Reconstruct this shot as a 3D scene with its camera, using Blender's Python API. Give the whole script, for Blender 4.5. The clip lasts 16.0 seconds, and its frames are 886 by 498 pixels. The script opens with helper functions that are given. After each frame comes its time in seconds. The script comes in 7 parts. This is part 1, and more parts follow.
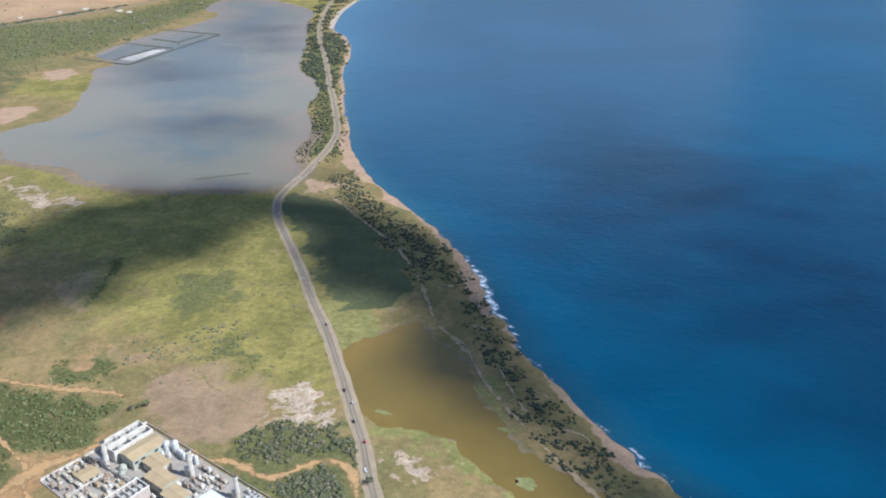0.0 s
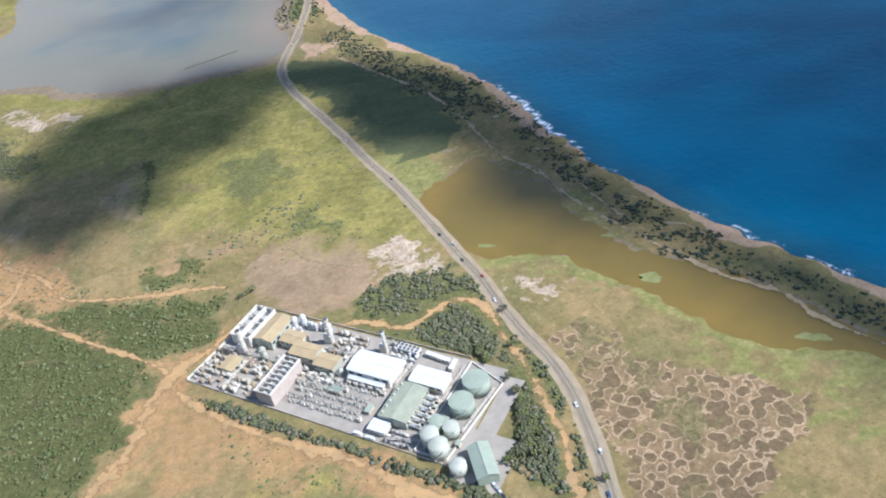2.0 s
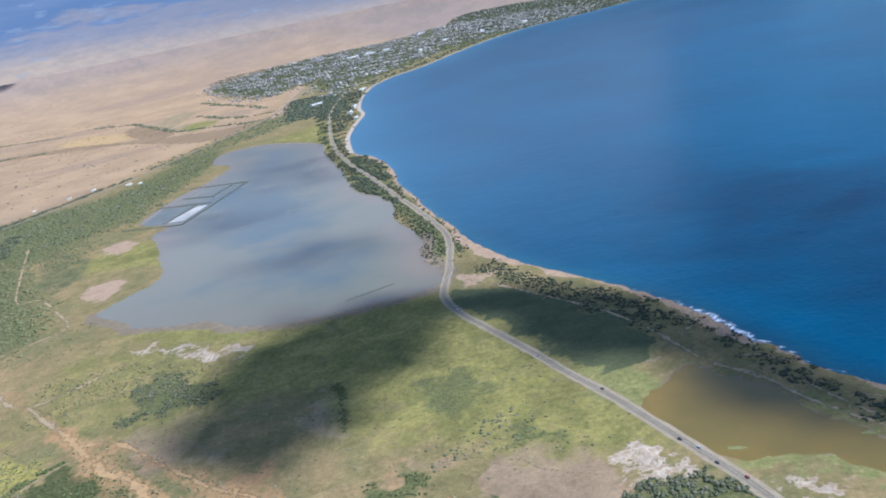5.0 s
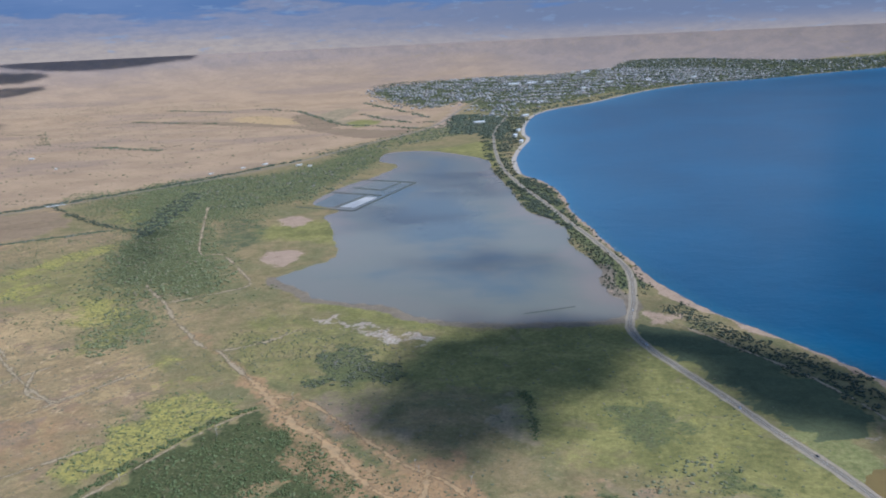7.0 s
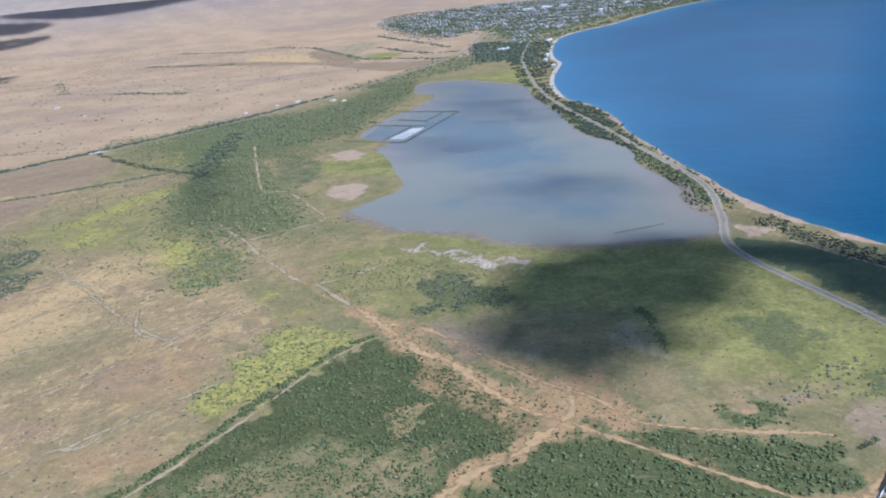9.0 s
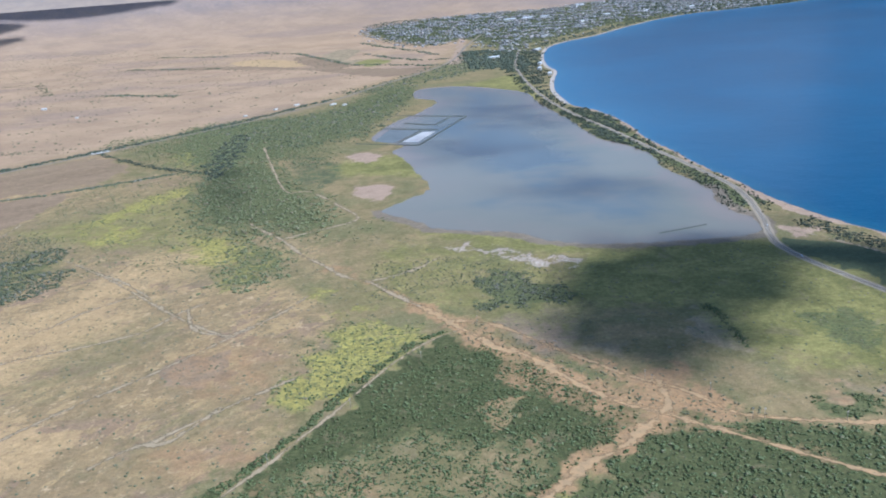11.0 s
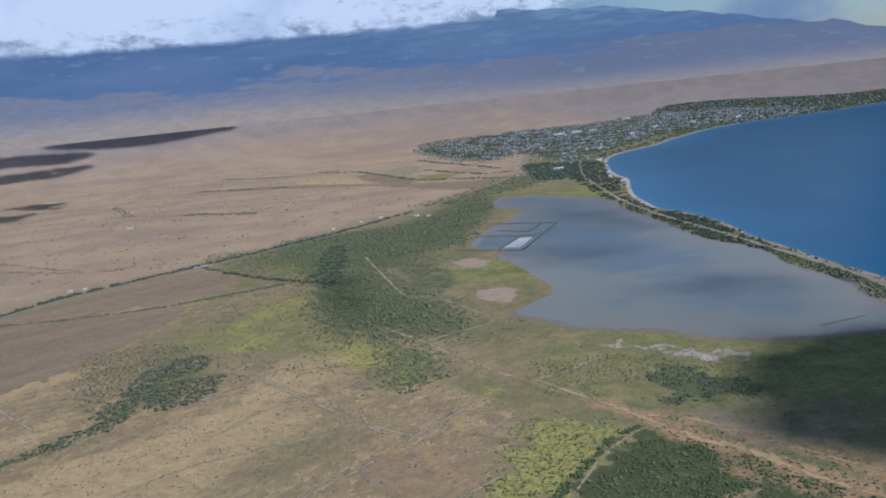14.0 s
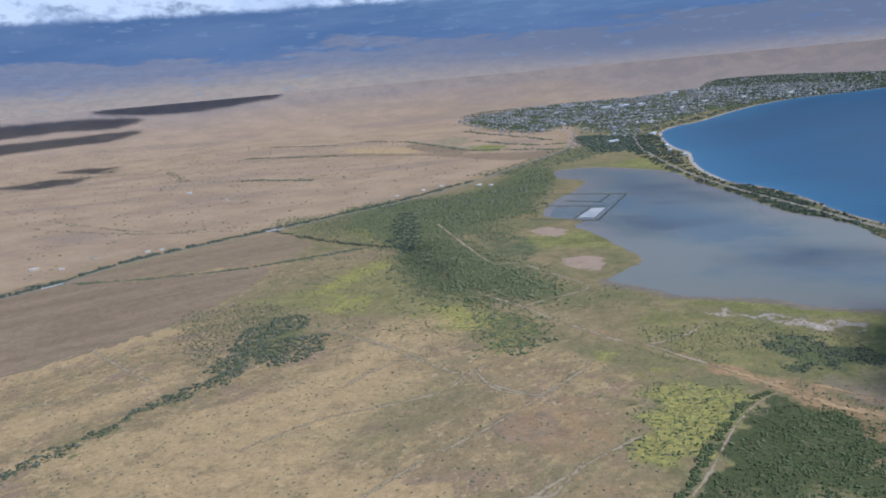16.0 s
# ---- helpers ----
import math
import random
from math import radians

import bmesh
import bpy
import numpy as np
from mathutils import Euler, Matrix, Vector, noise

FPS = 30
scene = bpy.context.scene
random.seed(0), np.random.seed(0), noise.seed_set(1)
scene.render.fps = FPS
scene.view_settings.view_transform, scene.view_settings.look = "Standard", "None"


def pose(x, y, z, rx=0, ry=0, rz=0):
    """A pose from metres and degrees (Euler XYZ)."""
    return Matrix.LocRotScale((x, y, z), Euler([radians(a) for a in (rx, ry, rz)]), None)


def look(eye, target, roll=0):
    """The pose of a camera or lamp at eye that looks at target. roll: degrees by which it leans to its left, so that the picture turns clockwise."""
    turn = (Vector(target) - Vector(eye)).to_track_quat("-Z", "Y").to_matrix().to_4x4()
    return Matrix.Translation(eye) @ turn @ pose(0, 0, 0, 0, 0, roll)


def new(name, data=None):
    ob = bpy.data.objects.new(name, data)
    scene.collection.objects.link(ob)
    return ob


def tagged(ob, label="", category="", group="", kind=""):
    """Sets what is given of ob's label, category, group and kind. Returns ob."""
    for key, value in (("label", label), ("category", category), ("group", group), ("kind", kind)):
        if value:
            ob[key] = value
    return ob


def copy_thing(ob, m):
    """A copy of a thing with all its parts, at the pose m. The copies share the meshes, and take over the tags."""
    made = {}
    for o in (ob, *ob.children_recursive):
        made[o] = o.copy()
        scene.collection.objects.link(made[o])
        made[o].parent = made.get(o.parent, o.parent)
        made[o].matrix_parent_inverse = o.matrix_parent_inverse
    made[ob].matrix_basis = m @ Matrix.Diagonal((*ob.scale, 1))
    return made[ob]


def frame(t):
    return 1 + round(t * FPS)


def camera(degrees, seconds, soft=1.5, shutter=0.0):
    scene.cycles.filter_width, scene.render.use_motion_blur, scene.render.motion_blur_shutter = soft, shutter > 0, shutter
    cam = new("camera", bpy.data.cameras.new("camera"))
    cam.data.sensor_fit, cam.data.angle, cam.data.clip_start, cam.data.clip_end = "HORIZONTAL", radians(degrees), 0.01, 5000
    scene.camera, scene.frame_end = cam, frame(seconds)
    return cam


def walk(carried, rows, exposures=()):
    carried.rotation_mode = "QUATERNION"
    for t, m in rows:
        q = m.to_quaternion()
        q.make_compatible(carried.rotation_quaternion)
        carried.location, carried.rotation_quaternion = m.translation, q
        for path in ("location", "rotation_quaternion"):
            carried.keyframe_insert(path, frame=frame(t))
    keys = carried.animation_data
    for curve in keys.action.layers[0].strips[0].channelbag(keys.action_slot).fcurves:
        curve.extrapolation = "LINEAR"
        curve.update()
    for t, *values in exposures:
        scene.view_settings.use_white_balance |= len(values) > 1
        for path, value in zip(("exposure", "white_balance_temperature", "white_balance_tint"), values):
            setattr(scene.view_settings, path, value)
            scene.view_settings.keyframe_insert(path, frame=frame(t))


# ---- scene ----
cam = camera(57.88, 16.0, 1.95)
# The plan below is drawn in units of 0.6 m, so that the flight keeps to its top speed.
UNIT = 0.6
PATH = [
(0, (1.1, -2.0, 435.3), (20.8, 908.8, 0.0), -0.55),
    (0.5, (-29.9, -0.8, 434.6), (-9.3, 758.4, 0.0), -3.65),
    (1, (-61.0, 0.4, 433.7), (-35.4, 700.6, 0.0), -7.09),
    (1.5, (-92.2, 1.6, 432.6), (-54.5, 640.3, 0.0), -9.98),
    (2, (-123.5, 2.9, 431.3), (-78.9, 587.3, 0.0), -11.25),
    (2.5, (-155.0, 4.2, 429.8), (-81.2, 638.4, 0.0), -9.59),
    (3, (-186.5, 5.6, 428.2), (-63.7, 776.1, 0.0), -8.31),
    (3.5, (-218.1, 6.9, 426.5), (-71.5, 777.1, 0.0), -9.09),
    (4, (-249.7, 8.2, 424.6), (-71.1, 779.1, 0.0), -10.31),
    (4.5, (-281.4, 9.5, 422.7), (-93.4, 917.9, 0.0), -11.88),
    (5, (-313.2, 10.7, 420.6), (-178.8, 1313.7, 0.0), -11.89),
    (5.2, (-325.9, 11.2, 419.8), (-241.2, 1539.3, 0.0), -10.55),
    (7.3, (-459.6, 15.6, 410.5), (-508.0, 1561.9, 2.3), -2.57),
    (7.5, (-472.3, 16.0, 409.6), (-508.2, 1383.1, 0.0), -2.95),
    (8, (-504.1, 16.8, 407.3), (-533.9, 1243.6, 0.0), -3.93),
    (8.5, (-535.8, 17.4, 405.0), (-618.6, 1155.0, 0.0), -5.86),
    (9, (-567.5, 17.9, 402.8), (-619.8, 1168.4, 0.0), -5.61),
    (9.2, (-580.2, 18.1, 401.9), (-619.5, 1170.1, -0.0), -5.19),
    (11.5, (-725.1, 18.1, 392.4), (-719.6, 1190.9, 0.0), -4.41),
    (12, (-756.3, 17.6, 390.7), (-768.9, 1205.5, 0.0), -4.91),
    (12.5, (-787.4, 16.9, 389.0), (-812.2, 1228.8, -0.0), -5.41),
    (13, (-818.4, 16.0, 387.5), (-872.7, 1452.3, 0.0), -6.11),
    (13.5, (-849.2, 14.8, 386.1), (-896.1, 1585.6, 85.7), -6.31),
    (14, (-879.9, 13.4, 384.9), (-916.8, 1587.1, 98.4), -6.02),
    (14.5, (-910.4, 11.7, 383.9), (-982.0, 1578.3, 66.9), -5.94),
    (15, (-940.7, 9.7, 383.1), (-1032.6, 1570.0, 41.0), -5.88),
    (15.5, (-970.8, 7.5, 382.5), (-1080.3, 1568.3, 48.0), -5.64),
    (16, (-1000.8, 5.0, 382.1), (-1096.3, 1567.0, 49.1), -5.21),
]
walk(cam, [(t, look(UNIT * Vector(eye), UNIT * Vector(target), roll)) for t, eye, target, roll in PATH], [(t, stops, kelvin - 150, 13) for t, stops, kelvin in
    ((0, 0.5, 5480), (1, 0.66, 5470), (2, 0.7, 5450), (3.5, 0.68, 5150), (5, 0.5, 5050), (7.3, 0.05, 4900), (8, 0.17, 4870), (9, 0.40, 4820), (12.5, 0.36, 4800), (13.0, 0.2, 4840), (13.5, -0.15, 4860), (14, -0.27, 4900), (14.5, -0.26, 4900), (15, -0.16, 4900), (16, -0.1, 4880))])


# ---- light ----
SUN_EL, SUN_X, SUN_Y = 46.0, 0.925, -0.38
SUN_DIR = Vector((SUN_X * math.cos(radians(SUN_EL)), SUN_Y * math.cos(radians(SUN_EL)), math.sin(radians(SUN_EL)))).normalized()
world = bpy.data.worlds.new("sky")
scene.world = world
world.use_nodes = True
wn = world.node_tree
sky = wn.nodes.new("ShaderNodeTexSky")
sky.sky_type, sky.sun_disc = "NISHITA", False
sky.sun_elevation, sky.sun_rotation = radians(SUN_EL), math.atan2(SUN_X, SUN_Y)
sky.air_density, sky.dust_density = 1.25, 0.6
fleece = wn.nodes.new("ShaderNodeTexNoise")
fleece.inputs["Scale"].default_value, fleece.inputs["Detail"].default_value, fleece.inputs["Roughness"].default_value = 4.2, 5.0, 0.58
spots = wn.nodes.new("ShaderNodeMapRange")
spots.interpolation_type = "SMOOTHSTEP"
spots.inputs[1].default_value, spots.inputs[2].default_value, spots.inputs[4].default_value = 0.46, 0.66, 0.85
wn.links.new(fleece.outputs[0], spots.inputs[0])
clouded = wn.nodes.new("ShaderNodeMix")
clouded.data_type = "RGBA"
wn.links.new(spots.outputs[0], clouded.inputs[0])
wn.links.new(sky.outputs[0], clouded.inputs[6])
clouded.inputs[7].default_value = (2.35, 3.0, 4.1, 1)
wn.links.new(clouded.outputs[2], wn.nodes["Background"].inputs[0])
wn.nodes["Background"].inputs[1].default_value = 0.088
sun_data = bpy.data.lights.new("sun", "SUN")
sun_data.energy, sun_data.angle, sun_data.color = 4.6, radians(1.1), (1.0, 0.925, 0.80)
sun = new("sun", sun_data)
sun.matrix_world = look(SUN_DIR * 4000, (0, 0, 0))


# ---- plane geometry helpers ----
def curve(points, closed=False, step=12.0):
    """A smooth line through control points, as an array of places."""
    p = np.array(points, float)
    n = len(p)
    out = []
    for i in range(n if closed else n - 1):
        a, b, c, d = (p[(i + k) % n] if closed else p[min(max(i + k, 0), n - 1)] for k in (-1, 0, 1, 2))
        m = max(2, int(np.hypot(*(c - b)) / step))
        for t in np.arange(m) / m:
            out.append(0.5 * (2 * b + (c - a) * t + (2 * a - 5 * b + 4 * c - d) * t * t + (3 * b - a - 3 * c + d) * t ** 3))
    if not closed:
        out.append(p[-1])
    return np.array(out)


def line_distance(q, line):
    """The distance of each place of q from a polyline."""
    best = np.full(len(q), 1e12)
    for a, b in zip(line[:-1], line[1:]):
        ab = b - a
        t = np.clip(((q - a) @ ab) / max(ab @ ab, 1e-9), 0, 1)
        r = q - a - t[:, None] * ab
        best = np.minimum(best, r[:, 0] ** 2 + r[:, 1] ** 2)
    return np.sqrt(best)


def inside(q, ring):
    """Which places of q lie in the closed ring."""
    x, y = q[:, 0], q[:, 1]
    hit = np.zeros(len(q), bool)
    for (x0, y0), (x1, y1) in zip(ring, np.roll(ring, -1, 0)):
        if y0 != y1:
            hit ^= ((y0 > y) != (y1 > y)) & (x < (x1 - x0) * (y - y0) / (y1 - y0) + x0)
    return hit


def region(q, ring, feather):
    """1 within the ring, 0 outside, 0.5 on its edge, over the feather's width."""
    lo, hi = ring.min(0) - feather, ring.max(0) + feather
    near = np.all((q > lo) & (q < hi), axis=1)
    m = np.zeros(len(q))
    if near.any():
        w = q[near]
        d = line_distance(w, np.vstack([ring, ring[:1]]))
        m[near] = np.clip(0.5 + np.where(inside(w, ring), d, -d) / feather, 0, 1)
    return m


def ripple(q, size, seed=0):
    """Smooth noise of about -1 to 1 over the plane, from a few turned waves."""
    r = np.random.RandomState(seed)
    v = np.zeros(len(q))
    for k in range(14):
        a, f = r.uniform(0, 6.283), r.uniform(0.6, 2.2) / size * 6.283
        v += np.sin((q[:, 0] * math.cos(a) + q[:, 1] * math.sin(a)) * f + r.uniform(0, 6.283)) / 3.6
    return v


def stray(q, far=1.0):
    """The places moved about a little, so that outlines turn ragged."""
    dx = 9 * ripple(q, 75, 91) + 5 * ripple(q, 24, 92)
    dy = 9 * ripple(q, 75, 93) + 5 * ripple(q, 24, 94)
    return q + far * np.stack([dx, dy], -1)


# ---- the land's lie: flat by the shore, the plain rising to the volcano's foot ----
CX, CY, RISE_H, FLAT, FAR = -700.0, 0.0, 395.0, 5200.0, 7900.0


def lie(x, y, z=0.0):
    """The place in metres of a point of the flat plan: past FLAT the land draws in and climbs."""
    x, y, z = np.broadcast_arrays(np.asarray(x, float), np.asarray(y, float), np.asarray(z, float))
    dx, dy = x - CX, y - CY
    d = np.maximum(np.hypot(dx, dy), 1e-6)
    az = np.degrees(np.arctan2(dx, dy))
    turn = np.clip((44 - az) / 10, 0, 1) * np.clip((az + 80) / 15, 0, 1)
    e0 = math.atan(RISE_H / FLAT)
    k = RISE_H / math.sin(e0) ** 2 / (FAR - FLAT)
    r = np.where(d > FLAT, FAR - (FAR - FLAT) * np.exp(-k * (e0 - np.arctan(RISE_H / d))), d)
    r = d + (r - d) * turn
    s = r / d
    return UNIT * np.stack([CX + dx * s, CY + dy * s, RISE_H * (1 - s) * turn + z * s], -1), s


# ---- materials ----
class Graph:
    """A small helper to write node materials line by line."""

    def __init__(self, name):
        self.mat = bpy.data.materials.new(name)
        self.mat.use_nodes = True
        self.t = self.mat.node_tree
        self.bsdf = self.t.nodes["Principled BSDF"]
        scaled = self.t.nodes.new("ShaderNodeVectorMath")
        scaled.operation = "SCALE"
        scaled.inputs["Scale"].default_value = 1 / UNIT
        self.t.links.new(self.t.nodes.new("ShaderNodeNewGeometry").outputs["Position"], scaled.inputs[0])
        self.pos = scaled.outputs[0]

    def node(self, kind, **values):
        n = self.t.nodes.new(kind)
        for key, v in values.items():
            setattr(n, key, v)
        return n

    def feed(self, socket, v):
        if isinstance(v, bpy.types.NodeSocket):
            self.t.links.new(v, socket)
        else:
            socket.default_value = (*v, 1.0) if isinstance(v, tuple) and len(v) == 3 and socket.type == "RGBA" else v

    def math(self, op, a, b=0.0, clamp=False):
        n = self.node("ShaderNodeMath", operation=op, use_clamp=clamp)
        self.feed(n.inputs[0], a), self.feed(n.inputs[1], b)
        return n.outputs[0]

    def turned(self, angle, sx, sy, sz=1.0):
        n = self.node("ShaderNodeMapping", vector_type="TEXTURE")
        self.feed(n.inputs[0], self.pos)
        n.inputs[2].default_value, n.inputs[3].default_value = (0, 0, radians(angle)), (sx, sy, sz)
        return n.outputs[0]

    def noise(self, size, detail=4.0, rough=0.55, at=None, warp=0.0):
        n = self.node("ShaderNodeTexNoise")
        self.feed(n.inputs["Vector"], at or self.pos)
        n.inputs["Scale"].default_value, n.inputs["Detail"].default_value = 1.0 / size, detail
        n.inputs["Roughness"].default_value, n.inputs["Distortion"].default_value = rough, warp
        return n.outputs[0]

    def ramp(self, v, lo, hi, smooth=True):
        n = self.node("ShaderNodeMapRange", interpolation_type="SMOOTHSTEP" if smooth else "LINEAR", clamp=True)
        self.feed(n.inputs[0], v), self.feed(n.inputs[1], lo), self.feed(n.inputs[2], hi)
        return n.outputs[0]

    def mix(self, f, a, b):
        n = self.node("ShaderNodeMix", data_type="RGBA")
        self.feed(n.inputs[0], f), self.feed(n.inputs[6], a), self.feed(n.inputs[7], b)
        return n.outputs[2]

    def split(self, name):
        a = self.node("ShaderNodeAttribute", attribute_name=name)
        s = self.node("ShaderNodeSeparateColor")
        self.t.links.new(a.outputs["Color"], s.inputs[0])
        return s.outputs[0], s.outputs[1], s.outputs[2], a.outputs["Alpha"]

    def bump(self, height, strength, distance):
        n = self.node("ShaderNodeBump")
        self.feed(n.inputs["Height"], height)
        n.inputs["Strength"].default_value, n.inputs["Distance"].default_value = strength, distance
        self.t.links.new(n.outputs[0], self.bsdf.inputs["Normal"])

    def done(self, color, rough=0.9, metal=0.0, spec=0.3):
        self.feed(self.bsdf.inputs["Base Color"], color), self.feed(self.bsdf.inputs["Roughness"], rough)
        self.feed(self.bsdf.inputs["Metallic"], metal), self.feed(self.bsdf.inputs["Specular IOR Level"], spec)
        return self.mat


def plain(name, a, b, size, rough=0.7, metal=0.0, spec=0.4, relief=0.0):
    """Paint, metal or concrete: two tones, stains and fine grain."""
    g = Graph(name)
    n = g.noise(size, 5.0, 0.6)
    fine = g.noise(size / 9, 3.0)
    c = g.mix(g.ramp(n, 0.3, 0.72), a, b)
    c = g.mix(g.math("MULTIPLY", g.ramp(fine, 0.5, 0.8), 0.35), c, tuple(v * 0.75 for v in a))
    if relief:
        g.bump(fine, 0.5, relief)
    return g.done(c, g.math("ADD", rough - 0.08, g.math("MULTIPLY", n, 0.16)), metal, spec)


def leafy(name, dark, light, dry=(0.2, 0.17, 0.08), some_dry=0.0):
    """Foliage: each clump has its own green, some have dried."""
    g = Graph(name)
    r = g.node("ShaderNodeNewGeometry").outputs["Random Per Island"]
    c = g.mix(r, dark, light)
    c = g.mix(g.math("MULTIPLY", g.ramp(g.noise(45.0, 3.0), 0.45, 0.7), 0.5), c, light)
    if some_dry:
        pick = g.math("FRACT", g.math("MULTIPLY", r, 37.3))
        c = g.mix(g.ramp(pick, 1 - some_dry, 1 - some_dry + 0.05), c, dry)
    c = g.mix(g.math("MULTIPLY", g.noise(1.3, 3.0), 0.55), c, dark)
    g.bump(g.noise(0.8, 3.0), 0.8, 0.4)
    return g.done(c, 0.75, 0.0, 0.15)


def land_material():
    g = Graph("open_land")
    sand, salt, green, yellow = g.split("cover_a")
    scrub, red, mud, field = g.split("cover_b")
    tan, marsh, algae, wet = g.split("cover_c")
    fallow, gold, olive, pale = g.split("cover_d")
    plains, dense, far_haze, _ = g.split("cover_e")
    broad, mid, small, grain = g.noise(140.0, 5.0, 0.6), g.noise(32.0, 6.0, 0.65, warp=0.6), g.noise(7.0, 5.0, 0.65), g.noise(1.8, 3.0, 0.6)
    patchy = g.noise(58.0, 6.0, 0.68, warp=0.8)
    fleck = g.noise(4.2, 5.0, 0.74)
    rows = g.math("ADD", g.math("MULTIPLY", g.noise(18.0, 6.0, 0.68, g.turned(-37, 1.0, 3.0)), 0.45), g.math("MULTIPLY", g.noise(34.0, 6.0, 0.7, warp=1.0), 0.55))
    broken = g.math("ADD", g.math("MULTIPLY", mid, 0.55), g.math("MULTIPLY", small, 0.45))

    def part_of(v, lo, hi, amount):
        return g.math("MULTIPLY", g.ramp(v, lo, hi), amount)

    def over(c, mask, amount, a, b, tone, lo=0.42, hi=0.58, most=1.0):
        edge = g.math("ADD", mask, g.math("MULTIPLY", g.math("SUBTRACT", broken, 0.5), amount))
        return g.mix(g.math("MULTIPLY", part_of(edge, lo, hi, most), g.ramp(mask, 0.0, 0.3)), c, g.mix(tone, a, b))

    # dry olive grass with paler and browner patches
    c = g.mix(g.ramp(patchy, 0.38, 0.62), (0.188, 0.165, 0.070), (0.27, 0.21, 0.10))
    c = g.mix(part_of(broad, 0.48, 0.62, 0.65), c, (0.15, 0.155, 0.065))
    c = g.mix(part_of(small, 0.52, 0.68, 0.55), c, (0.33, 0.258, 0.132))
    c = g.mix(part_of(fleck, 0.56, 0.63, 0.55), c, (0.095, 0.105, 0.045))
    # dry plain: golden grass, bare earth and old plough lines
    t2 = g.mix(g.ramp(rows, 0.42, 0.58), (0.262, 0.196, 0.100), (0.328, 0.240, 0.116))
    t2 = g.mix(part_of(patchy, 0.48, 0.62, 0.6), t2, g.mix(small, (0.22, 0.182, 0.090), (0.272, 0.217, 0.108)))
    t2 = g.mix(part_of(g.noise(80.0, 5.0, 0.65, warp=1.0), 0.52, 0.60, 0.6), t2, (0.275, 0.19, 0.125))
    streaky = g.noise(30.0, 8.0, 0.68, g.turned(-37, 1.0, 2.2), 0.5)
    t2 = g.mix(part_of(g.math("ADD", streaky, g.math("MULTIPLY", g.math("SUBTRACT", broad, 0.5), 0.45)), 0.545, 0.575, 0.65), t2, g.mix(fleck, (0.395, 0.285, 0.130), (0.465, 0.338, 0.158)))
    t2 = g.mix(part_of(g.noise(9.0, 6.0, 0.7, g.turned(-37, 1.0, 1.6)), 0.60, 0.62, 0.7), t2, (0.46, 0.35, 0.195))
    t2 = g.mix(part_of(g.noise(27.0, 8.0, 0.76, warp=0.7), 0.56, 0.60, 0.35), t2, (0.185, 0.158, 0.085))
    t2 = g.mix(part_of(fleck, 0.58, 0.63, 0.6), t2, (0.15, 0.125, 0.07))
    t2 = g.mix(part_of(g.noise(2.6, 4.0, 0.75), 0.60, 0.64, 0.55), t2, (0.13, 0.11, 0.06))
    t2 = g.mix(part_of(g.noise(15.0, 6.0, 0.62, g.turned(-37, 1.0, 1.5), 0.4), 0.62, 0.632, 0.75), t2, (0.49, 0.365, 0.195))
    edge = g.math("ADD", tan, g.math("MULTIPLY", g.math("SUBTRACT", broken, 0.5), 1.6))
    c = g.mix(g.ramp(edge, 0.25, 0.75), c, t2)
    # plain beyond the highway: paler and bluer, some haze mixed into its tone
    t3 = g.mix(g.ramp(g.noise(260.0, 6.0, 0.6), 0.38, 0.62), (0.335, 0.242, 0.146), (0.415, 0.30, 0.180))
    t3 = g.mix(part_of(g.noise(70.0, 7.0, 0.7, g.turned(62, 1.0, 3.4)), 0.52, 0.66, 0.45), t3, (0.275, 0.21, 0.142))
    t3 = g.mix(part_of(g.noise(420.0, 7.0, 0.62, g.turned(12, 2.2, 1.0)), 0.48, 0.62, 0.55), t3, (0.262, 0.198, 0.15))
    t3 = g.mix(part_of(g.noise(11.0, 5.0, 0.72), 0.585, 0.64, 0.55), t3, (0.19, 0.155, 0.10))
    t3 = g.mix(part_of(g.noise(36.0, 8.0, 0.75, g.turned(62, 1.0, 2.4)), 0.57, 0.60, 0.4), t3, (0.46, 0.345, 0.215))
    # distance haze painted in: the plain fades to grey-mauve
    t3 = g.mix(g.math("MULTIPLY", far_haze, 0.8), t3, g.mix(g.ramp(g.noise(200.0, 6.0, 0.66), 0.4, 0.6), (0.255, 0.218, 0.20), (0.20, 0.18, 0.18)))
    c = g.mix(g.ramp(plains, 0.1, 0.9), c, t3)
    c = over(c, gold, 1.9, (0.49, 0.35, 0.165), (0.40, 0.29, 0.143), g.ramp(small, 0.38, 0.62), 0.36, 0.60, 0.8)
    c = over(c, olive, 1.7, (0.158, 0.147, 0.066), (0.22, 0.19, 0.088), g.ramp(small, 0.36, 0.64), 0.25, 0.75, 0.85)
    c = over(c, fallow, 0.6, (0.265, 0.198, 0.132), (0.325, 0.245, 0.17), g.ramp(mid, 0.38, 0.62), 0.3, 0.7, 0.8)
    c = over(c, pale, 1.0, (0.33, 0.265, 0.16), (0.22, 0.19, 0.11), g.ramp(g.noise(22.0, 5.0, 0.65, g.turned(-8, 1.0, 5.0)), 0.38, 0.62), 0.3, 0.7, 0.85)
    c = over(c, field, 0.3, (0.222, 0.162, 0.098), (0.275, 0.205, 0.125), g.ramp(g.noise(60.0, 5.0, 0.55, g.turned(-55, 1.0, 6.0)), 0.35, 0.65))
    c = over(c, green, 1.7, (0.155, 0.155, 0.049), (0.28, 0.26, 0.084), g.ramp(g.math("ADD", g.math("MULTIPLY", patchy, 0.6), g.math("MULTIPLY", small, 0.4)), 0.38, 0.62), 0.2, 0.8)
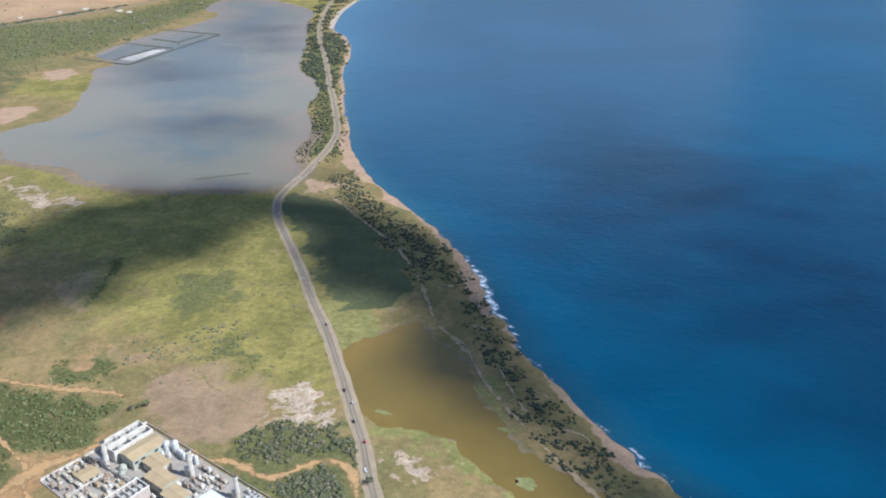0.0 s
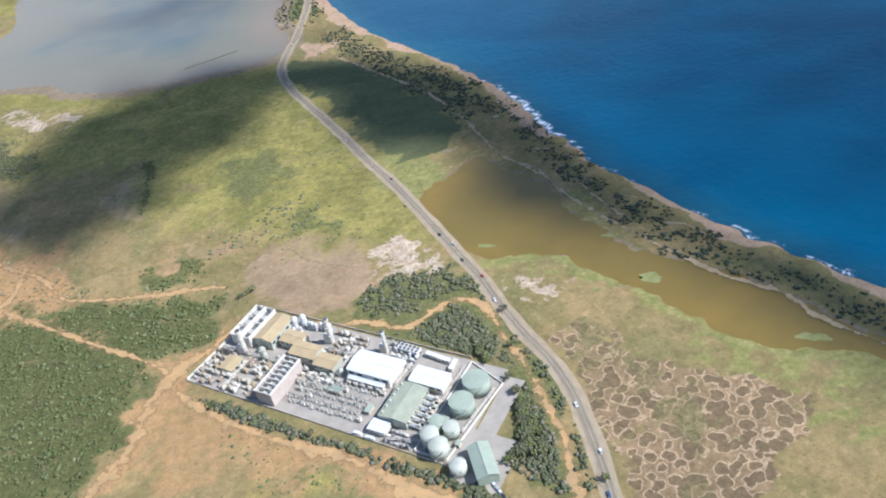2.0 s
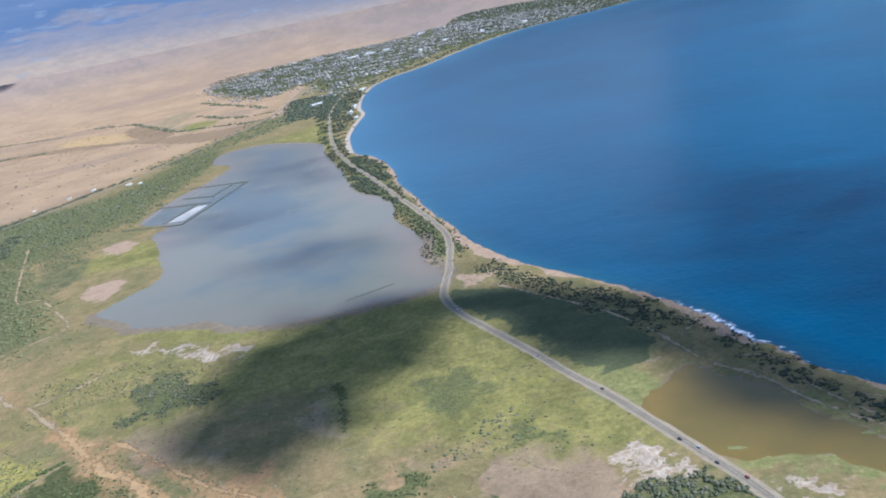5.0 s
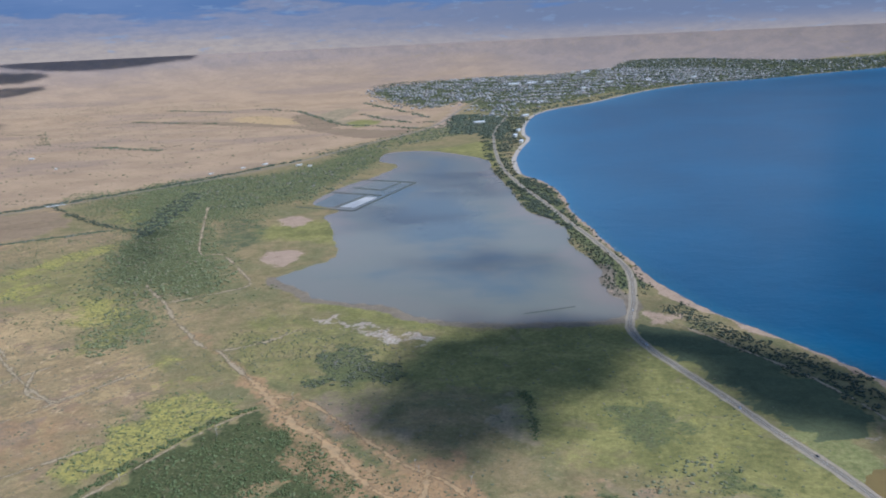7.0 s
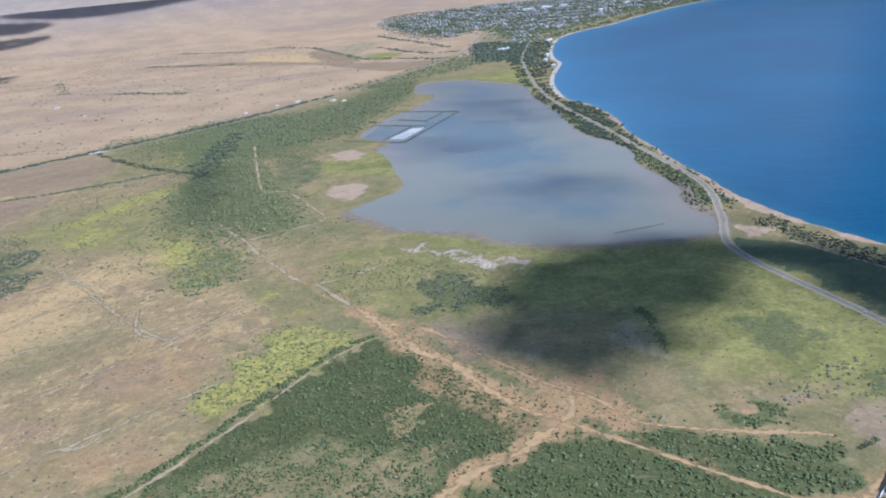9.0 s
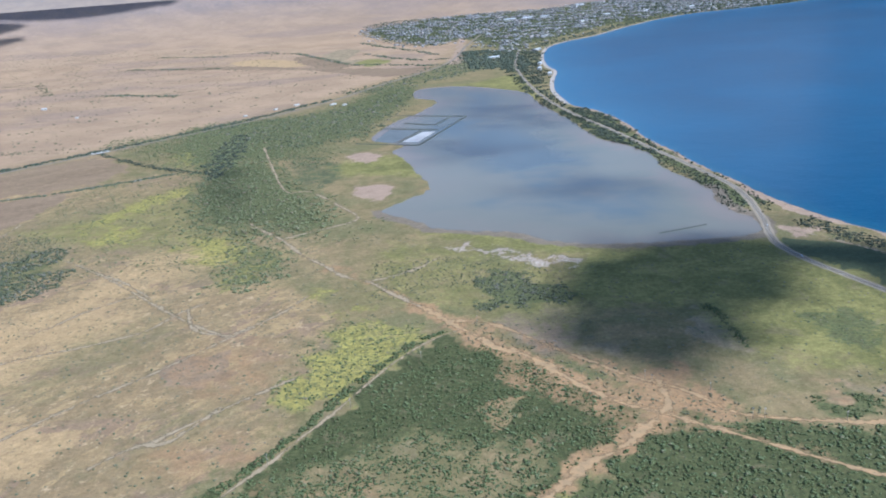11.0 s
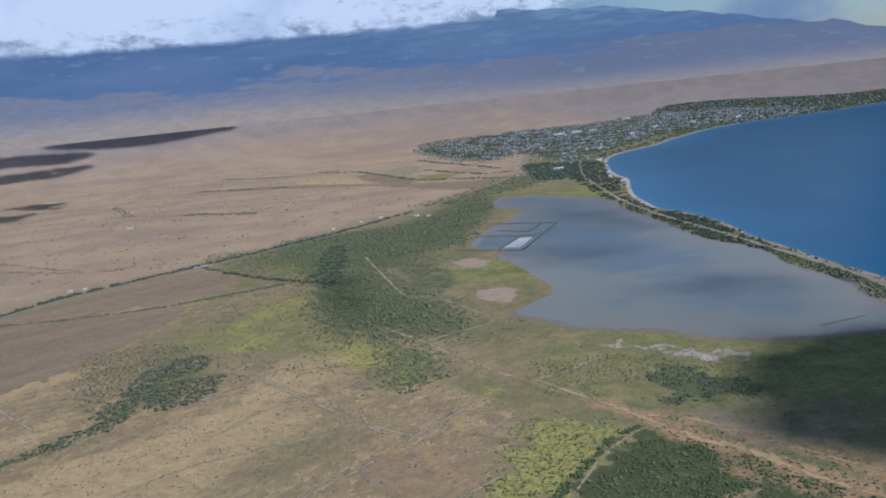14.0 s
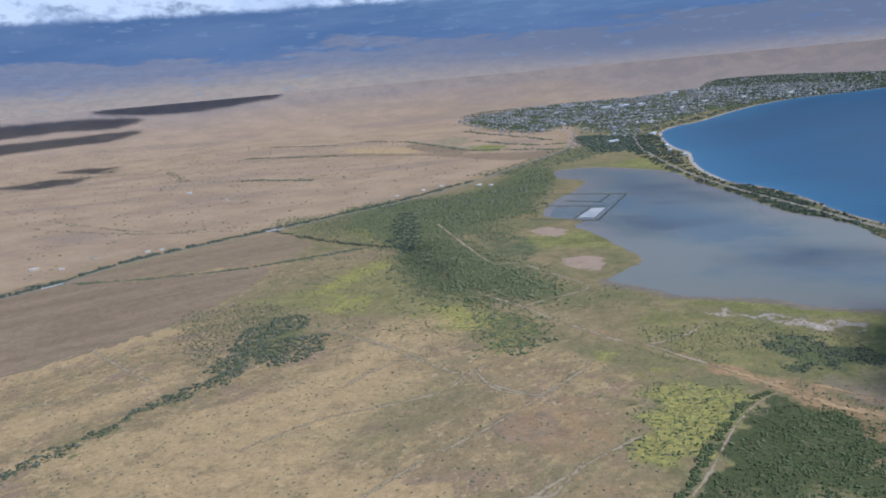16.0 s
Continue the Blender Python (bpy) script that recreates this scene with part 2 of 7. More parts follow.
    c = over(c, yellow, 2.6, (0.40, 0.355, 0.085), (0.20, 0.20, 0.062), g.ramp(small, 0.42, 0.60), 0.34, 0.66, 0.82)
    leaf = g.mix(g.ramp(fleck, 0.38, 0.62), (0.085, 0.10, 0.040), (0.148, 0.158, 0.060))
    leaf = g.mix(part_of(mid, 0.52, 0.66, 0.65), leaf, (0.15, 0.15, 0.064))
    leaf = g.mix(part_of(small, 0.58, 0.68, 0.5), leaf, (0.21, 0.18, 0.10))
    leaf = g.mix(part_of(dense, 0.2, 0.8, 0.85), leaf, g.mix(g.ramp(fleck, 0.36, 0.64), (0.046, 0.058, 0.021), (0.092, 0.102, 0.038)))
    edge = g.math("ADD", scrub, g.math("MULTIPLY", g.math("SUBTRACT", broken, 0.5), 2.2))
    c = g.mix(g.math("MULTIPLY", g.ramp(edge, 0.32, 0.72), g.ramp(scrub, 0.0, 0.3)), c, leaf)
    c = g.mix(part_of(g.noise(46.0, 6.0, 0.7, warp=1.0), 0.56, 0.66, 0.45), c, (0.255, 0.205, 0.115))
    c = over(c, wet, 0.9, (0.07, 0.092, 0.05), (0.115, 0.13, 0.06), mid)
    c = over(c, mud, 0.5, (0.185, 0.155, 0.11), (0.23, 0.192, 0.135), mid, 0.3, 0.7)
    c = over(c, algae, 1.3, (0.165, 0.178, 0.06), (0.245, 0.24, 0.095), g.ramp(small, 0.35, 0.65), 0.36, 0.64)
    # salt marsh: brown islands of weed ringed by pale mud
    vor = g.node("ShaderNodeTexVoronoi", feature="F1")
    bent = g.node("ShaderNodeVectorMath", operation="ADD")
    stir = g.node("ShaderNodeTexNoise")
    g.feed(stir.inputs["Vector"], g.pos)
    stir.inputs["Scale"].default_value, stir.inputs["Detail"].default_value = 0.12, 4.0
    grow = g.node("ShaderNodeVectorMath", operation="SCALE")
    g.feed(grow.inputs[0], stir.outputs["Color"])
    grow.inputs["Scale"].default_value = 9.0
    g.feed(bent.inputs[0], g.pos), g.feed(bent.inputs[1], grow.outputs[0])
    g.feed(vor.inputs["Vector"], bent.outputs[0])
    vor.inputs["Scale"].default_value = 0.105
    reach = g.math("ADD", vor.outputs["Distance"], g.math("MULTIPLY", g.math("SUBTRACT", mid, 0.5), 0.5))
    bare = g.mix(g.ramp(small, 0.36, 0.64), (0.185, 0.138, 0.080), (0.25, 0.185, 0.108))
    bare = g.mix(part_of(fleck, 0.58, 0.66, 0.7), bare, (0.43, 0.345, 0.23))
    isle = g.mix(g.ramp(reach, 0.46, 0.52), g.mix(g.ramp(fleck, 0.35, 0.65), (0.125, 0.096, 0.058), (0.175, 0.135, 0.078)), g.mix(g.ramp(reach, 0.53, 0.63), (0.385, 0.30, 0.195), bare))
    isle = g.mix(part_of(patchy, 0.50, 0.60, 0.8), isle, g.mix(g.ramp(fleck, 0.4, 0.6), (0.115, 0.115, 0.052), (0.20, 0.18, 0.085)))
    c = g.mix(g.ramp(g.math("ADD", marsh, g.math("MULTIPLY", g.math("SUBTRACT", broken, 0.5), 0.8)), 0.42, 0.58), c, isle)
    c = over(c, red, 1.8, (0.405, 0.252, 0.118), (0.305, 0.208, 0.108), g.ramp(small, 0.35, 0.65), 0.3, 0.72, 0.9)
    c = over(c, salt, 3.2, (0.50, 0.44, 0.36), (0.34, 0.27, 0.19), g.ramp(small, 0.42, 0.62), 0.46, 0.62, 0.95)
    c = over(c, sand, 1.5, (0.42, 0.31, 0.215), (0.32, 0.24, 0.165), mid)
    # uneven growth: thin and thick places at two scales
    worn = g.math("ADD", g.math("MULTIPLY", g.noise(21.0, 9.0, 0.78, warp=0.6), 0.6), g.math("MULTIPLY", g.noise(5.5, 5.0, 0.7), 0.4))
    shade = g.node("ShaderNodeMapRange", clamp=True)
    g.feed(shade.inputs[0], worn)
    shade.inputs[1].default_value, shade.inputs[2].default_value, shade.inputs[3].default_value, shade.inputs[4].default_value = 0.38, 0.62, -0.24, 0.24
    tint = g.node("ShaderNodeVectorMath", operation="SCALE")
    warm = g.node("ShaderNodeVectorMath", operation="MULTIPLY")
    g.feed(warm.inputs[0], c)
    warm.inputs[1].default_value = (1.06, 0.972, 0.885)
    g.feed(tint.inputs[0], warm.outputs[0]), g.feed(tint.inputs["Scale"], g.math("ADD", 1.0, g.math("MULTIPLY", shade.outputs[0], g.math("SUBTRACT", 1.0, g.math("MULTIPLY", plains, 0.6)))))
    c = g.mix(g.math("MULTIPLY", g.ramp(grain, 0.35, 0.7), 0.22), tint.outputs[0], (0.09, 0.075, 0.05))
    g.bump(g.math("MULTIPLY", g.math("ADD", small, g.math("MULTIPLY", grain, 0.4)), g.math("SUBTRACT", 1.0, g.math("MULTIPLY", plains, 0.8))), 0.6, 0.9)
    return g.done(c, 0.95, 0.0, 0.1)


def sea_material():
    g = Graph("sea_water")
    near, foam, shoal, _ = g.split("shore")
    deep = g.mix(g.ramp(g.noise(420.0, 3.0, 0.5), 0.35, 0.7), (0.0025, 0.054, 0.110), (0.004, 0.070, 0.138))
    c = g.mix(g.ramp(g.math("ADD", near, g.math("MULTIPLY", g.math("SUBTRACT", g.noise(50.0, 4.0), 0.5), 0.35)), 0.05, 1.0), deep, (0.014, 0.080, 0.128))
    c = g.mix(shoal, c, (0.03, 0.13, 0.215))
    streak = g.noise(7.0, 5.0, 0.7, warp=1.2)
    white = g.ramp(g.math("ADD", foam, g.math("MULTIPLY", g.math("SUBTRACT", streak, 0.5), 0.8)), 0.46, 0.70)
    c = g.mix(white, c, (0.78, 0.80, 0.80))
    waves = g.math("ADD", g.noise(9.0, 5.0, 0.6), g.math("MULTIPLY", g.noise(60.0, 2.0, 0.5), 1.5))
    g.bump(waves, 0.35, 0.9)
    return g.done(c, g.math("ADD", 0.32, g.math("MULTIPLY", white, 0.3)), 0.0, 0.14)


def pond_material(name, a, b, size, rough=0.12):
    g = Graph(name)
    c = g.mix(g.ramp(g.noise(size, 4.0, 0.55), 0.33, 0.68), a, b)
    c = g.mix(g.math("MULTIPLY", g.ramp(g.noise(size / 6, 4.0, 0.6), 0.5, 0.75), 0.25), c, tuple(v * 0.7 for v in a))
    g.bump(g.noise(3.0, 3.0), 0.12, 0.15)
    return g.done(c, rough, 0.0, 0.32)


def silt_reflection_material():
    g = Graph("silty_pond_water")
    deep, _, _, _ = g.split("depth")
    stir = g.noise(170.0, 5.0, 0.6, warp=0.8)
    d = g.math("ADD", deep, g.math("MULTIPLY", g.math("SUBTRACT", stir, 0.5), 0.7))
    c = g.mix(g.ramp(d, 0.0, 0.30), (0.19, 0.145, 0.10), (0.14, 0.133, 0.092))
    # blue-grey and tan blotches: cloud reflections painted in along with the silt
    c = g.mix(g.ramp(d, 0.2, 0.8), c, (0.068, 0.094, 0.098))
    c = g.mix(g.math("MULTIPLY", g.ramp(g.noise(420.0, 4.0, 0.55), 0.44, 0.60), 0.8), c, (0.15, 0.14, 0.098))
    g.bump(g.noise(3.0, 3.0), 0.15, 0.2)
    return g.done(c, 0.2, 0.0, 0.16)


def track_material(name, a, b):
    g = Graph(name)
    n = g.noise(11.0, 5.0, 0.65)
    c = g.mix(g.ramp(n, 0.35, 0.65), a, b)
    c = g.mix(g.ramp(g.noise(4.0, 4.0, 0.65), 0.58, 0.72), c, (0.155, 0.135, 0.07))
    g.bump(g.noise(1.2, 4.0), 0.5, 0.25)
    across, _, _, _ = g.split("across")
    worn = g.math("ADD", across, g.math("ADD", g.math("MULTIPLY", g.math("SUBTRACT", g.noise(7.0, 6.0, 0.68), 0.5), 2.6), g.math("MULTIPLY", g.math("SUBTRACT", g.noise(34.0, 4.0), 0.5), 3.0)))
    g.feed(g.bsdf.inputs["Alpha"], g.math("SUBTRACT", 1.0, g.ramp(worn, 0.12, 0.86)))
    return g.done(c, 0.95, 0.0, 0.1)


LAND, SEA = land_material(), sea_material()
POND = silt_reflection_material()
BROWN = pond_material("brown_pond_water", (0.20, 0.132, 0.030), (0.158, 0.114, 0.028), 90.0, 0.2)
ORANGE_DIRT = track_material("orange_dirt", (0.45, 0.28, 0.125), (0.35, 0.232, 0.112))
PALE_DIRT = track_material("pale_dirt", (0.385, 0.285, 0.16), (0.30, 0.225, 0.125))
ASPHALT = plain("worn_asphalt", (0.20, 0.16, 0.11), (0.24, 0.195, 0.135), 14.0, 0.9, 0.0, 0.2, 0.01)
GRAVEL = plain("shoulder_gravel", (0.36, 0.285, 0.185), (0.29, 0.225, 0.145), 9.0, 0.95, 0.0, 0.1, 0.05)
ROAD_PAINT = plain("road_paint", (0.50, 0.47, 0.38), (0.42, 0.38, 0.30), 5.0, 0.8)
CONCRETE = plain("yard_concrete", (0.355, 0.315, 0.26), (0.285, 0.252, 0.212), 12.0, 0.9, 0.0, 0.2, 0.01)


# ---- plan: lines and outlines of the place, in metres ----
COAST = curve([(420, 60), (332, 236), (234, 395), (183, 482), (161, 517), (138, 570), (109, 633), (93, 667), (81, 722), (68, 763), (63, 810), (54, 854), (33, 916),
               (3, 992), (-54, 1104), (-94, 1197), (-127, 1325), (-141, 1451), (-161, 1576), (-173, 1739), (-190, 1872), (-187, 2036), (-193, 2157), (-219, 2318),
               (-262, 2431), (-270, 2635), (-255, 2842), (-212, 3089), (-172, 3295), (-177, 3502), (-138, 3883), (-51, 4309), (90, 4597), (290, 4825), (629, 5360),
               (945, 5805), (1336, 6189), (1775, 6354), (2197, 6569), (4480, 7965)])
SEA_RING = np.vstack([COAST, [(9000, 9000), (12000, 0), (9000, -9000), (1553, -3105)]])
POND_RING = curve([(-792, 1417), (-766, 1465), (-717, 1529), (-709, 1591), (-722, 1665), (-760, 1840), (-791, 1945), (-767, 2021), (-848, 2107), (-833, 2257),
                   (-780, 2411), (-718, 2530), (-669, 2733), (-741, 2842), (-731, 3049), (-614, 3079), (-511, 3005), (-366, 2773), (-356, 2541), (-318, 2213),
                   (-309, 2047), (-288, 1901), (-248, 1812), (-225, 1686), (-238, 1581), (-218, 1497), (-206, 1405), (-216, 1317), (-216, 1257), (-200, 1225),
                   (-204, 1183), (-219, 1146), (-274, 1135), (-356, 1137), (-438, 1147), (-520, 1179), (-562, 1225), (-606, 1251), (-653, 1270), (-701, 1291),
                   (-723, 1329), (-767, 1375)], True)
BROWN_RING = curve([(-9, 735), (-45, 710), (-82, 687), (-83, 653), (-68, 602), (-59, 580), (-45, 557), (-24, 554), (14, 540), (38, 502), (55, 481), (71, 459), (78, 442),
                    (94, 414), (106, 395), (126, 377), (163, 360), (203, 333), (214, 344), (191, 365), (179, 387), (164, 417), (142, 455), (90, 509), (72, 524),
                    (62, 561), (43, 595), (39, 645), (25, 670), (-2, 712)], True, 6)
ROAD = curve([(-44, 181), (-34, 244), (-28, 296), (-25, 329), (-24, 358), (-24, 387), (-30, 424), (-39, 453), (-50, 501), (-56, 535), (-64, 564), (-76, 610), (-104, 712), (-127, 780),
              (-152, 862), (-184, 957), (-204, 1019), (-214, 1089), (-203, 1148), (-189, 1197), (-175, 1266), (-164, 1331), (-159, 1404), (-165, 1472), (-177, 1562),
              (-192, 1669), (-212, 1786), (-246, 2029), (-284, 2252), (-318, 2569), (-326, 2903), (-319, 3304), (-295, 3680), (-216, 4238)])
HIGHWAY = curve([(-2377, 1132), (-2230, 1424), (-2068, 1634), (-1993, 1732), (-1887, 1954), (-1592, 2249), (-1297, 2564), (-1060, 2902), (-904, 3238), (-595, 3929), (-455, 4810), (-299, 5705)])


# ---- ground: one sheet ----
azimuths = np.radians(np.concatenate([np.arange(-180, -72, 6.0), np.arange(-72, 76, 0.27), np.arange(76, 180, 6.0)]))
rings = np.concatenate([[2.0, 60, 130, 200, 250], np.arange(258, 1640, 8.0), np.arange(1640, 2400, 12.0), np.arange(2400, 3400, 16.0), np.geomspace(3400, 11000, 90), np.geomspace(11400, 140000, 40)])
na, nr = len(azimuths), len(rings)
gx = (CX + np.outer(rings, np.sin(azimuths))).ravel()
gy = (CY + np.outer(rings, np.cos(azimuths))).ravel()
PLAN = np.stack([gx, gy], -1)
coast_d = line_distance(PLAN, COAST)
at_sea = inside(PLAN, SEA_RING)
coast_d = np.where(at_sea, -coast_d, coast_d)
coast_d = coast_d + 2.5 * ripple(PLAN, 40, 3)


def sheet_faces(keep=None):
    """Quads of the polar sheet; keep: which points."""
    i, j = np.meshgrid(np.arange(nr - 1), np.arange(na), indexing="ij")
    j2 = (j + 1) % na
    f = np.stack([i * na + j, i * na + j2, (i + 1) * na + j2, (i + 1) * na + j], -1).reshape(-1, 4)
    return f if keep is None else f[keep[f].any(1)]


def mesh_from(name, verts, faces, material, smooth=False):
    """A mesh from arrays: quads or triangles of one size."""
    me = bpy.data.meshes.new(name)
    k = faces.shape[1]
    me.vertices.add(len(verts)), me.loops.add(faces.size), me.polygons.add(len(faces))
    me.vertices.foreach_set("co", np.ascontiguousarray(verts, np.float32).ravel())
    me.loops.foreach_set("vertex_index", np.ascontiguousarray(faces, np.int32).ravel())
    me.polygons.foreach_set("loop_start", np.arange(len(faces), dtype=np.int32) * k)
    if smooth:
        me.polygons.foreach_set("use_smooth", np.ones(len(faces), bool))
    me.update(calc_edges=True)
    me.materials.append(material)
    return me


def paint(me, name, *channels):
    """Stores four covers of the points as one attribute."""
    a = me.attributes.new(name, "FLOAT_COLOR", "POINT")
    a.data.foreach_set("color", np.stack(channels, -1).astype(np.float32).ravel())


def compact(verts, faces):
    used = np.unique(faces)
    back = np.zeros(len(verts), int)
    back[used] = np.arange(len(used))
    return used, back[faces]


ASTRAY = stray(PLAN)


def fields(feather, *outlines):
    m = np.zeros(len(PLAN))
    for o in outlines:
        m = np.maximum(m, region(ASTRAY, curve(o, True), feather))
    return m


pond_m = region(PLAN, POND_RING, 60.0) + 0.06 * ripple(PLAN, 55, 4)
brown_m = region(PLAN, BROWN_RING, 24.0) + 0.10 * ripple(PLAN, 26, 5)
PAN_RING = curve([(-856, 2074), (-751, 1999), (-598, 2363), (-763, 2472), (-848, 2107)], True, 40)

z = np.zeros(len(PLAN))
z -= 1.4 * np.clip((pond_m - 0.38) / 0.3, 0, 1) + 1.4 * np.clip((brown_m - 0.3) / 0.5, 0, 1)
z = np.where(coast_d < 26, -0.5 + 0.02 * np.clip(coast_d, -600, 26), z)

sand_w = 9 + 6 * ripple(PLAN, 160, 7) + 16 * np.exp(-((gy - 1258) / 95) ** 2)
sand = np.clip(0.5 + (sand_w - coast_d) / 9, 0, 1)
sand = np.maximum(sand, 0.72 * fields(40, [(-865, 1607), (-775, 1616), (-780, 1505), (-832, 1500)], [(-907, 1938), (-832, 1961), (-817, 1858), (-882, 1842)],
                                     [(-166, 1175), (-127, 1141), (-148, 1103), (-187, 1136)], [(-236, 1259), (-209, 1270), (-204, 1203), (-230, 1203)]))
salt = 0.84 * fields(40, [(-682, 1218), (-623, 1173), (-565, 1115), (-525, 1108), (-481, 1092), (-526, 1064), (-581, 1095), (-631, 1142), (-667, 1179)]) 
salt = np.maximum(salt, 0.72 * fields(16, [(-147, 608), (-124, 621), (-99, 606), (-80, 566), (-91, 560), (-125, 576), (-149, 589)]))
salt = np.maximum(salt, 0.55 * fields(20, [(-43, 536), (-25, 528), (1, 483), (47, 462), (55, 450), (-9, 475), (-37, 499)]))
salt = np.maximum(salt, 0.5 * fields(30, [(-139, 616), (-99, 598), (-85, 567), (-117, 551), (-140, 568)], [(-66, 540), (-13, 531), (10, 512), (-24, 497), (-51, 518)],
                                      [(-51, 770), (-7, 769), (-19, 737), (-62, 749)]))
green = fields(90, [(-377, 887), (-242, 984), (-152, 950), (-125, 820), (-85, 668), (-90, 599), (-151, 626), (-235, 670), (-289, 725), (-368, 760)],
               [(-540, 952), (-501, 1106), (-405, 1116), (-240, 1126), (-166, 1059), (-147, 939), (-299, 876), (-411, 898)],
               [(-701, 1286), (-643, 1257), (-562, 1206), (-481, 1150), (-442, 1122), (-524, 1116), (-606, 1162), (-678, 1229)],
               [(-826, 1897), (-758, 1871), (-720, 1679), (-821, 1705), (-923, 1755), (-904, 1863)], [(-614, 3079), (-504, 3137), (-325, 3291), (-313, 2912), (-351, 2601), (-511, 3005)],
               [(-103, 874), (-38, 862), (-40, 765), (-94, 754), (-136, 820)])
green = np.maximum(green, 0.52 * fields(80, [(-784, 1241), (-588, 1162), (-498, 1018), (-539, 822), (-668, 908), (-799, 1018)], [(-1476, 1467), (-1090, 1687), (-966, 1403), (-1049, 1265), (-1297, 1325)]))
yellow = fields(60, [(-830, 894), (-788, 927), (-741, 894), (-725, 875), (-733, 841), (-770, 793), (-793, 759), (-816, 728), (-863, 728), (-876, 753), (-856, 813), (-840, 851)])
yellow = np.maximum(yellow, 0.5 * fields(40, [(-289, 649), (-261, 675), (-213, 763), (-163, 775), (-164, 730), (-235, 686), (-282, 637)]))
yellow = np.maximum(yellow, 0.46 * fields(50, [(-270, 411), (-213, 373), (-145, 314), (-187, 299), (-261, 342)]))
yellow = np.maximum(yellow, 0.78 * fields(80, [(-1366, 1470), (-1295, 1690), (-1210, 1762), (-1205, 1660), (-1285, 1520), (-1333, 1415)], [(-1315, 1399), (-1250, 1457), (-1226, 1354), (-1290, 1322)],
                                         [(-1395, 2130), (-1283, 2200), (-1242, 1930), (-1324, 1970)], [(-1018, 1165), (-937, 1233), (-945, 1126), (-1004, 1076)], [(-882, 1038), (-842, 1052), (-860, 990)], [(-835, 966), (-806, 974), (-823, 925)], [(-584, 585), (-541, 596), (-525, 567), (-543, 545), (-588, 550)], [(-615, 556), (-582, 590), (-558, 591), (-521, 572), (-515, 526), (-608, 515)],
                                         [(-1118, 1335), (-1029, 1323), (-958, 1208), (-1023, 1174), (-1103, 1232)], [(-840, 957), (-814, 968), (-808, 940), (-829, 935)]))
yellow = np.maximum(yellow, 0.42 * fields(60, [(-227, 821), (-178, 867), (-155, 826), (-136, 752), (-164, 717), (-210, 750)], [(-282, 694), (-259, 689), (-264, 647), (-286, 647)]))
scrub = fields(26, [(-700, 835), (-656, 835), (-605, 773), (-550, 706), (-521, 671), (-556, 620), (-606, 577), (-660, 505), (-914, 542), (-857, 622), (-821, 682), (-778, 739), (-739, 794)],
               [(-502, 659), (-405, 627), (-290, 596), (-284, 554), (-317, 537), (-355, 528), (-344, 491), (-355, 454), (-376, 428), (-429, 398), (-608, 496), (-558, 609)],
               [(-137, 569), (-82, 558), (-58, 528), (-36, 433), (-35, 391), (-43, 307), (-84, 329), (-85, 349), (-70, 402), (-84, 437), (-142, 488), (-173, 515), (-160, 545)],
               [(-656, 934), (-636, 1023), (-647, 1056), (-600, 1059), (-551, 1000), (-522, 967), (-543, 935), (-600, 940)], [(-363, 661), (-315, 666), (-295, 645), (-334, 631), (-367, 643)])
scrub = np.maximum(scrub, 0.62 * fields(40, [(-668, 908), (-581, 811), (-496, 726), (-410, 651), (-453, 630), (-538, 694), (-623, 800), (-689, 886)], [(-223, 703), (-176, 714), (-181, 677), (-220, 671)]))
scrub = np.where(fields(30, [(-668, 673), (-651, 701), (-632, 704), (-631, 679), (-656, 667)]) > 0.5, 0.25, scrub)
scrub = np.minimum(scrub, 1 - 0.7 * fields(60, [(-871, 591), (-829, 616), (-784, 642), (-720, 667), (-673, 639), (-621, 633), (-609, 598), (-635, 561), (-700, 500), (-860, 540)]))
scrub = np.maximum(scrub, 0.8 * fields(110, [(-1231, 1781), (-1172, 1979), (-1053, 1858), (-950, 1617), (-881, 1414), (-887, 1324), (-955, 1294), (-1034, 1388), (-1114, 1377), (-1189, 1562)],
                                       [(-1468, 2466), (-1258, 2620), (-1047, 2680), (-833, 3247), (-719, 2970), (-874, 2289), (-1030, 2023), (-1084, 1939), (-1183, 1949), (-1240, 1844)]))
scrub = np.maximum(scrub, 0.58 * fields(90, [(-1031, 1300), (-955, 1262), (-913, 1190), (-925, 1114), (-990, 1059), (-1033, 1141)], [(-1464, 1375), (-1436, 1419), (-1332, 1305), (-1259, 1199), (-1274, 1150), (-1316, 1112), (-1365, 1035), (-1409, 1005), (-1427, 1137), (-1418, 1239)],
                                        [(-1398, 2545), (-1153, 2593), (-918, 2765), (-770, 3135), (-566, 3416), (-319, 3656), (-430, 4245), (-583, 3959), (-805, 3478), (-990, 3113), (-789, 2977), (-736, 2844), (-815, 2465), (-893, 2192), (-1160, 2097)],
                                        [(-1547, 878), (-1519, 904), (-1503, 941), (-1473, 989), (-1418, 1026), (-1384, 1000), (-1430, 928), (-1455, 863), (-1467, 810), (-1493, 788)]))
scrub = np.maximum(scrub, 0.52 * fields(120, [(-1648, 2421), (-1387, 2433), (-1162, 2612), (-979, 2620), (-869, 2458), (-852, 2146), (-971, 2124), (-954, 1858), (-1049, 1924), (-1072, 1845), (-1007, 1623),
                                             (-946, 1561), (-887, 1427), (-955, 1314), (-1004, 1282), (-1051, 1279), (-1094, 1320), (-1133, 1499), (-1198, 1733), (-1271, 1884), (-1442, 2109)], [(-514, 4392), (-390, 4466), (-244, 4178), (-239, 3639), (-298, 3414), (-395, 3567), (-497, 3624), (-505, 3972)]))
